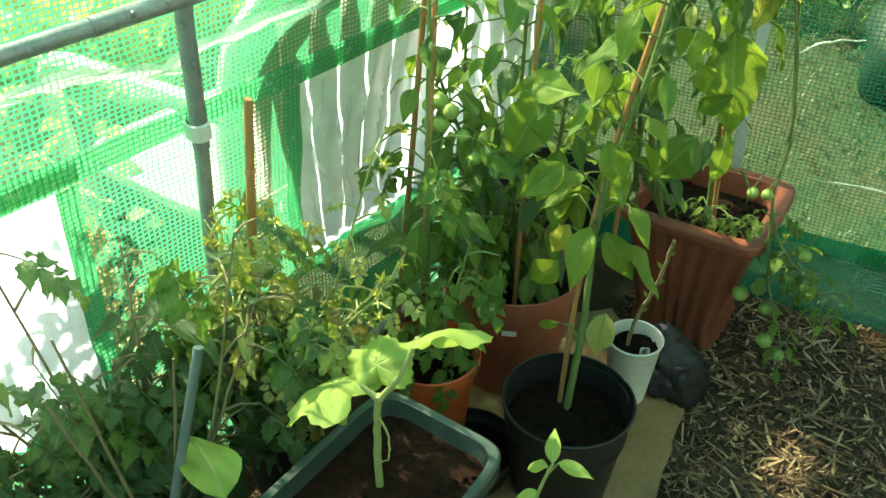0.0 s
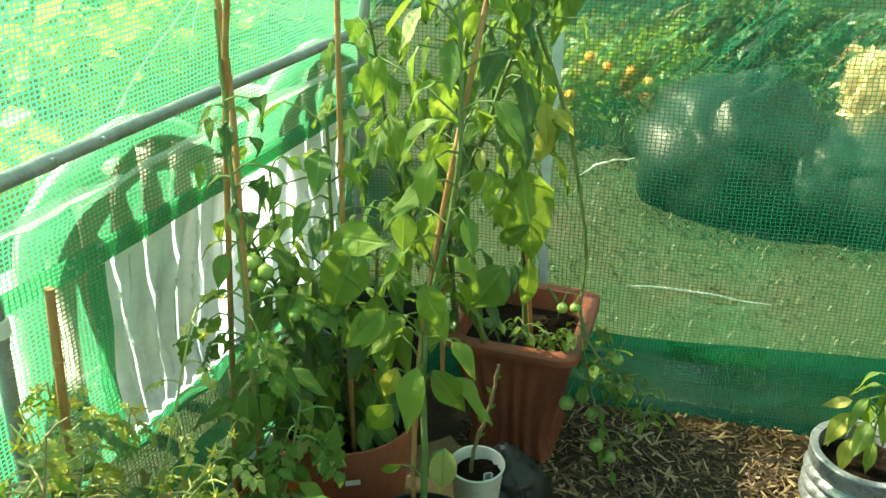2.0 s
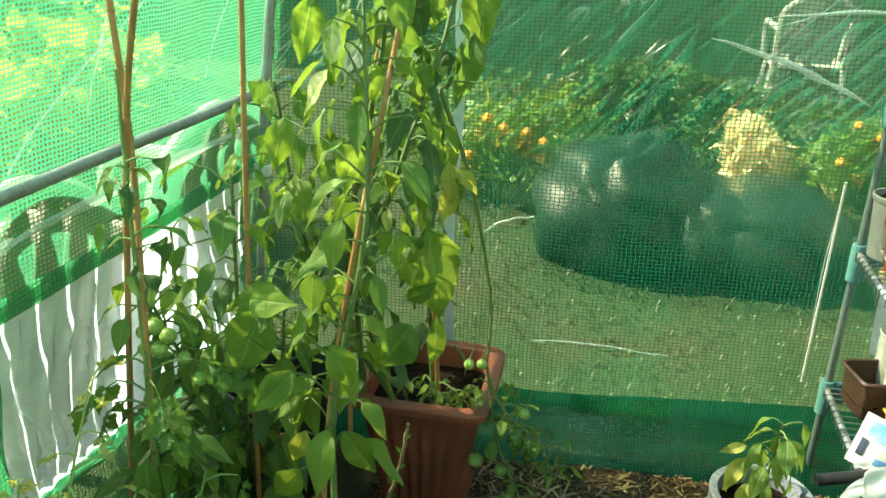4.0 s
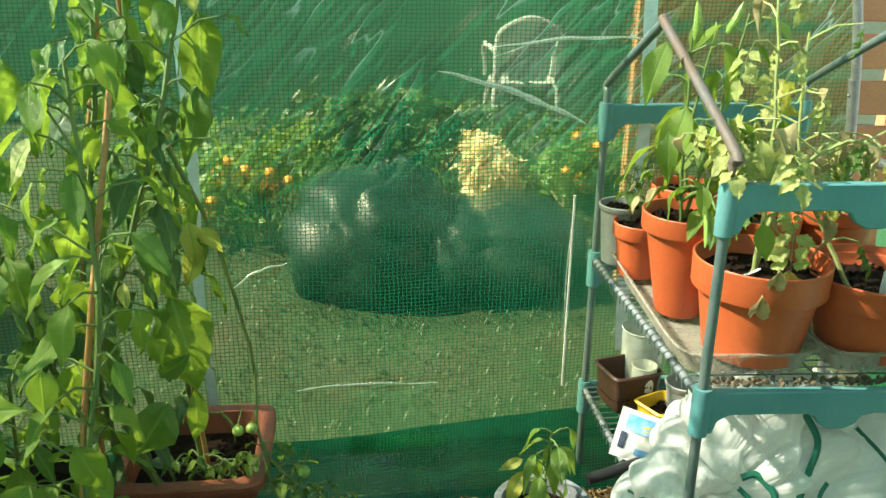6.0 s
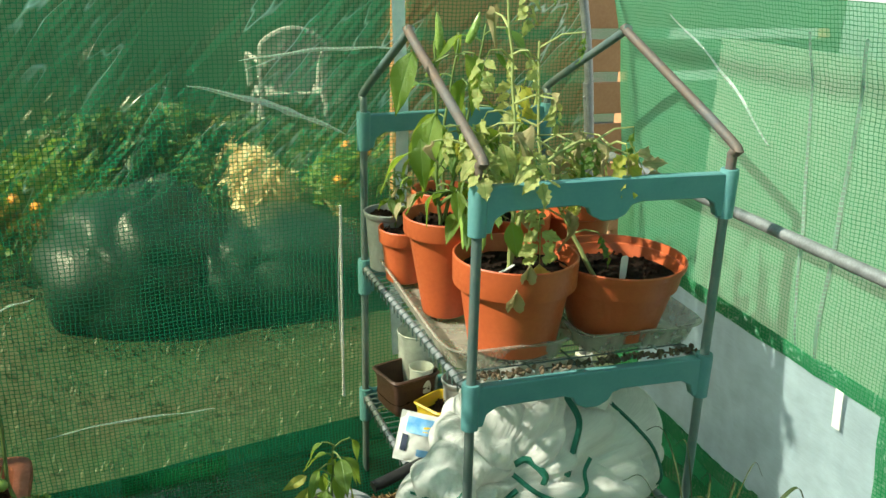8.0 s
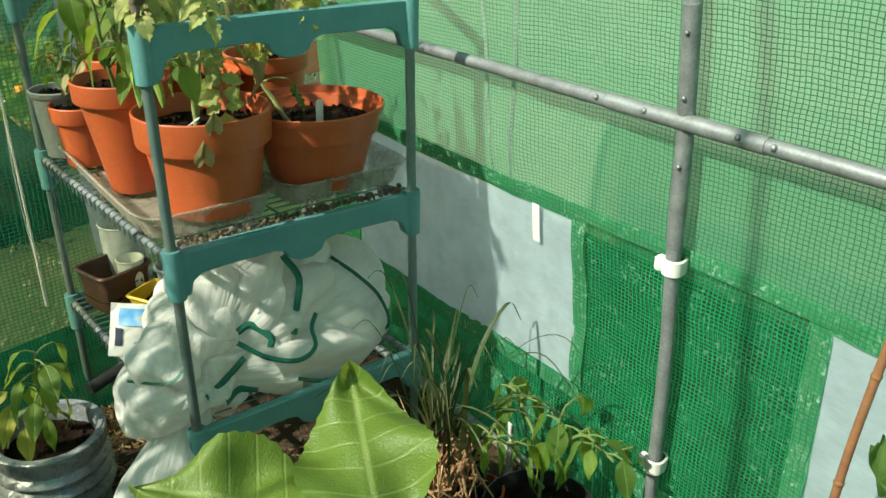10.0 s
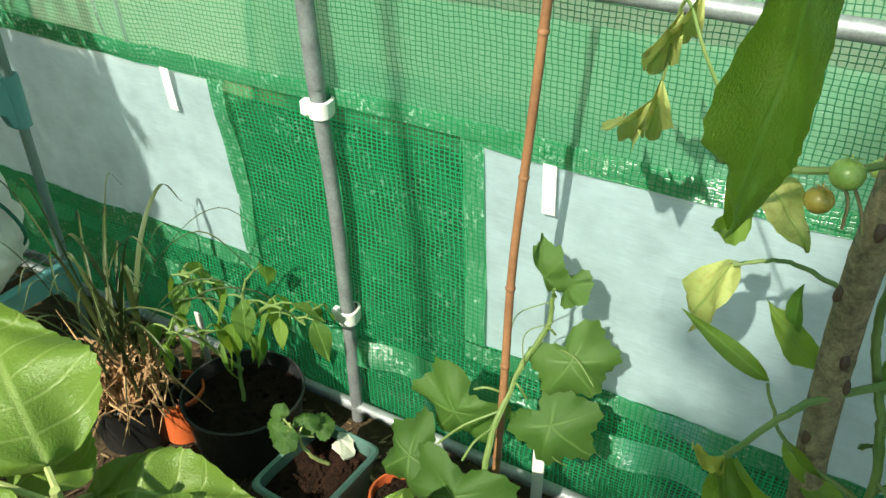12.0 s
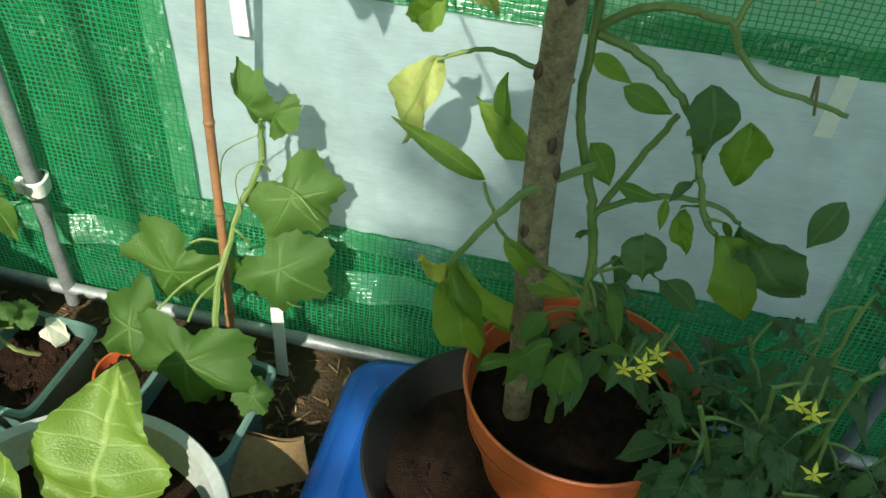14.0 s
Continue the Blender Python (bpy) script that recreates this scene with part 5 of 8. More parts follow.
def square_pot(name, label, x, y, z, hx, hy, height, material, taper=0.78, corner=7.0, turn=0.0, rim=0.012, lip=0.006, fill=0.02, soil="soil", flutes=0, depth=0.0, group="", seed=0, category="plant pot"):
    """A rounded square pot or planter with a turned-out rim; flutes fold its sides."""
    root = thing(name, (x, y, z), label, category, group)

    def ring(h, s, grow_by=0.0, fl=0.0):
        return rounded(x, y, z + h, hx * s + grow_by, hy * s + grow_by, corner, turn, 192 if flutes else 56, flutes, fl)
    body = height - rim
    rings = [ring(0.0, taper * 0.96), ring(0.004, taper, 0, depth)]
    rings += [ring(body * k / 6, taper + (1 - taper) * k / 6 - lip / hx, 0, depth * (1 - (k / 6) ** 4)) for k in range(1, 7)]
    rings += [ring(body + 0.001, 1.0, -0.001), ring(body + 0.004, 1.0, 0.001), ring(height - 0.003, 1.0, 0.001), ring(height, 1.0, -0.002), ring(height - 0.001, 1.0, -lip * 1.6), ring(height - fill - 0.02, 0.97, -lip * 1.8)]
    part("body", loft(bmesh.new(), rings, cap_first=True), M[material], root, base=root.location)
    compost(root, [rounded(x, y, 0, (hx - lip * 1.5) * s * 0.985, (hy - lip * 1.5) * s * 0.985, corner, turn, 56) for s in (1.0, 0.85, 0.65, 0.4, 0.15)], z + height - fill, soil, seed)
    return root


def plant_label(x, y, z, tall=0.06, wide=0.014, turn=0.0, lean=0.15, text_lines=0, what="white plastic plant label stuck in the compost"):
    root = thing("plant_label", (x, y, z), what, "plant label", "plant labels")
    m = Matrix.Translation((x, y, z)) @ Euler((lean, 0, turn)).to_matrix().to_4x4()
    bm = bmesh.new()
    outline = [(-wide / 2, 0.35 * tall), (-wide / 2, tall - 0.004), (-wide / 2 + 0.003, tall), (wide / 2 - 0.003, tall), (wide / 2, tall - 0.004), (wide / 2, 0.35 * tall), (0.0, -0.35 * tall)]
    front = [bm.verts.new(m @ Vector((a, -0.0006, b))) for a, b in outline]
    back = [bm.verts.new(m @ Vector((a, 0.0006, b))) for a, b in outline]
    bm.faces.new(front), bm.faces.new(back[::-1])
    for k in range(len(outline)):
        bm.faces.new((front[k - 1], back[k - 1], back[k], front[k]))
    part("blade", bm, M["white"], root, base=root.location, smooth=False)
    for k in range(text_lines):
        h = tall * (0.85 - 0.14 * k)
        part("writing", box(bmesh.new(), (-wide * 0.3, -0.0012, h), (wide * (0.3 - 0.12 * (k % 2)), -0.0007, h + 0.003), 0, m), M["print_dark"], root, base=root.location, smooth=False)
    return root


# ---- floor litter ----
def chips(count, seed, where, size):
    r = random.Random(seed)
    verts, faces = [], []
    for _ in range(count):
        x, y = where(r)
        long, wide, thick = r.uniform(*size), r.uniform(0.002, 0.007), r.uniform(0.0008, 0.0025)
        if r.random() < 0.35:
            wide, thick = 0.0016, 0.0012
        m = Matrix.Translation((x, y, floor_height(x, y) + r.uniform(0.001, 0.007))) @ Euler((r.gauss(0, 0.25), r.gauss(0, 0.18), r.uniform(0, 6.28))).to_matrix().to_4x4()
        n0 = len(verts)
        bend = r.gauss(0, 0.08) * long
        for u, s in ((-0.5, 0.6), (0.0, 1.0), (0.5, 0.5)):
            for a, b in ((-1, -1), (1, -1), (1, 1), (-1, 1)):
                verts.append(m @ Vector((u * long, a * wide * s * 0.5, b * thick * 0.5 + bend * (0.25 - u * u))))
        for k in (0, 4):
            for i in range(4):
                j = (i + 1) % 4
                faces.append((n0 + k + i, n0 + k + j, n0 + k + 4 + j, n0 + k + 4 + i))
        faces += [(n0 + 3, n0 + 2, n0 + 1, n0), (n0 + 8, n0 + 9, n0 + 10, n0 + 11)]
    mesh = bpy.data.meshes.new("chips")
    mesh.from_pydata(verts, [], faces)
    return mesh


n = Nodes("wood_chips")
pick = n.put("NewGeometry").outputs["Random Per Island"]
place = n.put("TexCoord").outputs["Object"]
tone = n.put("ValToRGB")
tone.color_ramp.elements[0].color, tone.color_ramp.elements[1].color = (0.04, 0.025, 0.013, 1), (0.6, 0.44, 0.25, 1)
tone.color_ramp.elements.new(0.4).color = (0.13, 0.08, 0.04, 1)
tone.color_ramp.elements.new(0.75).color = (0.28, 0.17, 0.085, 1)
n.feed(tone.inputs[0], pick)
grain = n.noise(place, 260.0, 3.0)
M["chips"] = n.done(n.put("BsdfPrincipled", Roughness=0.85, Normal=n.bump(grain, 0.5, 0.002), **{"Base Color": n.mix(n.ramp(grain, 0.3, 0.7, 0.0, 0.4), tone.outputs[0], (0.05, 0.03, 0.018))}).outputs[0])
for name, count, where, size, seed, label in (
        ("wood_chips", 13000, lambda r: (r.uniform(-0.62, 0.5), r.uniform(2.2, 3.58)), (0.008, 0.032), 1, "scattered brown bark and wood chips on the soil"),
        ("wood_splinters", 1500, lambda r: (r.uniform(-0.45, 0.3), r.uniform(2.3, 3.5)), (0.035, 0.08), 2, "long dry straw and wood splinters on the soil"),
        ("bark_litter", 3500, lambda r: (r.uniform(0.3, 0.97), r.uniform(1.3, 3.2)), (0.008, 0.03), 3, "bark and wood litter along the side wall")):
    mesh = chips(count, seed, where, size)
    mesh.materials.append(M["chips"])
    tagged(new(name, mesh), label, "wood chips", kind="stuff")

# ---- left bed ----
board = thing("cardboard_sheet", (-0.55, 2.8, 0.004), "damp flattened cardboard under the pots, torn at its edge", "cardboard")
r = random.Random(4)
edge = [(-0.78, 2.42), (-0.5, 2.36), (-0.3, 2.4), (-0.315, 2.6), (-0.325, 2.81), (-0.36, 2.96), (-0.395, 3.12), (-0.46, 3.14), (-0.62, 3.2), (-0.8, 3.1)]
outline = []
for (x0, y0), (x1, y1) in zip(edge, edge[1:] + edge[:1]):
    for k in range(7):
        t = k / 7
        outline.append((x0 + (x1 - x0) * t + r.gauss(0, 0.004), y0 + (y1 - y0) * t + r.gauss(0, 0.004)))
bm = bmesh.new()
rings = [[Vector((-0.55 + (x + 0.55) * s, 2.78 + (y - 2.78) * s, h + 0.004 * math.sin(30 * x + 20 * y))) for x, y in outline] for s, h in ((0.98, 0.0), (1.0, 0.002), (1.0, 0.008), (0.97, 0.01), (0.7, 0.011), (0.3, 0.011))]
part("sheet", loft(bm, rings, cap_last=True), M["cardboard"], board, base=board.location)

planter = square_pot("planter", "large dark green plastic planter full of reddish compost", -0.56, 2.32, 0.0, 0.112, 0.185, 0.3, "planter", 0.8, 7.5, 0.02, 0.03, 0.008, 0.03, "peat", seed=3)
squash = thing("squash_seedling", (-0.575, 2.373, 0.27), "young squash plant with broad pale green leaves in the planter", "squash plant")
bm = bmesh.new()
main = stem(bm, [(-0.575, 2.373, 0.262), (-0.579, 2.376, 0.34), (-0.578, 2.38, 0.43)], 0.0056, 0.0048, sides=9)
stem(bm, [(-0.578, 2.38, 0.42), (-0.55, 2.388, 0.47), (-0.53, 2.40, 0.535)], 0.0045, 0.003)
stem(bm, [(-0.578, 2.38, 0.425), (-0.6, 2.375, 0.438)], 0.0045, 0.003)
stem(bm, [(-0.576, 2.376, 0.40), (-0.555, 2.37, 0.385), (-0.552, 2.365, 0.345), (-0.57, 2.362, 0.335)], 0.0016, 0.001)
part("stem", bm, M["stem_pale"], squash, base=squash.location)
bm = bmesh.new()
stem(bm, [(-0.66, 2.2, 0.262), (-0.672, 2.2, 0.345)], 0.004, 0.003)
part("stem", bm, M["stem_pale"], squash, base=squash.location)
put_leaf(squash, "round", "squash", (-0.596, 2.37, 0.436), (-0.705, 2.36, 0.405), (0.1, 0.2, 0.97), 1.1, 0)
put_leaf(squash, "round", "squash", (-0.53, 2.40, 0.535), (-0.46, 2.44, 0.575), (0.1, 0.6, 0.8), 1.5, 1)
put_leaf(squash, "round", "squash", (-0.588, 2.39, 0.43), (-0.625, 2.44, 0.475), (0.3, -0.8, 0.5), 1.1, 2)
put_leaf(squash, "oval", "squash", (-0.672, 2.2, 0.345), (-0.785, 2.25, 0.385), (0.15, 0.1, 0.98), 1.25, 1)
put_leaf(squash, "lance", "yellow", (-0.61, 2.36, 0.40), (-0.655, 2.35, 0.34), (0.4, -0.7, 0.4), 1.2, 1)
put_leaf(squash, "round", "squash", (-0.665, 2.19, 0.30), (-0.72, 2.12, 0.29), (0.2, 0.1, 1), 1.0, 3)

pot("plant_pot", "small terracotta plastic pot with a pepper seedling", -0.405, 2.395, 0.0, 0.068, 0.05, 0.2, "terracotta", seed=5)
seedling = thing("pepper_seedling", (-0.4, 2.41, 0.17), "pale green pepper seedling with drooping narrow leaves", "pepper plant")
bm = bmesh.new()
path = stem(bm, [(-0.4, 2.41, 0.165), (-0.385, 2.42, 0.28), (-0.36, 2.44, 0.4)], 0.0035, 0.002)
for start, tip in (((-0.365, 2.44, 0.39), (-0.405, 2.44, 0.37)), ((-0.355, 2.445, 0.4), (-0.31, 2.45, 0.405)), ((-0.37, 2.43, 0.345), (-0.345, 2.4, 0.3)), ((-0.375, 2.425, 0.33), (-0.36, 2.39, 0.30)), ((-0.36, 2.44, 0.4), (-0.38, 2.47, 0.43)), ((-0.37, 2.432, 0.35), (-0.4, 2.4, 0.33))):
    sweep(bm, [along(path, 0.9), start], 0.0012, 5)
    put_leaf(seedling, "lance", "squash", start, tip, (0, -0.4, 1), 1.3, random.randrange(5))
part("stem", bm, M["stem_pale"], seedling, base=seedling.location)

black_pot = pot("plant_pot", "black plastic pot with a cane and a dry stem", -0.478, 2.728, 0.01, 0.107, 0.082, 0.2, "black", 0.012, 0.003, 0.055, seed=6, group="black pots")
pot("plant_pot", "terracotta plastic pot with a caned tomato plant", -0.728, 2.69, 0.01, 0.087, 0.062, 0.195, "terracotta", 0.03, 0.005, 0.03, seed=7)
big = pot("plant_pot", "large terracotta plastic pot with a white sticker", -0.712, 2.925, 0.01, 0.132, 0.095, 0.255, "terracotta_old", 0.04, 0.006, 0.05, seed=8)
bm = box(bmesh.new(), (-0.013, -0.001, -0.006), (0.013, 0.0, 0.006), 0, Matrix.Translation((-0.645, 2.812, 0.2)) @ Euler((0.12, 0, radians(30))).to_matrix().to_4x4())
part("sticker", bm, M["white"], big, "white paper sticker", big.location, False)
pot("plant_pot", "white plastic pot with a bare stem and a label", -0.478, 2.99, 0.012, 0.052, 0.037, 0.145, "white", 0.008, 0.002, 0.03, seed=9)
plant_label(-0.45, 2.972, 0.125, 0.035, 0.018, 0.5, 0.1, 3)
pot("plant_pot", "black plastic bucket behind the trough", -0.79, 3.2, 0.0, 0.12, 0.09, 0.3, "black", 0.015, 0.004, 0.06, seed=10, group="black pots")
pot("plant_pot", "black plastic pot in the shade of the foliage", -0.86, 2.47, 0.0, 0.095, 0.07, 0.2, "black", 0.012, 0.003, 0.03, seed=11, group="black pots")
pot("plant_pot", "black plastic pot in the shade of the foliage", -0.83, 2.2, 0.0, 0.1, 0.075, 0.18, "black", 0.012, 0.003, 0.03, seed=12, group="black pots")
pot("plant_pot", "low black saucer pot beside the terracotta pot", -0.62, 2.66, 0.0, 0.085, 0.07, 0.07, "black", 0.01, 0.002, 0.03, seed=13, group="black pots")
trough = square_pot("trough_planter", "square fluted terracotta plastic trough with worn rim", -0.492, 3.305, 0.0, 0.146, 0.15, 0.305, "terracotta_dull", 0.66, 8.0, 0.06, 0.02, 0.018, 0.05, "soil", 24, 0.09, seed=14)
bag = thing("plastic_bag", (-0.43, 3.07, 0.0), "crumpled black plastic bag beside the white pot", "plastic bag")
part("film", blob((-0.43, 3.07, 0.03), [((-0.43, 3.075, 0.03), (0.075, 0.06, 0.07)), ((-0.46, 3.09, 0.05), (0.05, 0.05, 0.07))], 0.25, 1.2, 30, 44, 0.0), M["black"], bag, base=bag.location)

cane([(-0.93, 2.45, 0.0), (-0.91, 2.475, 0.35), (-0.891, 2.5, 0.697)], 0.0075)
cane([(-0.757, 2.70, 0.1), (-0.757, 2.72, 0.54), (-0.765, 2.742, 0.72), (-0.8, 2.8, 0.9), (-0.825, 2.82, 1.15), (-0.84, 2.84, 1.4)], 0.0055)
cane([(-0.87, 2.77, 0.1), (-0.85, 2.785, 0.4), (-0.8, 2.79, 0.9), (-0.728, 2.752, 1.14), (-0.66, 2.73, 1.4)], 0.0052)
cane([(-0.672, 2.87, 0.1), (-0.657, 2.85, 0.65), (-0.641, 2.85, 1.13), (-0.63, 2.85, 1.38)], 0.0046)
cane([(-0.505, 2.745, 0.05), (-0.513, 2.82, 0.527), (-0.45, 2.95, 1.09)], 0.0048)
cane([(-0.61, 3.14, 0.2), (-0.582, 3.1, 0.741), (-0.516, 3.1, 1.116), (-0.49, 3.1, 1.35)], 0.0048)
cane([(-0.45, 3.25, 0.2), (-0.475, 3.2, 0.695), (-0.507, 3.2, 1.085), (-0.52, 3.2, 1.3)], 0.0048)
rod = tagged(part("support_rod", sweep(bmesh.new(), [(-0.745, 2.06, 0.0), (-0.748, 2.18, 0.31), (-0.75, 2.258, 0.504)], 0.0062, 10), M["tube_teal"]), "teal plastic-coated support rod among the tomato leaves", "support rod")

inside = lambda q: q.x > -0.93 and q.y < 3.5

# pepper and tomato plants
rough_plant = thing("pepper_plant", (-0.712, 2.925, 0.21), "bushy pepper plant with glossy green leaves in the large pot", "pepper plant")
bm = bmesh.new()
for k, (pts, count) in enumerate((([(-0.72, 2.92, 0.2), (-0.76, 2.88, 0.42), (-0.82, 2.82, 0.66)], 44), ([(-0.70, 2.92, 0.2), (-0.69, 2.87, 0.5), (-0.68, 2.86, 0.85)], 40), ([(-0.70, 2.94, 0.2), (-0.64, 2.9, 0.42), (-0.6, 2.86, 0.7)], 34), ([(-0.72, 2.9, 0.2), (-0.74, 2.8, 0.36), (-0.76, 2.74, 0.5)], 26), ([(-0.74, 2.94, 0.2), (-0.84, 2.95, 0.45), (-0.87, 2.98, 0.7)], 20))):
    path = stem(bm, pts, 0.0055, 0.0025, seed=k)
    grow(rough_plant, bm, path, count, (("oval", "pepper", 5), ("oval", "tomato", 5), ("crinkled", "tomato", 2), ("oval", "pale", 0.4)), (0.04, 0.088), (0.02, 0.075), 40 + k, 0.12, keep=inside)
    # Dark leaves near the stems stand in for shade between the outer leaves.
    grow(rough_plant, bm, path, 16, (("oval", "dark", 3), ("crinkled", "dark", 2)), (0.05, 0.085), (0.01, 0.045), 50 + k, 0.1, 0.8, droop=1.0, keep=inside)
for start, tip, kind, material, width in (((-0.62, 2.82, 0.66), (-0.655, 2.78, 0.55), "oval", "pepper", 1.3), ((-0.545, 2.76, 0.6), (-0.60, 2.72, 0.54), "oval", "pepper", 1.0), ((-0.6, 2.85, 0.68), (-0.68, 2.8, 0.655), "oval", "pepper", 1.0)):
    put_leaf(rough_plant, kind, material, start, tip, (0.4, -0.7, 0.6), width, 2)
for dx, dy, dz, rad in ((0, 0, 0, 0.014), (0.025, -0.005, -0.008, 0.013), (-0.02, 0.0, -0.012, 0.012), (0.012, -0.012, -0.03, 0.013), (0.045, 0.0, -0.045, 0.011), (-0.015, -0.01, -0.035, 0.01), (0.075, -0.01, -0.07, 0.011)):
    fruit(rough_plant, (-0.775 + dx, 2.775 + dy, 0.625 + dz), rad)
part("stem", bm, M["stem"], rough_plant, base=rough_plant.location)

caned = thing("tomato_plant", (-0.728, 2.69, 0.17), "tomato plant tied to a cane with curled leaves", "tomato plant", "tomato plants")
bm = bmesh.new()
path = stem(bm, [(-0.73, 2.69, 0.16), (-0.75, 2.71, 0.45), (-0.77, 2.74, 0.75), (-0.81, 2.8, 1.0)], 0.005, 0.0025)
grow(caned, bm, path, 26, (("tomato", "tomato", 5), ("oval", "tomato", 3), ("tomato", "pale", 1)), (0.05, 0.1), (0.02, 0.07), 61, 0.1, 0.5, keep=inside)
grow(caned, bm, path, 14, (("curled", "dark", 3), ("oval", "tomato", 2)), (0.035, 0.06), (0.015, 0.05), 62, 0.62, 0.85)
path = stem(bm, [(-0.73, 2.68, 0.16), (-0.68, 2.66, 0.3), (-0.66, 2.7, 0.45)], 0.004, 0.002)
grow(caned, bm, path, 18, (("tomato", "tomato", 5), ("oval", "pepper", 3)), (0.05, 0.09), (0.02, 0.06), 63, 0.2)
part("stem", bm, M["stem"], caned, base=caned.location)

fading = thing("tomato_plant", (-0.86, 2.47, 0.17), "fading tomato plant with yellow flowers and pale leaves", "tomato plant", "tomato plants")
bm = bmesh.new()
r = random.Random(8)
for k in range(12):
    a = r.uniform(0, 6.28)
    tip = (-0.81 + 0.12 * math.cos(a), 2.5 + 0.14 * math.sin(a), r.uniform(0.42, 0.6))
    path = stem(bm, [(-0.855, 2.47, 0.16), ((-0.855 + tip[0]) / 2, (2.47 + tip[1]) / 2 - 0.01, 0.33), tip], 0.004, 0.0015, seed=k)
    grow(fading, bm, path, 15, (("tomato", "pale", 7), ("tomato", "pepper", 1.5), ("oval", "pale", 2), ("curled", "dry", 0.6), ("tomato", "yellow", 1.5)), (0.03, 0.07), (0.012, 0.055), 80 + k, 0.15, keep=inside)
    for _ in range(2):
        p = Vector(tip) + Vector((r.uniform(-0.03, 0.04), r.uniform(-0.04, 0.03), r.uniform(-0.03, 0.02)))
        sweep(bm, [tip, p], 0.001, 5)
        blossom(fading, p, (0.5, -0.8, 0.3), r.uniform(0.009, 0.014))
for p in ((-0.7, 2.54, 0.33), (-0.73, 2.52, 0.36)):
    fruit(fading, p, 0.011, "tomato_ripe", "ripening orange tomato")
path = stem(bm, [(-0.86, 2.4, 0.2), (-0.85, 2.33, 0.42), (-0.83, 2.36, 0.51), (-0.8, 2.42, 0.52)], 0.0035, 0.0015, seed=5)
grow(fading, bm, path, 9, (("oval", "pepper", 3), ("oval", "yellow", 1)), (0.03, 0.05), (0.01, 0.03), 97, 0.3)
part("stem", bm, M["stem_pale"], fading, base=fading.location)

shady = thing("tomato_plant", (-0.83, 2.2, 0.15), "dense dark green tomato plant in the corner shade", "tomato plant", "tomato plants")
bm = bmesh.new()
for k in range(22):
    a = r.uniform(0, 6.28)
    tip = (-0.83 + 0.1 * math.cos(a), 2.2 + 0.24 * math.sin(a), r.uniform(0.36, 0.64))
    path = stem(bm, [(-0.83, 2.2, 0.14), ((-0.83 + tip[0]) / 2, (2.2 + tip[1]) / 2, 0.3), tip], 0.0034, 0.0014, seed=k)
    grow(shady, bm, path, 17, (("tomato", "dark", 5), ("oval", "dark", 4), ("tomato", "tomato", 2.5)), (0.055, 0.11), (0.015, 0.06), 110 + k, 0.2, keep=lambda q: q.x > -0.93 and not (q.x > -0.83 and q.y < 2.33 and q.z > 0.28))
part("stem", bm, M["stem_dry"], shady, base=shady.location)

staked = thing("pepper_plant", (-0.495, 2.76, 0.13), "leggy pepper plant on a cane in the black pot", "pepper plant")
bm = bmesh.new()
path = stem(bm, [(-0.492, 2.755, 0.13), (-0.494, 2.78, 0.31), (-0.507, 2.82, 0.53), (-0.475, 2.87, 0.8), (-0.5, 2.93, 1.1)], 0.007, 0.003, 8, 8)
grow(staked, bm, path, 40, (("oval", "pepper", 6), ("crinkled", "pepper", 4), ("oval", "tomato", 2)), (0.055, 0.11), (0.02, 0.09), 131, 0.42, 1.0, lift=0.5, droop=0.8)
for start, tip, kind, material, width, via in (
        ((-0.521, 2.745, 0.515), (-0.545, 2.735, 0.445), "oval", "yellow", 1.1, 0.4), ((-0.528, 2.74, 0.45), (-0.586, 2.745, 0.373), "oval", "pepper", 1.0, 0.38), ((-0.478, 2.78, 0.5), (-0.423, 2.795, 0.415), "oval", "pepper", 1.0, 0.4),
        ((-0.466, 2.795, 0.345), (-0.468, 2.785, 0.245), "oval", "pale", 0.9, 0.25), ((-0.555, 2.76, 0.6), (-0.575, 2.73, 0.53), "oval", "pepper", 1.1, 0.5), ((-0.5, 2.74, 0.77), (-0.5, 2.73, 0.71), "oval", "pepper", 1.2, 0.6),
        ((-0.48, 2.75, 0.66), (-0.45, 2.76, 0.58), "oval", "pepper", 1.2, 0.5), ((-0.61, 2.77, 0.7), (-0.53, 2.72, 0.73), "oval", "pepper", 1.2, 0.55), ((-0.52, 2.75, 0.33), (-0.57, 2.74, 0.3), "lance", "pepper", 1.0, 0.22),
        ((-0.61, 2.9, 0.93), (-0.63, 2.88, 0.84), "crinkled", "pepper", 0.9, 0.8), ((-0.57, 2.92, 1.1), (-0.59, 2.9, 1.0), "crinkled", "pepper", 0.9, 0.9)):
    p = along(path, via)
    sweep(bm, [p, p.lerp(Vector(start), 0.5) + Vector((0, 0, 0.012)), start], [0.002, 0.0017, 0.0014], 5)
    put_leaf(staked, kind, material, start, tip, (0.35, -0.75, 0.45), width, 1 + (len(staked.children) % 4))
part("stem", bm, M["stem"], staked, base=staked.location)
stick = thing("cut_stem", (-0.485, 2.995, 0.12), "bare cut stem with tiny shoots in the white pot", "cut stem")
bm = bmesh.new()
path = stem(bm, [(-0.493, 2.995, 0.11), (-0.482, 2.99, 0.2), (-0.455, 2.99, 0.3), (-0.441, 2.985, 0.39)], 0.0042, 0.003)
part("stem", bm, M["stem_dry"], stick, base=stick.location)
for k in range(5):
    p = along(path, 0.4 + 0.12 * k)
    put_leaf(stick, "oval", "pepper", p, p + Vector((0.012 * (-1) ** k, -0.006, 0.012)), (0, -1, 0.5), 1.0, k)

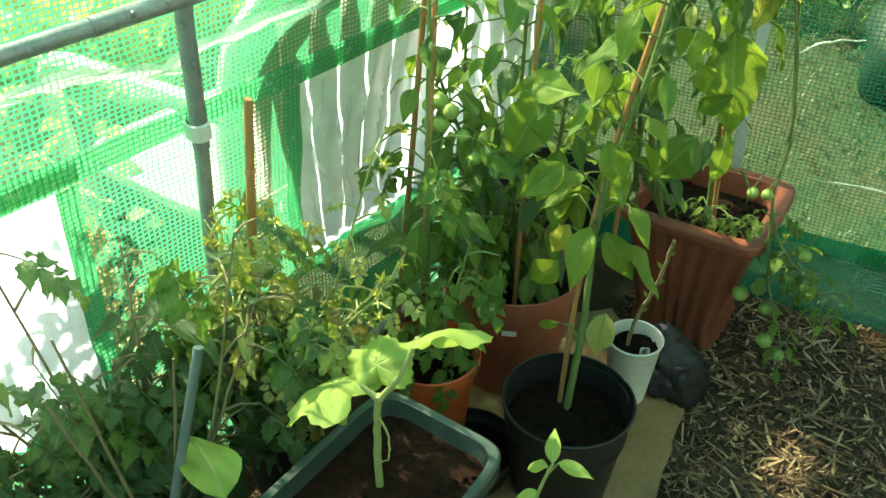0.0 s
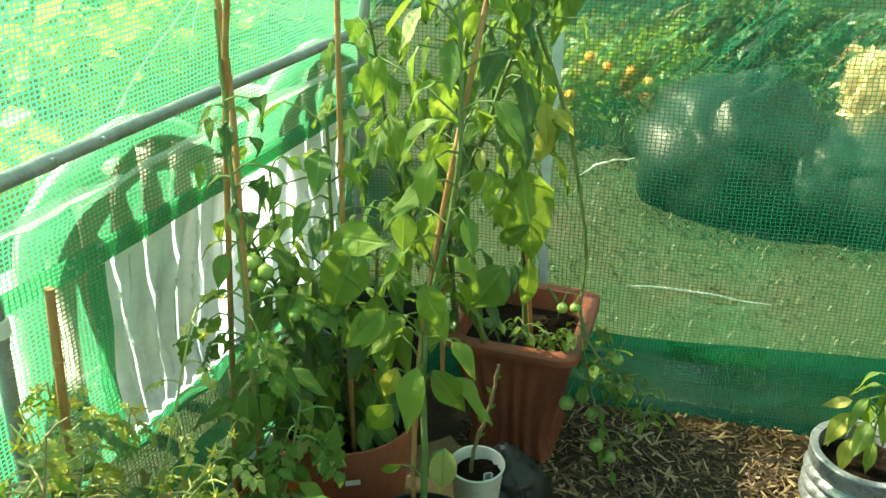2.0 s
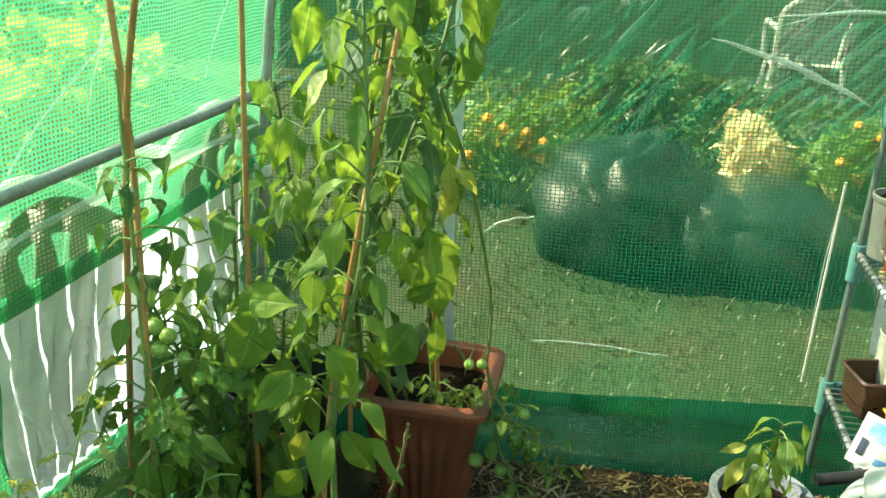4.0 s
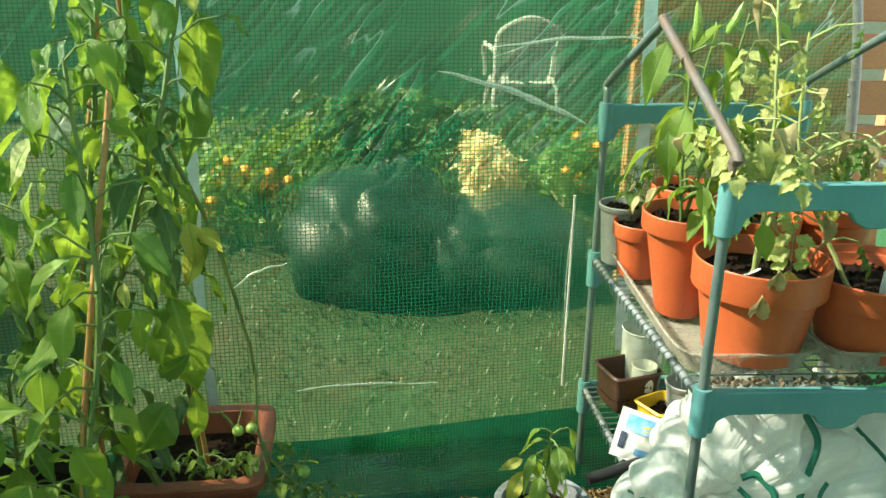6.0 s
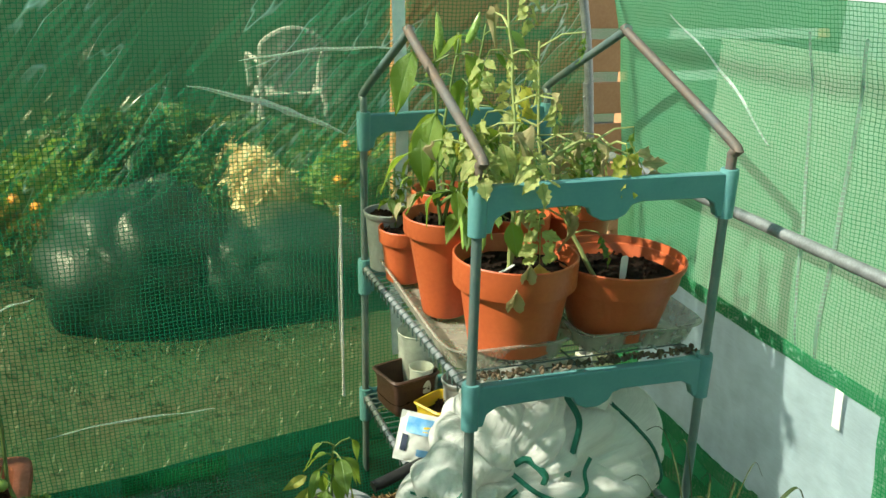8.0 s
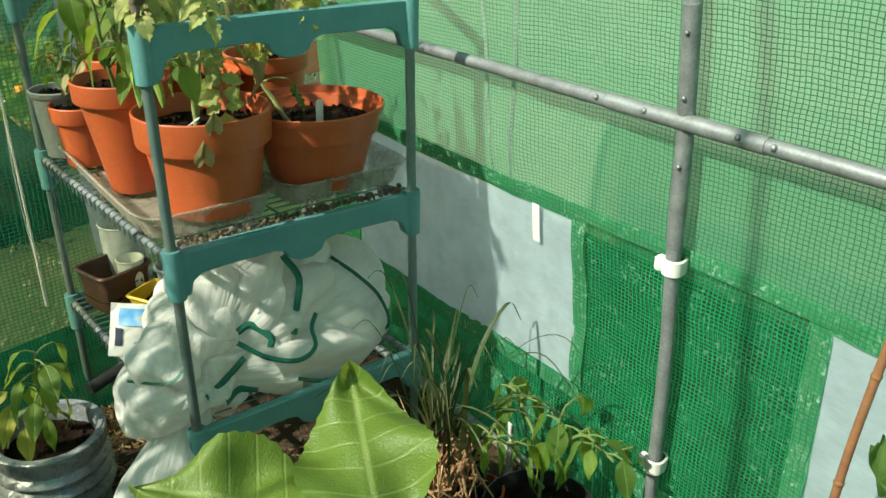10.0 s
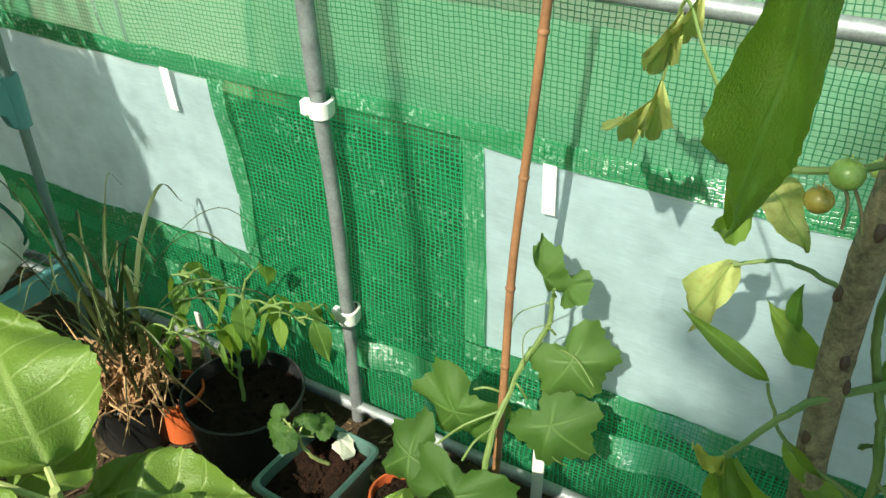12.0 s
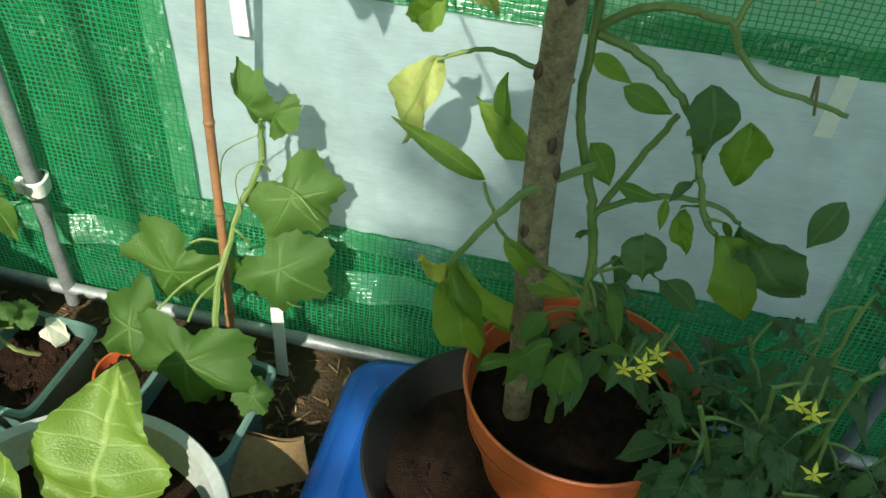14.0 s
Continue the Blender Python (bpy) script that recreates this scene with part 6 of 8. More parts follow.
tall = thing("tomato_plant", (-0.492, 3.305, 0.25), "tall tomato plant on canes with crinkled leaves and hanging trusses", "tomato plant", "tomato plants")
bm = bmesh.new()
for k, (pts, count, lo) in enumerate((([(-0.6, 3.2, 0.25), (-0.58, 3.1, 0.7), (-0.52, 3.08, 1.05), (-0.5, 3.08, 1.35)], 52, 0.2), ([(-0.47, 3.26, 0.25), (-0.478, 3.2, 0.7), (-0.5, 3.18, 1.05), (-0.48, 3.17, 1.35)], 44, 0.3), ([(-0.55, 3.25, 0.25), (-0.66, 3.1, 0.6), (-0.7, 3.05, 0.95)], 38, 0.25), ([(-0.53, 3.2, 0.25), (-0.55, 3.06, 0.6), (-0.46, 2.98, 0.85), (-0.4, 3.0, 1.05), (-0.36, 3.06, 1.3)], 30, 0.35))):
    path = stem(bm, pts, 0.0065, 0.003, 8, seed=k)
    grow(tall, bm, path, count, (("crinkled", "pepper", 4), ("crinkled", "tomato", 5), ("oval", "tomato", 2), ("curled", "pepper", 1.5), ("oval", "pale", 0.4)), (0.04, 0.088), (0.015, 0.085), 150 + k, lo, 1.0, lift=0.4, droop=1.0, keep=inside)
    # Inner leaves are coloured dark to deepen the gaps with painted shade.
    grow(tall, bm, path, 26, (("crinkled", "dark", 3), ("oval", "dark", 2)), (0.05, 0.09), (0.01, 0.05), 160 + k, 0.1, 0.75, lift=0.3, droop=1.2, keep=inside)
for start, tip, kind, material, width in (((-0.42, 3.0, 0.75), (-0.375, 2.98, 0.58), "crinkled", "pepper", 1.05), ((-0.45, 3.0, 0.62), (-0.4, 2.98, 0.66), "oval", "tomato", 1.0), ((-0.4, 3.0, 0.6), (-0.39, 2.985, 0.475), "lance", "pepper", 1.0), ((-0.44, 2.99, 0.58), (-0.5, 2.96, 0.47), "crinkled", "tomato", 1.2),
                                          ((-0.44, 3.2, 0.80), (-0.42, 3.17, 0.73), "oval", "yellow", 1.2), ((-0.42, 3.2, 0.79), (-0.38, 3.19, 0.75), "oval", "yellow", 1.1), ((-0.43, 3.2, 0.76), (-0.44, 3.17, 0.69), "oval", "yellow", 1.2), ((-0.36, 3.05, 1.15), (-0.35, 3.03, 1.0), "crinkled", "pepper", 0.8), ((-0.37, 3.05, 1.05), (-0.38, 3.02, 0.93), "crinkled", "tomato", 0.8)):
    put_leaf(tall, kind, material, start, tip, (0.4, -0.8, 0.3), width, 3)
vine = stem(bm, [(-0.47, 3.2, 0.95), (-0.41, 3.24, 0.76), (-0.36, 3.25, 0.52), (-0.352, 3.22, 0.38), (-0.30, 3.21, 0.29), (-0.24, 3.21, 0.25), (-0.2, 3.21, 0.16)], 0.0042, 0.002, 8)
grow(tall, bm, vine, 30, (("oval", "pepper", 4), ("tomato", "tomato", 3)), (0.03, 0.06), (0.01, 0.045), 171, 0.52, 1.0, keep=inside)
side_vine = stem(bm, [(-0.352, 3.22, 0.38), (-0.32, 3.2, 0.24), (-0.27, 3.18, 0.14), (-0.25, 3.18, 0.07)], 0.003, 0.0015)
grow(tall, bm, side_vine, 16, (("oval", "pepper", 4), ("oval", "tomato", 3)), (0.025, 0.05), (0.01, 0.03), 172, 0.2)
for p, rad in (((-0.385, 3.2, 0.40), 0.011), ((-0.36, 3.2, 0.405), 0.011), ((-0.36, 3.19, 0.19), 0.016), ((-0.33, 3.19, 0.215), 0.014), ((-0.31, 3.2, 0.17), 0.013), ((-0.29, 3.17, 0.12), 0.015), ((-0.26, 3.17, 0.1), 0.013), ((-0.27, 3.2, 0.31), 0.012)):
    fruit(tall, p, rad)
    sweep(bm, [Vector(p) + Vector((0, 0, rad)), Vector(p) + Vector((0.01, 0.01, rad + 0.035))], 0.0012, 5)
for k in range(10):
    p = Vector((-0.5 + 0.12 * r.uniform(-1, 1), 3.1 + 0.05 * r.uniform(-1, 1), 0.8 + 0.2 * r.random()))
    blossom(tall, p, (0.2, -0.9, -0.2), 0.012)
part("stem", bm, M["stem"], tall, base=tall.location)
small = thing("basil_plant", (-0.44, 3.24, 0.25), "small leafy herb growing in the trough", "herb")
bm = bmesh.new()
for k in range(4):
    path = stem(bm, [(-0.45, 3.25, 0.245), (-0.44 + 0.03 * (k - 1.5), 3.22, 0.31), (-0.44 + 0.05 * (k - 1.5), 3.2, 0.34 + 0.015 * (k % 2))], 0.002, 0.0012)
    grow(small, bm, path, 11, (("oval", "pepper", 3), ("oval", "tomato", 2)), (0.018, 0.036), (0.006, 0.025), 190 + k, 0.2)
part("stem", bm, M["stem"], small, base=small.location)

# ---- rack ----
FL, FR, BL, BR = (0.38, 2.988), (0.814, 2.986), (0.344, 3.605), (0.79, 3.65)
TIERS = (0.247, 0.573, 0.905)
rack = thing("shelf_rack", (0.62, 3.33, 0.0), "three-tier teal plastic and steel tube shelf rack with arched top ends", "shelf rack")
for (x, y), name in ((FL, "post"), (FR, "post"), (BL, "post"), (BR, "post")):
    for lo, hi in ((0.0, TIERS[0]), (TIERS[0], TIERS[1]), (TIERS[1], TIERS[2])):
        part("post", sweep(bmesh.new(), [(x, y, lo + 0.002), (x, y, hi)], 0.0082, 12), M["tube_teal"], rack, base=rack.location)
for front, back, material in ((FL, BL, "tube_teal"), (FR, BR, "rust")):
    mid = ((front[0] + back[0]) / 2, (front[1] + back[1]) / 2 + 0.02)
    pts = [(*front, TIERS[2]), (*front, 0.955), (front[0], front[1] + 0.012, 0.978), (mid[0], mid[1] - 0.02, 1.112), (mid[0], mid[1], 1.122), (mid[0], mid[1] + 0.02, 1.112), (back[0], back[1] - 0.012, 0.978), (*back, 0.955), (*back, TIERS[2])]
    half = smooth_path(pts, 5)
    k = len(half) // 2
    part("arch", sweep(bmesh.new(), half[:k + 1], 0.0083, 12), M["rust"], rack, "rusting steel arch tube", rack.location)
    part("arch", sweep(bmesh.new(), half[k:], 0.0083, 12), M["tube_teal"], rack, base=rack.location)


def connector(a, b, z):
    """A moulded end bar: a beam with sockets for the posts and a round lug under its middle."""
    a, b = Vector((*a, z)), Vector((*b, z))
    way = (b - a).normalized()
    out = way.cross(Vector((0, 0, 1)))
    bm = bmesh.new()
    length = (b - a).length
    lower = [(0.0, -0.052), (0.02, -0.052), (0.026, -0.03), (0.045, -0.019)]
    shape = lower + [(length / 2 - 0.055, -0.017), (length / 2 - 0.038, -0.022), (length / 2 - 0.03, -0.036), (length / 2 - 0.012, -0.045), (length / 2 + 0.012, -0.045), (length / 2 + 0.03, -0.036), (length / 2 + 0.038, -0.022), (length / 2 + 0.055, -0.017)]
    shape += [(length - s, t) for s, t in reversed(lower)]
    shape += [(length, 0.018), (length - 0.02, 0.021), (length / 2, 0.023), (0.02, 0.021), (0.0, 0.018)]
    for sign in (-1, 1):
        vs = [bm.verts.new(a + way * s + Vector((0, 0, t)) + out * 0.009 * sign) for s, t in shape]
        bm.faces.new(vs if sign < 0 else vs[::-1])
    bm.verts.ensure_lookup_table()
    count = len(shape)
    for k in range(count):
        j = (k + 1) % count
        bm.faces.new((bm.verts[k], bm.verts[count + k], bm.verts[count + j], bm.verts[j]))
    bmesh.ops.recalc_face_normals(bm, faces=bm.faces)
    bmesh.ops.bevel(bm, geom=[e for e in bm.edges], offset=0.002, segments=1, affect="EDGES")
    bar = part("end_bar", bm, M["teal"], rack, "faded teal plastic end bar", rack.location)
    for p in (a, b):
        sweep_bm = loft(bmesh.new(), [circle(p.x, p.y, z + h, rr, 20) for h, rr in ((-0.056, 0.0088), (-0.056, 0.0145), (0.02, 0.0155), (0.026, 0.0145), (0.026, 0.0088))])
        ob = part("socket", sweep_bm, M["teal"], bar, base=rack.location)
        ob.matrix_parent_inverse = Matrix.Identity(4)
    m = Matrix.Translation(a + way * 0.03 + out * -0.0095) @ Matrix((way, Vector((0, 0, 1)), -out)).transposed().to_4x4()
    hole = bmesh.new()
    bmesh.ops.create_cone(hole, cap_ends=True, segments=16, radius1=0.0065, radius2=0.0065, depth=0.002, matrix=m)
    ob = part("hole", hole, M["black"], bar)
    return bar


for z in TIERS:
    connector(FL, FR, z)
    connector(BL, BR, z)


def shelf(z):
    """Two side tubes along the rack and a mat of welded wires across them."""
    for front, back in ((FL, BL), (FR, BR)):
        part("side_tube", sweep(bmesh.new(), [(front[0], front[1] + 0.01, z), (back[0], back[1] - 0.01, z)], 0.0072, 10), M["steel"], rack, base=rack.location)
    bm = bmesh.new()
    for k in range(27):
        t = (k + 0.6) / 27.3
        a = (FL[0] + (BL[0] - FL[0]) * t, FL[1] + (BL[1] - FL[1]) * t)
        b = (FR[0] + (BR[0] - FR[0]) * t, FR[1] + (BR[1] - FR[1]) * t)
        hook = [(a[0] - 0.008, a[1], z - 0.012), (a[0] - 0.009, a[1], z + 0.004), (a[0] + 0.004, a[1], z + 0.0095)]
        bm = bmesh.new()
        sweep(bm, hook + [(b[0] - 0.004, b[1], z + 0.0095), (b[0] + 0.009, b[1], z + 0.004), (b[0] + 0.008, b[1], z - 0.012)], 0.0016, 5)
        part("wire", bm, M["tube_teal"], rack, base=rack.location)
    for k in range(5):
        x = 0.09 + k * 0.19
        bm = bmesh.new()
        sweep(bm, [(FL[0] + (FR[0] - FL[0]) * x, FL[1] + 0.02, z + 0.0125), (BL[0] + (BR[0] - BL[0]) * x, BL[1] - 0.02, z + 0.0125)], 0.0016, 5)
        part("wire", bm, M["tube_teal"], rack, base=rack.location)


shelf(TIERS[0] + 0.006)
shelf(TIERS[1] + 0.006)
SHELF = TIERS[1] + 0.021
LOW = TIERS[0] + 0.021


def tray(x0, x1, y0, y1, label):
    cx, cy, hx, hy, z = (x0 + x1) / 2, (y0 + y1) / 2, (x1 - x0) / 2, (y1 - y0) / 2, SHELF
    root = thing("gravel_tray", (cx, cy, z), label, "tray", "trays")
    ring = lambda h, s, f=0.0: rounded(cx, cy, z + h, hx + s, hy + s, 9.0, 0.0, 140, 44, f)
    rings = [ring(0.0, -0.02), ring(0.001, -0.016, 0.012), ring(0.036, -0.006, 0.012), ring(0.038, 0.0), ring(0.043, 0.003), ring(0.045, 0.0), ring(0.043, -0.005), ring(0.035, -0.009, 0.01), ring(0.003, -0.018, 0.01)]
    part("body", loft(bmesh.new(), rings, cap_first=True, cap_last=True), M["tray"], root, base=root.location)
    return root


on_rack = set(bpy.data.objects)
tray(0.376, 0.612, 3.045, 3.57, "cloudy plastic gravel tray on the rack")
tray(0.619, 0.868, 3.045, 3.45, "cloudy plastic gravel tray on the rack")
r = random.Random(31)
bm = bmesh.new()
for _ in range(160):
    s = r.uniform(0.003, 0.008)
    m = Matrix.Translation((r.uniform(0.42, 0.85), r.uniform(3.028, 3.05), SHELF + s * 0.4 - 0.004)) @ Euler((r.uniform(0, 3), r.uniform(0, 3), 0)).to_matrix().to_4x4() @ Matrix.Diagonal((s, s * 0.7, s * 0.5, 1))
    bmesh.ops.create_icosphere(bm, subdivisions=1, radius=1, matrix=m)
tagged(part("dry_litter", bm, M["litter"], smooth=False), "dead leaf and gravel litter on the shelf wires", "litter", kind="stuff")

UP = SHELF + 0.012
pot("plant_pot", "terracotta plastic pot holding a fading tomato plant", 0.519, 3.125, UP, 0.107, 0.077, 0.168, "terracotta", 0.052, 0.005, 0.03, seed=31, group="pots on the rack")
pot("plant_pot", "wide low terracotta plastic bowl with a white label", 0.722, 3.135, UP, 0.122, 0.078, 0.142, "terracotta", 0.012, 0.006, 0.035, seed=32, group="pots on the rack")
pot("plant_pot", "tall pale terracotta plastic pot with a chilli plant", 0.447, 3.285, UP, 0.08, 0.042, 0.195, "terracotta", 0.035, 0.004, 0.02, seed=33, group="pots on the rack")
pot("plant_pot", "small clay-coloured pot of dried seedlings", 0.42, 3.47, UP, 0.056, 0.04, 0.115, "terracotta", 0.03, 0.004, 0.012, seed=34, group="pots on the rack")
pot("plant_pot", "small grey plastic pot beside the clay pots", 0.40, 3.545, UP, 0.05, 0.037, 0.13, "grey", 0.012, 0.003, 0.015, seed=35, group="pots on the rack")
pot("plant_pot", "terracotta plastic pot of pepper leaves", 0.49, 3.44, UP, 0.065, 0.047, 0.2, "terracotta", 0.03, 0.004, 0.02, seed=36, group="pots on the rack")
pot("plant_pot", "terracotta plastic pot behind the fading tomato", 0.60, 3.33, UP, 0.07, 0.05, 0.175, "terracotta", 0.03, 0.004, 0.02, seed=37, group="pots on the rack")
pot("plant_pot", "terracotta plastic pot behind the wide bowl", 0.745, 3.36, UP, 0.08, 0.056, 0.19, "terracotta", 0.03, 0.004, 0.025, seed=38, group="pots on the rack")
plant_label(0.705, 3.085, UP + 0.105, 0.055, 0.014, 0.1, 0.05)
plant_label(0.455, 3.085, UP + 0.14, 0.05, 0.008, 1.2, 1.0)
plant_label(0.475, 3.40, UP + 0.185, 0.06, 0.007, 0.4, -0.3)

weak = thing("tomato_plant", (0.507, 3.125, UP + 0.13), "fading tomato plant with yellowing drooping leaves", "tomato plant", "tomato plants")
bm = bmesh.new()
for k, (pts, count) in enumerate((([(0.505, 3.12, UP + 0.13), (0.5, 3.1, 0.85), (0.49, 3.09, 1.0), (0.47, 3.1, 1.22)], 17), ([(0.505, 3.12, UP + 0.14), (0.53, 3.1, 0.9), (0.6, 3.08, 0.97), (0.68, 3.06, 0.95)], 13), ([(0.5, 3.12, 0.85), (0.44, 3.1, 0.98), (0.4, 3.09, 0.96)], 12), ([(0.68, 3.12, 0.7), (0.63, 3.15, 0.8), (0.57, 3.16, 0.93), (0.56, 3.17, 1.12)], 14))):
    path = stem(bm, pts, 0.0045, 0.002, seed=k)
    grow(weak, bm, path, count, (("tomato", "pale", 4), ("tomato", "tomato", 2.5), ("tomato", "yellow", 1), ("curled", "dry", 1.8), ("oval", "pepper", 1)), (0.04, 0.08), (0.02, 0.08), 210 + k, 0.3, 1.0, droop=1.3)
for start, tip, kind, material in (((0.51, 3.02, 0.87), (0.515, 3.01, 0.77), "tomato", "pale"), ((0.49, 3.0, 0.80), (0.485, 3.0, 0.74), "curled", "dry"), ((0.47, 3.0, 0.76), (0.465, 3.0, 0.69), "curled", "dry"), ((0.66, 3.03, 0.98), (0.70, 3.0, 0.9), "tomato", "dry"), ((0.41, 3.0, 0.99), (0.415, 2.99, 0.92), "tomato", "pale"), ((0.435, 3.0, 0.99), (0.45, 2.99, 0.93), "oval", "pale"), ((0.455, 3.0, 0.87), (0.465, 2.99, 0.81), "oval", "pepper")):
    put_leaf(weak, kind, material, start, tip, (-0.3, -0.9, 0.2), 1.0, 2)
part("stem", bm, M["stem_pale"], weak, base=weak.location)
fruit(weak, (0.50, 3.05, 0.945), 0.011), fruit(weak, (0.525, 3.06, 0.93), 0.008)

chilli = thing("chilli_plant", (0.435, 3.285, UP + 0.17), "chilli plant with large leaves and upright green fruit", "chilli plant")
bm = bmesh.new()
for k, (pts, count) in enumerate((([(0.435, 3.285, UP + 0.17), (0.42, 3.27, 0.9), (0.41, 3.26, 1.12)], 12), ([(0.44, 3.29, UP + 0.17), (0.47, 3.27, 0.95), (0.5, 3.26, 1.14)], 11), ([(0.49, 3.44, UP + 0.18), (0.48, 3.42, 0.92), (0.5, 3.4, 1.1)], 12), ([(0.43, 3.28, 0.82), (0.44, 3.2, 0.86), (0.45, 3.14, 0.83)], 9))):
    path = stem(bm, pts, 0.004, 0.002, seed=k)
    grow(chilli, bm, path, count, (("oval", "pepper", 5), ("lance", "pepper", 3), ("oval", "tomato", 2)), (0.05, 0.1), (0.02, 0.06), 230 + k, 0.2, 1.0, droop=0.8)
for start, tip in (((0.395, 3.2, 1.0), (0.352, 3.18, 0.88)), ((0.37, 3.2, 0.96), (0.365, 3.18, 0.87)), ((0.36, 3.22, 1.1), (0.315, 3.2, 1.0)), ((0.44, 3.2, 0.83), (0.40, 3.15, 0.8))):
    put_leaf(chilli, "oval", "pepper", start, tip, (-0.5, -0.8, 0.4), 0.85, 1)
for p, q in (((0.41, 3.24, 1.1), (0.405, 3.24, 1.16)), ((0.46, 3.24, 1.11), (0.48, 3.24, 1.16)), ((0.43, 3.15, 0.84), (0.425, 3.13, 0.785)), ((0.455, 3.14, 0.83), (0.46, 3.13, 0.78)), ((0.435, 3.18, 0.97), (0.437, 3.18, 0.925))):
    p, q = Vector(p), Vector(q)
    part("chilli", sweep(bmesh.new(), [p.lerp(q, t) + Vector((0.003 * math.sin(3 * t), 0, 0)) for t in (0, 0.15, 0.5, 0.8, 1)], [0.004, 0.0075, 0.007, 0.005, 0.001], 9), M["tomato_green"], chilli, "pale green chilli pepper", chilli.location)
part("stem", bm, M["stem"], chilli, base=chilli.location)
for name, label, x, y, z, count, material, spread, seed in (("seedlings", "thin green seedlings in the small pots", 0.405, 3.5, UP + 0.11, 16, "tomato", 0.035, 251), ("seedlings", "leafy shoots behind the wide bowl", 0.73, 3.34, UP + 0.17, 14, "tomato", 0.06, 252), ("seedlings", "withered seedlings beside the chilli", 0.425, 3.455, UP + 0.1, 12, "dry", 0.03, 253)):
    root = thing(name, (x, y, z), label, "seedlings")
    bm = bmesh.new()
    rr = random.Random(seed)
    for k in range(4):
        tip = (x + rr.uniform(-spread, spread), y + rr.uniform(-spread, spread), z + rr.uniform(0.07, 0.16))
        path = stem(bm, [(x, y, z - 0.004), (x + (tip[0] - x) * 0.4, y, z + 0.05), tip], 0.002, 0.001, seed=k)
        grow(root, bm, path, count // 4 + 2, (("oval", material, 3), ("oval", "pepper", 1)), (0.018, 0.045), (0.008, 0.03), seed + k, 0.25)
    part("stem", bm, M["stem"], root, base=root.location)

# things on the lower shelf
square_pot("plant_pot", "empty square brown plastic pot", 0.44, 3.53, LOW, 0.062, 0.055, 0.095, "brown", 0.72, 8.0, 0.3, 0.008, 0.004, 0.06, "soil", seed=41)
pot("plastic_cup", "white plastic cup inside the brown pot", 0.472, 3.515, LOW + 0.035, 0.028, 0.02, 0.07, "white", 0.004, 0.001, 0.045, category="cup", wall=0.001)
square_pot("plant_pot", "small square yellow plastic pot", 0.49, 3.43, LOW, 0.045, 0.042, 0.06, "yellow", 0.7, 8.0, 0.5, 0.008, 0.003, 0.03, "soil", seed=42)
pot("plant_pot", "small grey plastic pot leaning in the yellow pot", 0.548, 3.465, LOW + 0.01, 0.042, 0.03, 0.08, "grey", 0.01, 0.002, 0.05, seed=43)
pot("plastic_tub", "clear plastic tub behind the brown pot", 0.49, 3.6, LOW, 0.05, 0.04, 0.155, "clear", 0.006, 0.002, 0.14, category="tub", wall=0.001)
packet = thing("seed_packet", (0.39, 3.3, LOW), "crumpled white and blue plastic packet", "packet")
m = Matrix.Translation((0.395, 3.3, LOW + 0.002)) @ Euler((-0.35, 0.15, -0.45)).to_matrix().to_4x4()
bm = sheet(span(-0.045, 0.045, 0.006), span(0.0, 0.1, 0.006), lambda u, v: m @ Vector((u, -0.012 * math.cos(u * 34) * math.sin(v * 31) - 0.004 * noise.noise(Vector((u * 60, v * 60, 0))), v)))
part("front", bm, M["white"], packet, base=packet.location)
bm = sheet(span(-0.046, 0.046, 0.006), span(-0.001, 0.101, 0.006), lambda u, v: m @ Vector((u, 0.008 * math.cos(u * 34) * math.sin(v * 31), v)))
part("back", bm, M["white"], packet, base=packet.location)
for u0, u1, v0, v1, material in ((-0.03, 0.04, 0.06, 0.092, "print_blue"), (0.005, 0.035, 0.066, 0.078, "yellow"), (-0.035, -0.022, 0.02, 0.055, "print_dark"), (0.0, 0.03, 0.015, 0.03, "print_blue")):
    bm = sheet(span(u0, u1, 0.006), span(v0, v1, 0.006), lambda u, v: m @ Vector((u, -0.0135 * math.cos(u * 34) * math.sin(v * 31) - 0.004 * noise.noise(Vector((u * 60, v * 60, 0))) - 0.001, v)))
    part("print", bm, M[material], packet, base=packet.location)
tagged(part("pipe_offcut", sweep(bmesh.new(), [(0.3, 3.26, LOW - 0.012), (0.36, 3.275, LOW - 0.002), (0.46, 3.31, LOW + 0.01)], 0.0115, 14), M["black"]), "short offcut of black rubber pipe on the lower shelf", "pipe")

# folded fleece cover
fleece = thing("fleece_cover", (0.56, 3.15, LOW), "crumpled white fleece plant cover with green binding", "plant cover")
LUMPS = [((0.6, 3.19, 0.37), (0.17, 0.14, 0.13)), ((0.745, 3.15, 0.345), (0.105, 0.11, 0.115)), ((0.49, 3.15, 0.33), (0.1, 0.09, 0.11)), ((0.4, 3.1, 0.3), (0.085, 0.075, 0.1)), ((0.345, 3.02, 0.11), (0.1, 0.07, 0.14)), ((0.56, 3.17, 0.44), (0.12, 0.1, 0.075)), ((0.64, 3.09, 0.31), (0.15, 0.075, 0.07))]
cloth = blob((0.45, 3.12, 0.3), LUMPS, 0.035, 6.4, 150, 230, 0.004, ((0.62, 0.5, 0.02), (0.53, 0.36, 0.02), (0.78, 0.3, 0.014)))
hull = BVHTree.FromBMesh(cloth)
part("cloth", cloth, M["fleece"], fleece, base=fleece.location)


def on_fleece(x, z):
    """The front of the bundle under (x, z)."""
    met = hull.ray_cast(Vector((x, 2.7, z + 0.16)), Vector((0, 0.93, -0.37)))[0]
    return met + Vector((0, -0.004, 0.001)) if met else Vector((x, 3.15, z))


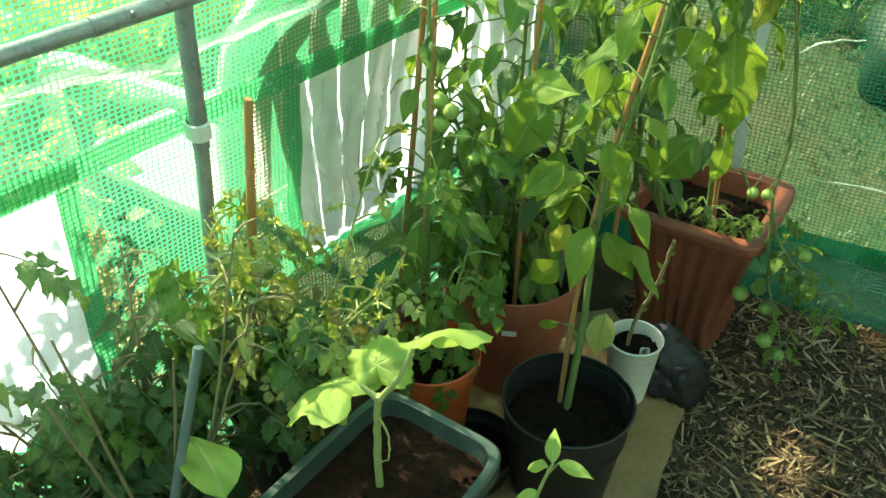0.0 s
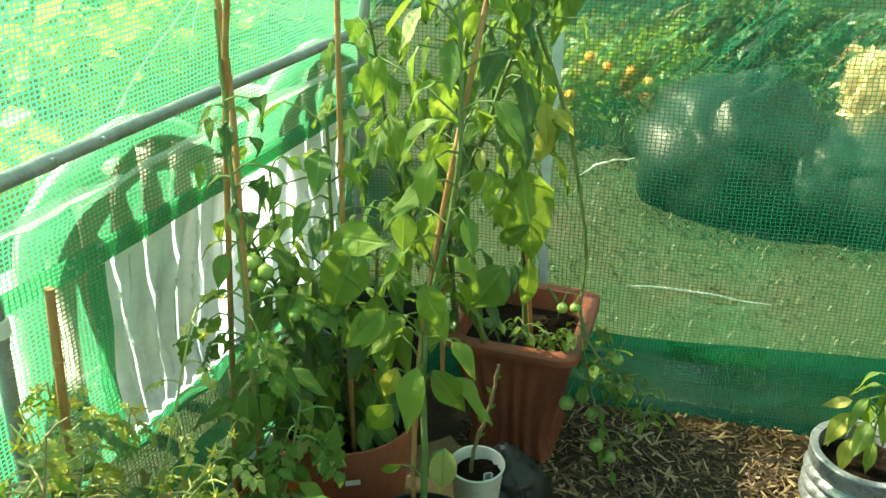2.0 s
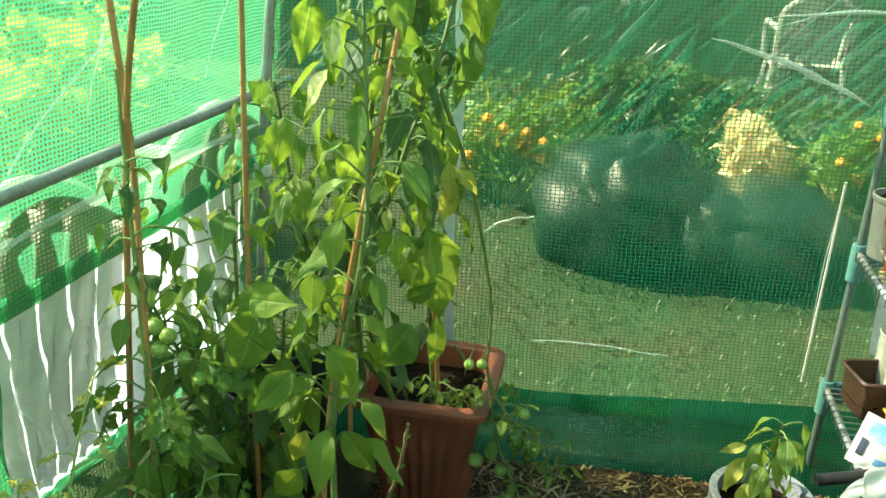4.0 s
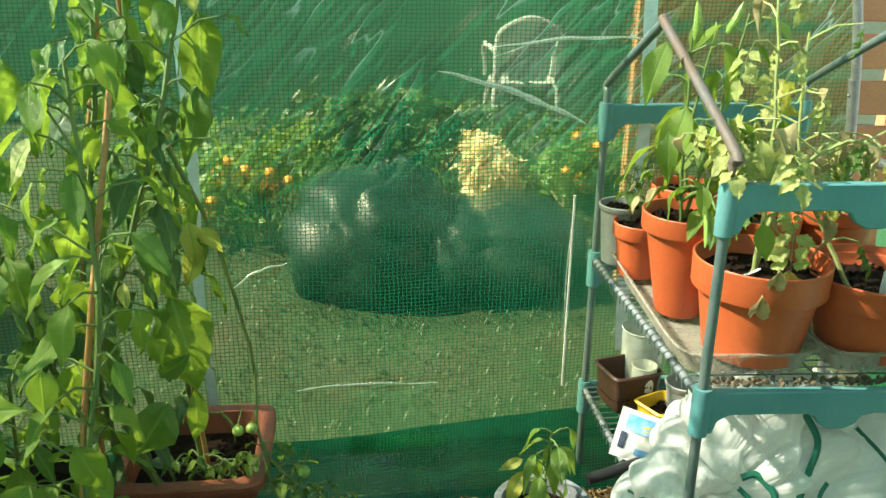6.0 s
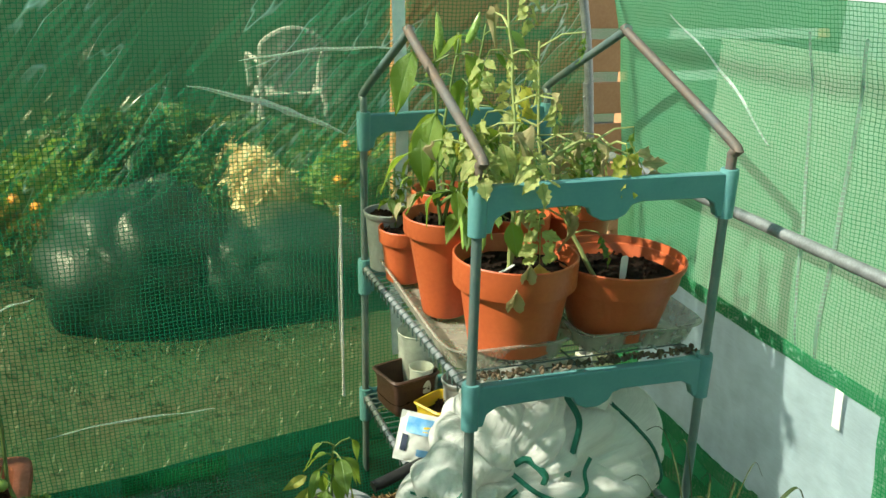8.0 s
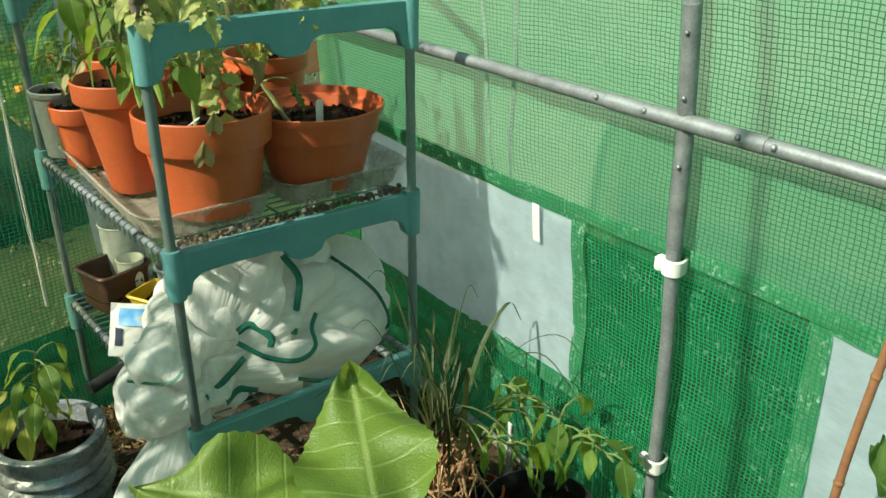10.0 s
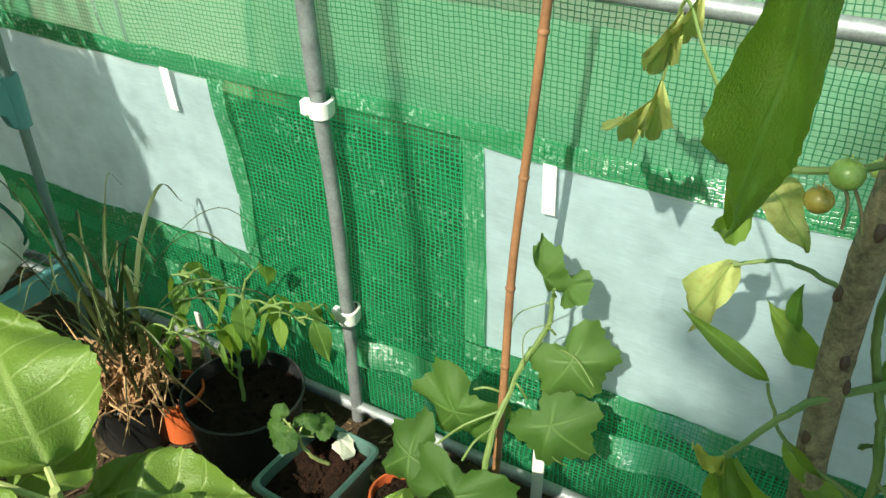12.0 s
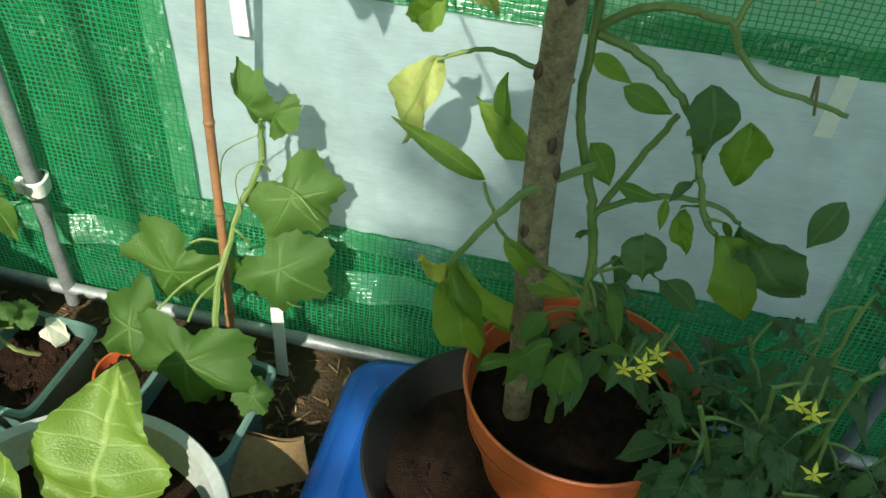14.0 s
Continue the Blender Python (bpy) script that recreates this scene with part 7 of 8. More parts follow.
for line, half in ((((0.628, 0.495), (0.641, 0.446), (0.62, 0.394), (0.603, 0.346)), 0.0075), (((0.725, 0.465), (0.76, 0.414), (0.80, 0.355), (0.805, 0.29), (0.78, 0.24), (0.722, 0.222), (0.66, 0.23), (0.592, 0.262)), 0.0035),
                   (((0.511, 0.359), (0.549, 0.319), (0.594, 0.3), (0.63, 0.314), (0.643, 0.345), (0.66, 0.37)), 0.0045), (((0.512, 0.38), (0.536, 0.386), (0.562, 0.355), (0.559, 0.336)), 0.009), (((0.327, 0.35), (0.373, 0.337), (0.405, 0.357)), 0.0025), (((0.43, 0.285), (0.484, 0.307), (0.517, 0.328)), 0.006), (((0.46, 0.265), (0.5, 0.27), (0.53, 0.26)), 0.012)):
    pts = smooth_path([on_fleece(x, z) for x, z in line], 6)
    bm = bmesh.new()
    previous = None
    for i, p in enumerate(pts):
        way = (pts[min(i + 1, len(pts) - 1)] - pts[max(i - 1, 0)]).normalized()
        across = way.cross(Vector((0, -1, 0.3))).normalized() * min(half, 0.0065)
        pair = [bm.verts.new(p - across), bm.verts.new(p + Vector((0, -0.0035, 0))), bm.verts.new(p + across)]
        if previous:
            bm.faces.new((previous[0], pair[0], pair[1], previous[1])), bm.faces.new((previous[1], pair[1], pair[2], previous[2]))
        previous = pair
    part("binding", bm, M["green_trim"], fleece, "dark green fabric binding", fleece.location)

for ob in set(bpy.data.objects) - on_rack:  # all of it stands a little nearer to the path
    if ob.parent is None:
        ob.location += Vector((-0.024, -0.022, 0.0))

# ---- floor by the end wall ----
grey = pot("plant_pot", "silver-grey plastic pot with a thick rolled rim", 0.2, 3.285, 0.0, 0.1, 0.088, 0.17, "silver_bag", 0.03, 0.006, 0.035, wall=0.014, seed=51)
for h in (0.055, 0.085, 0.115):
    part("roll", loft(bmesh.new(), [circle(0.2, 3.285, h + dz, rr, 44, 0.006, h * 40) for dz, rr in ((-0.014, 0.09), (-0.007, 0.1), (0.0, 0.103), (0.007, 0.1), (0.014, 0.09))]), M["silver_bag"], grey, base=grey.location)
young = thing("pepper_plant", (0.2, 3.285, 0.13), "young pepper plant in the silver-grey pot", "pepper plant")
bm = bmesh.new()
path = stem(bm, [(0.2, 3.285, 0.125), (0.2, 3.28, 0.22), (0.205, 3.27, 0.345)], 0.004, 0.002)
grow(young, bm, path, 18, (("oval", "pepper", 4), ("lance", "pepper", 3)), (0.05, 0.085), (0.015, 0.045), 261, 0.4, 1.0, droop=0.9)
for start, tip in (((0.15, 3.25, 0.27), (0.11, 3.22, 0.2)), ((0.16, 3.23, 0.23), (0.145, 3.2, 0.16)), ((0.15, 3.26, 0.29), (0.1, 3.24, 0.28))):
    put_leaf(young, "lance", "yellow", start, tip, (-0.3, -0.8, 0.5), 1.2, 2)
part("stem", bm, M["stem"], young, base=young.location)

# ---- right bed ----
in_bed = set(bpy.data.objects)
broad = thing("broadleaf_plant", (0.47, 2.5, 0.15), "plant with very large bright green leaves, one with a hole", "broadleaf plant")
bm = bmesh.new()
path = stem(bm, [(0.46, 2.5, 0.13), (0.455, 2.5, 0.24), (0.45, 2.5, 0.34)], 0.009, 0.006)
for start, tip, width, up, variant in (((0.47, 2.54, 0.335), (0.545, 2.735, 0.472), 1.2, (-0.3, -0.45, 0.85), 0), ((0.41, 2.6, 0.355), (0.215, 2.745, 0.395), 1.05, (0.0, -0.5, 0.85), 1), ((0.53, 2.585, 0.2), (0.625, 2.385, 0.23), 0.9, (-0.35, 0.1, 0.9), 2), ((0.42, 2.52, 0.34), (0.3, 2.6, 0.36), 1.05, (0.2, -0.4, 0.9), 3), ((0.47, 2.47, 0.27), (0.6, 2.43, 0.19), 1.0, (-0.3, 0.1, 0.9), 4), ((0.47, 2.54, 0.3), (0.55, 2.66, 0.28), 1.1, (-0.3, -0.4, 0.9), 1)):
    sweep(bm, [along(path, 0.85), start], [0.005, 0.004], 6)
    put_leaf(broad, "broad", "tobacco", start, tip, up, width, variant)
part("stem", bm, M["stem_pale"], broad, base=broad.location)
pot("plant_pot", "black plastic pot under the broad leaves", 0.46, 2.5, 0.0, 0.1, 0.075, 0.16, "black", 0.012, 0.003, 0.03, seed=52, group="black pots")
pot("plant_pot", "large round grey plastic pot with a thick rim", 0.525, 2.2, 0.0, 0.168, 0.13, 0.18, "grey", 0.03, 0.006, 0.045, wall=0.014, seed=53, count=60)
second = thing("broadleaf_plant", (0.55, 2.2, 0.13), "young plant with upright bright green leaves in the grey pot", "broadleaf plant")
bm = bmesh.new()
path = stem(bm, [(0.545, 2.2, 0.12), (0.55, 2.2, 0.2)], 0.006, 0.005)
for start, tip, width, up, variant in (((0.575, 2.2, 0.15), (0.664, 2.197, 0.295), 1.35, (-0.75, -0.1, 0.6), 2), ((0.55, 2.13, 0.18), (0.58, 2.06, 0.2), 1.0, (-0.4, 0.3, 0.8), 3), ((0.53, 2.25, 0.2), (0.55, 2.4, 0.25), 1.0, (-0.4, -0.3, 0.8), 0)):
    sweep(bm, [along(path, 0.9), start], [0.0045, 0.0035], 6)
    put_leaf(second, "broad", "tobacco", start, tip, up, width, variant)
part("stem", bm, M["stem_pale"], second, base=second.location)

pot("plant_pot", "black plastic pot of a dried grassy clump", 0.765, 2.8, 0.0, 0.085, 0.065, 0.12, "black", 0.012, 0.003, 0.02, seed=54, group="black pots")
clump = thing("grass_clump", (0.765, 2.8, 0.1), "clump of green grass blades over dry straw", "grass")
r = random.Random(71)
bm = bmesh.new()
for k in range(240):
    a, h = r.uniform(0, 6.28), r.uniform(0.03, 0.105)
    p = Vector((0.75 + r.gauss(0, 0.024), 2.785 + r.gauss(0, 0.024), 0.1))
    q = p + Vector((math.cos(a) * r.uniform(0.01, 0.05), math.sin(a) * r.uniform(0.01, 0.05), h))
    e = q + Vector((r.gauss(0, 0.035), r.gauss(0, 0.035), r.uniform(-0.08, 0.02)))
    sweep(bm, [p, p.lerp(q, 0.6) + Vector((0, 0, 0.01)), q, e], [0.0018, 0.0026, 0.0022, 0.0006], 4, False)
part("straw", bm, M["straw"], clump, "dry brown straw", clump.location)["kind"] = "stuff"
for k in range(44):
    a = r.uniform(0, 6.28)
    h, out = r.uniform(0.14, 0.34), r.uniform(0.04, 0.2)
    p = Vector((0.765 + r.gauss(0, 0.02), 2.8 + r.gauss(0, 0.02), 0.13))
    q = p + Vector((min(math.cos(a) * out, 0.15), math.sin(a) * out, h))
    middle = p.lerp(q, 0.5) + Vector((0, 0, 0.35 * out))
    bm = bmesh.new()
    pts = smooth_path([p, middle, q, q + Vector((0.3 * (q.x - p.x), 0.45 * (q.y - p.y), -0.3 * out))], 6)
    broadness = 0.0055 if k < 4 else r.uniform(0.0016, 0.0034)
    previous = None
    for i, s in enumerate(pts):
        w = Vector((-math.sin(a), math.cos(a), 0)) * broadness * (1 - (i / len(pts)) ** 2 * 0.9)
        trio = [bm.verts.new(s - w), bm.verts.new(s + Vector((0, 0, -0.0012))), bm.verts.new(s + w)]
        if previous:
            bm.faces.new((previous[0], previous[1], trio[1], trio[0])), bm.faces.new((previous[1], previous[2], trio[2], trio[1]))
        previous = trio
    part("blade", bm, M["grass"], clump, base=clump.location)
pot("plant_pot", "small terracotta pot behind the straw", 0.8, 2.73, 0.0, 0.045, 0.035, 0.1, "terracotta", 0.015, 0.003, 0.02, seed=55)

pot("plant_pot", "wide black plastic pot with a drooping pepper", 0.838, 2.615, 0.0, 0.1, 0.085, 0.12, "black", 0.012, 0.003, 0.03, seed=56, group="black pots")
droopy = thing("pepper_plant", (0.84, 2.62, 0.09), "drooping dark green pepper plant against the side cover", "pepper plant")
bm = bmesh.new()
for k, pts in enumerate(([(0.84, 2.62, 0.085), (0.86, 2.63, 0.2), (0.88, 2.61, 0.315)], [(0.86, 2.63, 0.2), (0.87, 2.56, 0.29), (0.88, 2.5, 0.27)], [(0.86, 2.63, 0.2), (0.86, 2.7, 0.28), (0.87, 2.74, 0.29)], [(0.85, 2.62, 0.15), (0.8, 2.66, 0.24), (0.77, 2.68, 0.26)])):
    path = stem(bm, pts, 0.0038, 0.002, seed=k)
    grow(droopy, bm, path, 9, (("oval", "tomato", 4), ("lance", "tomato", 3), ("oval", "pepper", 2)), (0.05, 0.085), (0.015, 0.045), 270 + k, 0.4, 1.0, droop=1.6, keep=lambda q: q.x < 0.93)
part("stem", bm, M["stem"], droopy, base=droopy.location)
for x, y in ((0.93, 2.13), (0.925, 2.79)):
    root = thing("plant_label", (x, y, 0.0), "long white plastic marker standing by the base rail", "plant label", "plant labels")
    part("blade", box(bmesh.new(), (x - 0.0015, y - 0.009, -0.01), (x + 0.0015, y + 0.009, 0.15), 0.001), M["white"], root, base=root.location)

square_pot("plant_pot", "square sage green plastic pot with a cucumber seedling", 0.772, 2.415, 0.0, 0.08, 0.062, 0.115, "sage", 0.75, 9.0, -0.05, 0.012, 0.005, 0.022, "peat", group="square pots", seed=57)
square_pot("plant_pot", "square sage green plastic pot with a caned cucumber", 0.772, 2.175, 0.0, 0.082, 0.075, 0.115, "sage", 0.75, 9.0, -0.05, 0.012, 0.005, 0.03, "soil", group="square pots", seed=58)
pot("plant_pot", "small terracotta pot between the square pots", 0.81, 2.295, 0.0, 0.045, 0.034, 0.085, "terracotta", 0.012, 0.003, 0.015, seed=59)
torn = thing("torn_label", (0.82, 2.425, 0.1), "torn scrap of printed paper label on the compost", "paper label")
m = Matrix.Translation((0.826, 2.403, 0.112)) @ Euler((0.5, -0.5, 0.7)).to_matrix().to_4x4()
bm = bmesh.new()
front = [Vector(((0.022 + 0.006 * noise.noise(Vector((3 * math.cos(a), 3 * math.sin(a), 1)))) * math.cos(a), 0.017 * math.sin(a) * (1 + 0.25 * math.sin(5 * a)), 0.003 * math.sin(3 * a))) for a in (2 * math.pi * k / 22 for k in range(22))]
loft(bm, [[m @ p for p in front], [m @ (p * 0.97 + Vector((0, 0, 0.0012))) for p in front]], cap_first=True, cap_last=True)
part("paper", bm, M["label_torn"], torn, base=torn.location, smooth=False)

cane([(0.862, 2.17, 0.05), (0.87, 2.163, 0.302), (0.872, 2.159, 0.497), (0.862, 2.138, 0.72), (0.848, 2.11, 1.02), (0.838, 2.09, 1.25)], 0.0056, "bamboo_red", "reddish bamboo cane in the square pot")
cucumber = thing("cucumber_plant", (0.8, 2.17, 0.09), "cucumber plant climbing beside the white vent mesh", "cucumber plant")
bm = bmesh.new()
main = stem(bm, [(0.80, 2.16, 0.085), (0.834, 2.163, 0.235), (0.894, 2.152, 0.326), (0.914, 2.128, 0.384), (0.922, 2.124, 0.437)], 0.0052, 0.003)
for start, tip, up, width, via, variant in (
        ((0.922, 2.121, 0.436), (0.908, 2.155, 0.508), (-0.9, 0.5, 0.2), 0.7, 0.98, 1), ((0.922, 2.119, 0.446), (0.908, 2.082, 0.483), (-0.5, -0.2, 0.8), 0.8, 0.98, 2), ((0.915, 2.115, 0.383), (0.895, 2.05, 0.315), (-0.85, -0.1, 0.5), 1.1, 0.75, 3),
        ((0.855, 2.198, 0.3), (0.838, 2.262, 0.185), (-0.8, -0.3, 0.5), 0.95, 0.4, 4), ((0.885, 2.136, 0.288), (0.865, 2.04, 0.235), (-0.7, 0.2, 0.6), 0.95, 0.45, 0), ((0.80, 2.185, 0.225), (0.745, 2.184, 0.11), (-0.75, 0.0, 0.65), 1.15, 0.3, 1),
        ((0.818, 2.233, 0.215), (0.785, 2.325, 0.14), (-0.6, -0.2, 0.7), 0.85, 0.35, 2), ((0.79, 2.12, 0.14), (0.77, 2.085, 0.12), (-0.4, 0, 0.9), 1.0, 0.1, 3)):
    p = along(main, via)
    sweep(bm, smooth_path([p, p.lerp(Vector(start), 0.55) + Vector((-0.006, 0, 0.012)), start], 4), 0.0017, 6)
    put_leaf(cucumber, "palm", "cucumber", start, Vector(start).lerp(Vector(tip), 1.08), up, width, variant)
for a, b, c in (((0.918, 2.118, 0.36), (0.9, 2.08, 0.37), (0.89, 2.05, 0.345)), ((0.915, 2.12, 0.4), (0.9, 2.15, 0.38), (0.89, 2.145, 0.33)), ((0.89, 2.13, 0.25), (0.87, 2.09, 0.22), (0.85, 2.06, 0.235)), ((0.922, 2.122, 0.43), (0.9, 2.16, 0.41), (0.905, 2.175, 0.36))):
    sweep(bm, smooth_path([a, b, c], 6), 0.0008, 5)
part("stem", bm, M["stem"], cucumber, base=cucumber.location)
tiny = thing("cucumber_seedling", (0.765, 2.425, 0.09), "small cucumber seedling in a square pot", "cucumber plant")
bm = bmesh.new()
main = stem(bm, [(0.80, 2.415, 0.09), (0.775, 2.43, 0.13), (0.765, 2.45, 0.19)], 0.0035, 0.002)
for start, tip, shape in (((0.765, 2.455, 0.19), (0.74, 2.48, 0.16), "round"), ((0.78, 2.44, 0.175), (0.815, 2.45, 0.18), "round"), ((0.79, 2.43, 0.15), (0.83, 2.44, 0.17), "round"), ((0.765, 2.46, 0.195), (0.77, 2.48, 0.21), "round"), ((0.76, 2.45, 0.18), (0.73, 2.44, 0.165), "round")):
    sweep(bm, [along(main, 0.8), start], 0.0014, 5)
    put_leaf(tiny, shape, "cucumber", start, tip, (-0.5, -0.2, 0.8), 1.0, 1)
part("stem", bm, M["stem_pale"], tiny, base=tiny.location)

scrap = thing("cardboard_scrap", (0.745, 2.05, 0.0), "torn corrugated cardboard scrap standing on edge", "cardboard")
m = Matrix.Translation((0.745, 2.075, 0.0)) @ Euler((0.3, 0.1, 1.9)).to_matrix().to_4x4()
bm = sheet(span(-0.05, 0.05, 0.008), span(0.0, 0.085, 0.008), lambda u, v: m @ Vector((u, 0.01 * math.sin(u * 20) + 0.003 * math.sin(v * 300), v * (1 + 0.2 * math.sin(u * 40)))))
back = sheet(span(-0.05, 0.05, 0.008), span(0.0, 0.085, 0.008), lambda u, v: m @ Vector((u, 0.005 + 0.01 * math.sin(u * 20), v * (0.96 + 0.2 * math.sin(u * 40)))))
part("sheet", bm, M["cardboard"], scrap, base=scrap.location)
part("backing", back, M["cardboard"], scrap, base=scrap.location)

crate = thing("blue_lid", (0.81, 1.7, 0.0), "ribbed bright blue plastic lid lying on the floor", "plastic lid")
rings = [rounded(0.803, 1.68, h, 0.165 + g, 0.35 + g, 9.0, 0.0, 72) for h, g in ((0.0, 0.0), (0.035, -0.004), (0.05, -0.012), (0.055, -0.022), (0.05, -0.03), (0.05, -0.05), (0.056, -0.056), (0.05, -0.064))]
part("body", loft(bmesh.new(), rings, cap_first=True, cap_last=True), M["blue"], crate, base=crate.location)
for y in (1.4, 1.5, 1.6, 1.7, 1.8, 1.9):
    part("rib", box(bmesh.new(), (0.76, y, 0.049), (0.87, y + 0.02, 0.056), 0.003), M["blue"], crate, base=crate.location)
tub = thing("plant_saucer", (0.79, 1.785, 0.056), "wide black plastic tub used as a saucer", "saucer")
rings = [circle(0.79, 1.785, 0.057 + h, rr, 56) for h, rr in ((0.0, 0.13), (0.002, 0.135), (0.05, 0.165), (0.056, 0.174), (0.062, 0.176), (0.066, 0.172), (0.062, 0.166), (0.008, 0.138), (0.006, 0.1))]
part("body", loft(bmesh.new(), rings[:3] + rings[-2:], cap_first=True, cap_last=True), M["black"], tub, base=tub.location)
part("rim", loft(bmesh.new(), rings[2:8]), M["black"], tub, "turned-out black rim", tub.location)
compost(tub, [circle(0.79, 1.785, 0, 0.146 * s, 44) for s in (1.0, 0.8, 0.55, 0.3, 0.1)], 0.075, "soil", 63)
pot("plant_pot", "large terracotta plastic pot with a thick branch stake", 0.835, 1.715, 0.066, 0.138, 0.1, 0.165, "terracotta", 0.012, 0.003, 0.05, seed=60, count=56)

stake = smooth_path([(0.812, 1.782, 0.15), (0.804, 1.789, 0.317), (0.794, 1.8, 0.47), (0.779, 1.805, 0.59), (0.766, 1.806, 0.685), (0.749, 1.802, 0.8), (0.722, 1.79, 1.0)], 9)
bm = bmesh.new()
sweep(bm, stake, [0.0162 * (1 + 0.05 * (i % 11 == 4) + 0.03 * noise.noise(Vector((i * 0.4, 0, 0)))) * (1 - 0.15 * i / len(stake)) for i in range(len(stake))], 14)
stick2 = thing("branch_stake", (0.815, 1.775, 0.15), "thick knotted branch used as a plant stake", "stake")
part("branch", bm, M["bark"], stick2, base=stick2.location)
for t, a in ((0.35, 2.6), (0.5, 3.6), (0.62, 2.2), (0.74, 3.2), (0.45, 4.2)):
    p = along(stake, t)
    bm = bmesh.new()
    m = Matrix.Translation(p + Vector((0.0155 * math.cos(a), 0.0155 * math.sin(a), 0))) @ Euler((0, 1.35, a)).to_matrix().to_4x4() @ Matrix.Diagonal((0.009, 0.0045, 0.003, 1))
    bmesh.ops.create_icosphere(bm, subdivisions=2, radius=1, matrix=m)
    part("knot", bm, M["brown"], stick2, base=stick2.location)

leggy = thing("tomato_plant", (0.80, 1.75, 0.17), "leggy tomato plant with green fruit on a branch stake", "tomato plant", "tomato plants")
bm = bmesh.new()
main = stem(bm, [(0.808, 1.745, 0.17), (0.804, 1.742, 0.302), (0.804, 1.738, 0.4), (0.804, 1.75, 0.495), (0.813, 1.767, 0.542), (0.813, 1.783, 0.607), (0.804, 1.783, 0.677), (0.794, 1.789, 0.782), (0.78, 1.79, 1.0)], 0.0052, 0.0034, 8, 9)
branches = {
    "right": stem(bm, [(0.804, 1.78, 0.679), (0.794, 1.757, 0.702), (0.784, 1.729, 0.714), (0.779, 1.701, 0.713), (0.774, 1.687, 0.712), (0.774, 1.676, 0.691), (0.774, 1.651, 0.67), (0.764, 1.62, 0.668), (0.754, 1.594, 0.667)], 0.0038, 0.002, 6),
    "spur": stem(bm, [(0.774, 1.687, 0.712), (0.784, 1.674, 0.743), (0.784, 1.63, 0.791)], 0.0028, 0.0018, 6),
    "down": stem(bm, [(0.804, 1.779, 0.673), (0.794, 1.751, 0.67), (0.784, 1.721, 0.654), (0.779, 1.696, 0.63), (0.774, 1.678, 0.588), (0.769, 1.662, 0.542), (0.764, 1.649, 0.531)], 0.0042, 0.0025, 6),
    "low": stem(bm, [(0.804, 1.749, 0.501), (0.794, 1.716, 0.532), (0.789, 1.681, 0.544), (0.784, 1.653, 0.546), (0.779, 1.63, 0.536)], 0.0032, 0.002, 6),
    "left": stem(bm, [(0.804, 1.759, 0.551), (0.769, 1.81, 0.537), (0.754, 1.839, 0.507), (0.739, 1.869, 0.461)], 0.004, 0.003, 6),
    "link": stem(bm, [(0.804, 1.75, 0.495), (0.804, 1.723, 0.566), (0.794, 1.704, 0.62)], 0.0036, 0.0028, 6),
    "pale": stem(bm, [(0.804, 1.792, 0.629), (0.834, 1.825, 0.618), (0.834, 1.865, 0.628), (0.834, 1.892, 0.62), (0.834, 1.912, 0.609)], 0.0028, 0.0018, 6),
    "truss": stem(bm, [(0.74, 1.804, 0.79), (0.664, 1.843, 0.808), (0.634, 1.889, 0.815), (0.56, 1.895, 0.86), (0.45, 1.862, 0.995), (0.409, 1.847, 1.009)], 0.003, 0.002, 6),
    "side": stem(bm, [(0.804, 1.738, 0.4), (0.79, 1.775, 0.43), (0.774, 1.826, 0.475), (0.8, 1.854, 0.513)], 0.0026, 0.0016, 6),
    "foot": stem(bm, [(0.804, 1.739, 0.365), (0.77, 1.7, 0.37), (0.7, 1.68, 0.42)], 0.0032, 0.002, 6),
}
upper_leaves = (
        ((0.409, 1.847, 1.007), (0.44, 1.866, 0.872), "hanging", "pepper", 0.44), ((0.834, 1.912, 0.612), (0.826, 1.968, 0.495), "crinkled", "pale", 0.68), ((0.664, 1.886, 0.796), (0.654, 1.831, 0.75), "oval", "pale", 1.0),
        ((0.794, 1.9, 0.69), (0.782, 1.938, 0.65), "curled", "pepper", 1.2), ((0.789, 1.752, 0.64), (0.777, 1.706, 0.628), "oval", "tomato", 1.2), ((0.769, 1.689, 0.665), (0.757, 1.664, 0.588), "oval", "dark", 1.45),
        ((0.779, 1.65, 0.633), (0.767, 1.642, 0.56), "oval", "pepper", 1.3), ((0.834, 1.78, 0.64), (0.822, 1.742, 0.624), "oval", "pepper", 1.1), ((0.789, 1.737, 0.545), (0.777, 1.698, 0.543), "oval", "tomato", 1.0),
        ((0.789, 1.694, 0.54), (0.777, 1.692, 0.51), "oval", "pepper", 1.0))
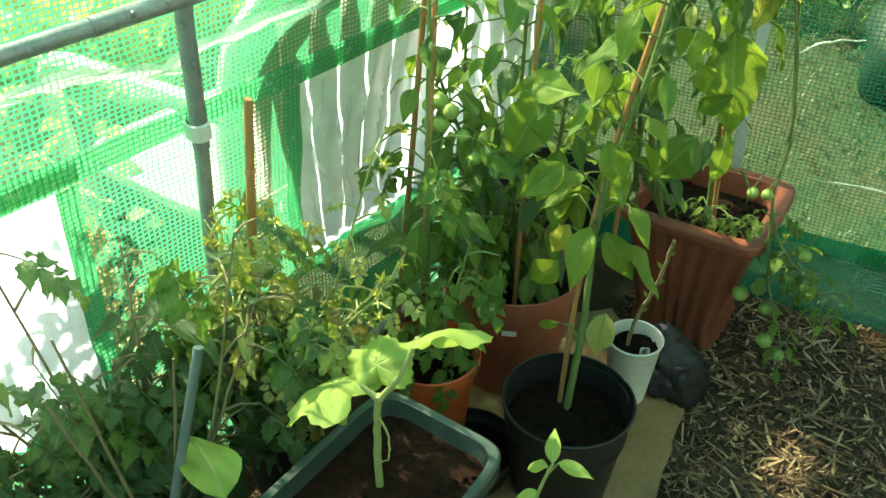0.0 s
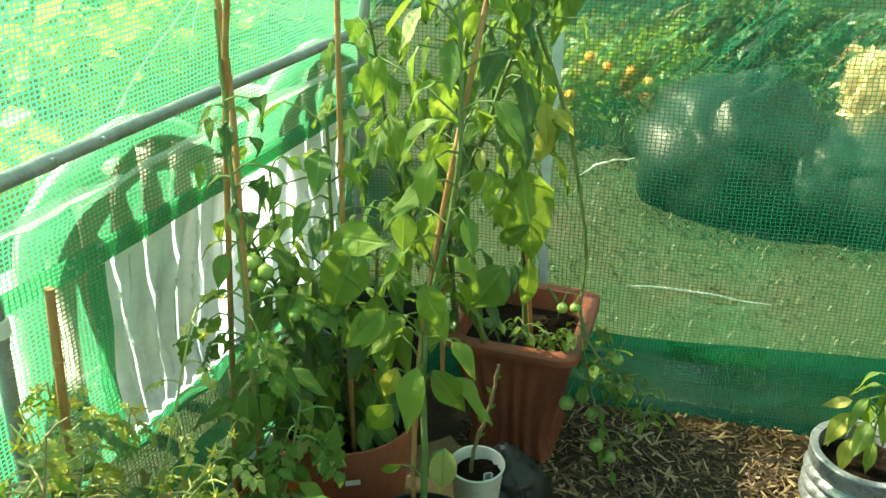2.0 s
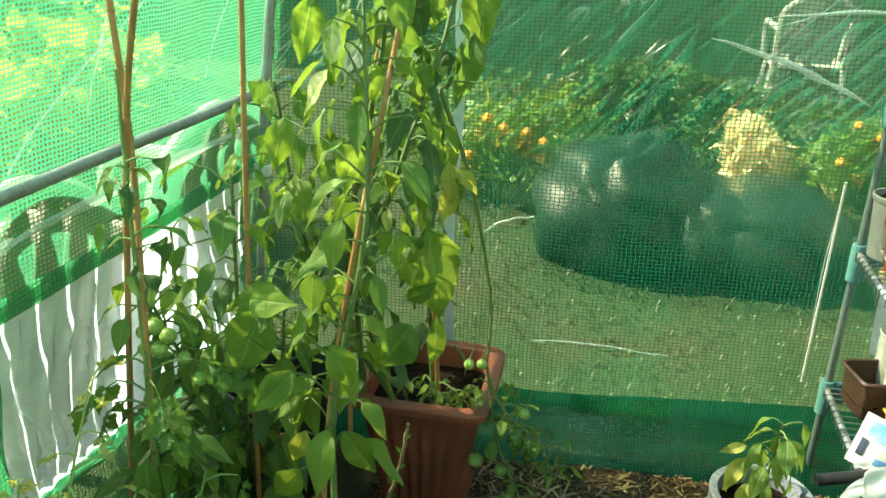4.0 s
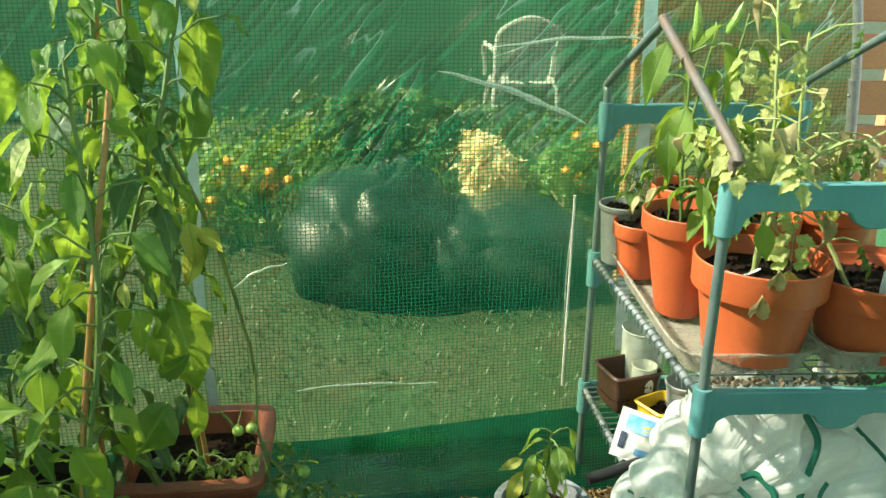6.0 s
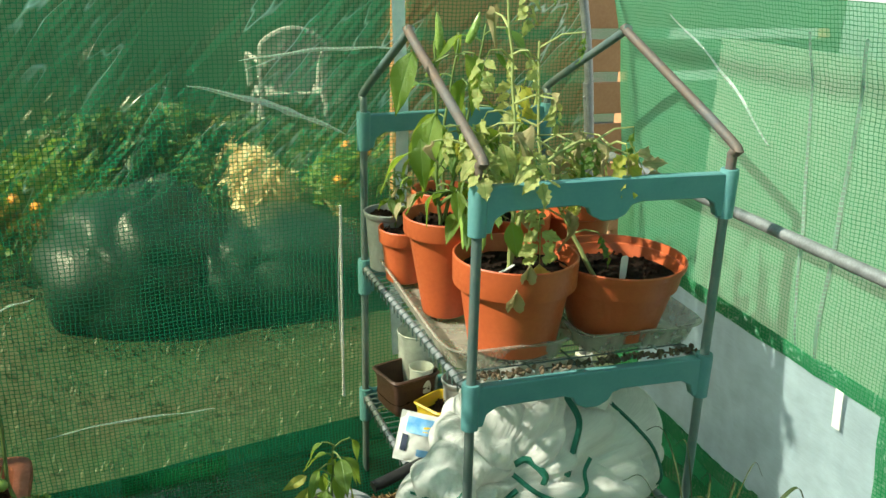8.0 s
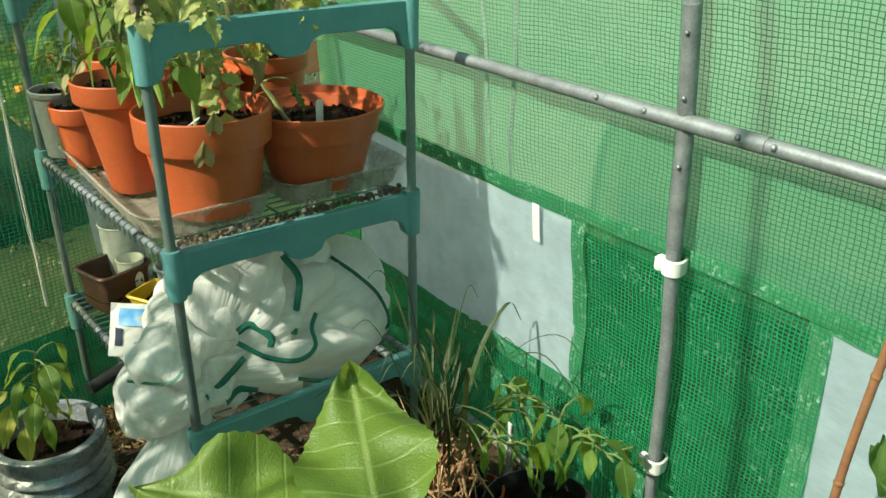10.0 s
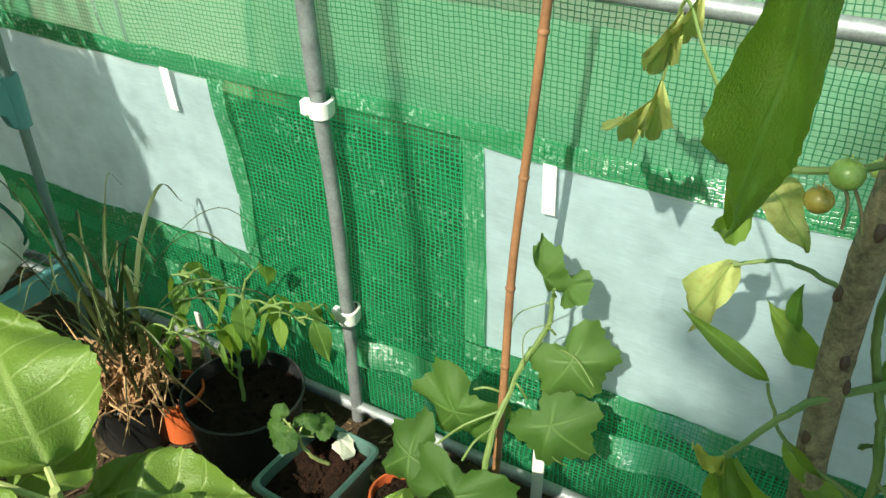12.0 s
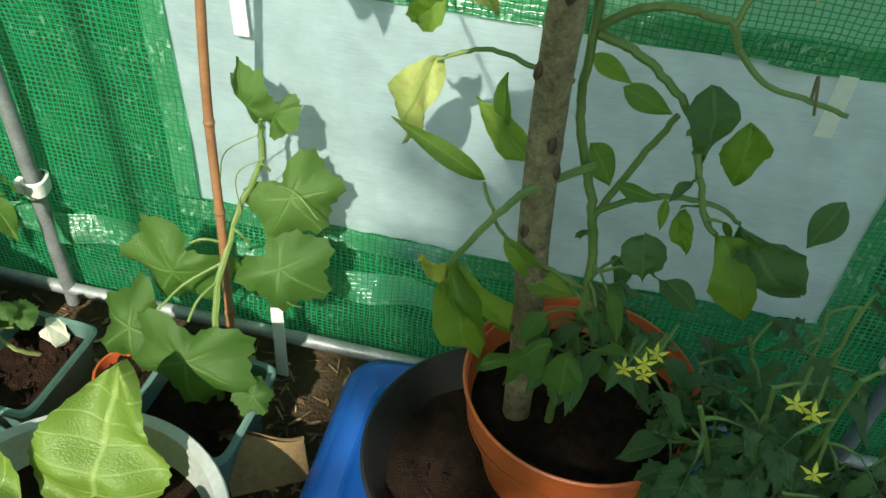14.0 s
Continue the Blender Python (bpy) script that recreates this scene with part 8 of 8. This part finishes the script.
middle_leaves = (
        ((0.784, 1.678, 0.535), (0.772, 1.67, 0.469), "oval", "pepper", 0.75), ((0.804, 1.854, 0.513), (0.792, 1.941, 0.569), "lance", "pepper", 0.75), ((0.824, 1.817, 0.527), (0.812, 1.868, 0.584), "oval", "pepper", 0.95),
        ((0.834, 1.848, 0.61), (0.822, 1.852, 0.505), "lance", "tomato", 0.55), ((0.834, 1.766, 0.553), (0.822, 1.729, 0.515), "oval", "tomato", 1.5), ((0.734, 1.868, 0.462), (0.705, 1.833, 0.27), "oval", "pepper", 0.6),
        ((0.744, 1.86, 0.458), (0.728, 1.806, 0.345), "oval", "pepper", 1.0), ((0.739, 1.869, 0.463), (0.727, 1.906, 0.437), "curled", "yellow", 1.7), ((0.774, 1.826, 0.478), (0.762, 1.77, 0.405), "lance", "pepper", 1.0),
        ((0.789, 1.802, 0.42), (0.777, 1.744, 0.408), "oval", "pepper", 1.0))
lower_leaves = (
        ((0.74, 1.763, 0.384), (0.71, 1.828, 0.336), "oval", "tomato", 1.1), ((0.774, 1.705, 0.51), (0.762, 1.693, 0.45), "oval", "dark", 1.6), ((0.764, 1.633, 0.546), (0.752, 1.54, 0.42), "oval", "dark", 0.95),
        ((0.752, 1.65, 0.541), (0.732, 1.582, 0.45), "oval", "pepper", 1.15), ((0.724, 1.747, 0.39), (0.705, 1.746, 0.315), "oval", "tomato", 1.4), ((0.744, 1.572, 0.601), (0.732, 1.589, 0.55), "oval", "dark", 1.4),
        ((0.794, 1.639, 0.76), (0.782, 1.631, 0.733), "oval", "pale", 1.5), ((0.794, 1.667, 0.77), (0.782, 1.664, 0.752), "oval", "pale", 1.6), ((0.794, 1.734, 0.424), (0.782, 1.693, 0.38), "oval", "dark", 1.5),
        ((0.774, 1.676, 0.461), (0.762, 1.632, 0.437), "oval", "dark", 1.6), ((0.754, 1.669, 0.408), (0.742, 1.687, 0.335), "oval", "dark", 1.5))
for k, (start, tip, shape, material, width) in enumerate(upper_leaves + middle_leaves + lower_leaves):
    bent = shape == "oval" and (Vector(tip) - Vector(start)).length > 0.06
    put_leaf(leggy, "crinkled" if bent else shape, material, start, tip, (-0.85, 0.45 * math.sin(2.1 * k), 0.4 + 0.25 * math.sin(3.7 * k)), width * (0.78 if shape == "oval" else 1.0), k % 5)
for start, tip in (((0.80, 2.0, 0.77), (0.83, 2.068, 0.68)), ((0.795, 1.985, 0.85), (0.80, 2.02, 0.76)), ((0.79, 1.97, 0.87), (0.81, 2.0, 0.79)), ((0.8, 1.995, 0.79), (0.81, 2.005, 0.69))):
    put_leaf(leggy, "curled", "pale", start, tip, (-0.8, -0.3, 0.3), 0.7, 1)
sweep(bm, smooth_path([(0.634, 1.889, 0.815), (0.74, 1.95, 0.84), (0.795, 1.985, 0.86), (0.8, 1.995, 0.79)], 6), 0.0016, 5)
grow(leggy, bm, main, 26, (("oval", "dark", 4), ("crinkled", "dark", 3), ("oval", "tomato", 2)), (0.035, 0.065), (0.02, 0.06), 301, 0.1, 0.3, side=(-0.3, -0.5, 0), droop=1.0, keep=lambda q: q.x < 0.93)
grow(leggy, bm, branches["foot"], 14, (("oval", "dark", 3), ("oval", "tomato", 2)), (0.035, 0.065), (0.01, 0.04), 304, 0.2)
grow(leggy, bm, branches["down"], 4, (("oval", "tomato", 3), ("oval", "dark", 2)), (0.025, 0.045), (0.01, 0.03), 302, 0.5)
part("stem", bm, M["stem"], leggy, base=leggy.location)
for p, rad, material in (((0.664, 1.834, 0.808), 0.0112, "tomato_green"), ((0.664, 1.846, 0.786), 0.0098, "tomato_ripe"), ((0.784, 1.817, 0.76), 0.008, "tomato_green"), ((0.804, 1.787, 0.755), 0.0085, "tomato_green")):
    fruit(leggy, p, rad, material)
for a, b, c in (((0.664, 1.843, 0.808), (0.668, 1.83, 0.79), (0.672, 1.828, 0.765)), ((0.68, 1.835, 0.804), (0.69, 1.822, 0.775), (0.688, 1.815, 0.755)), ((0.764, 1.62, 0.668), (0.762, 1.622, 0.69), (0.76, 1.615, 0.66))):
    part("fruit_stalk", sweep(bmesh.new(), smooth_path([a, b, c], 5), 0.0013, 5), M["stem_dry"], leggy, "dry fruit stalk", leggy.location)

dim = thing("tomato_plant", (0.74, 1.5, 0.1), "dark tomato plant with pale yellow flowers in shade", "tomato plant", "tomato plants")
bm = bmesh.new()
r = random.Random(91)
for k in range(12):
    tip = (0.72 + r.uniform(-0.13, 0.14), 1.52 + r.uniform(-0.16, 0.14), r.uniform(0.26, 0.5))
    path = stem(bm, [(0.76, 1.5, 0.08), ((0.76 + tip[0]) / 2, (1.5 + tip[1]) / 2, 0.26), tip], 0.0045, 0.002, seed=k)
    # Shade on this corner is painted by using only the dark leaves.
    grow(dim, bm, path, 11, (("tomato", "dark", 5), ("oval", "dark", 3)), (0.04, 0.085), (0.015, 0.05), 310 + k, 0.2, keep=lambda q: q.x < 0.93)
for p in ((0.684, 1.701, 0.432), (0.684, 1.684, 0.43), (0.684, 1.686, 0.444), (0.624, 1.585, 0.5), (0.604, 1.556, 0.449), (0.624, 1.57, 0.493), (0.69, 1.678, 0.452)):
    blossom(dim, p, (-0.9, 0.2, 0.2), 0.0105)
    sweep(bm, [p, (p[0] + 0.05, p[1] - 0.02, p[2] - 0.01)], 0.0015, 5)
part("stem", bm, M["stem"], dim, base=dim.location)
pot("plant_pot", "black plastic pot of the shaded tomato plant", 0.76, 1.48, 0.056, 0.09, 0.07, 0.12, "black", 0.012, 0.003, 0.02, seed=61, group="black pots")

for ob in set(bpy.data.objects) - in_bed:  # the whole bed lies a little farther along
    if ob.parent is None:
        ob.location += Vector((-0.004, 0.024, 0.0))
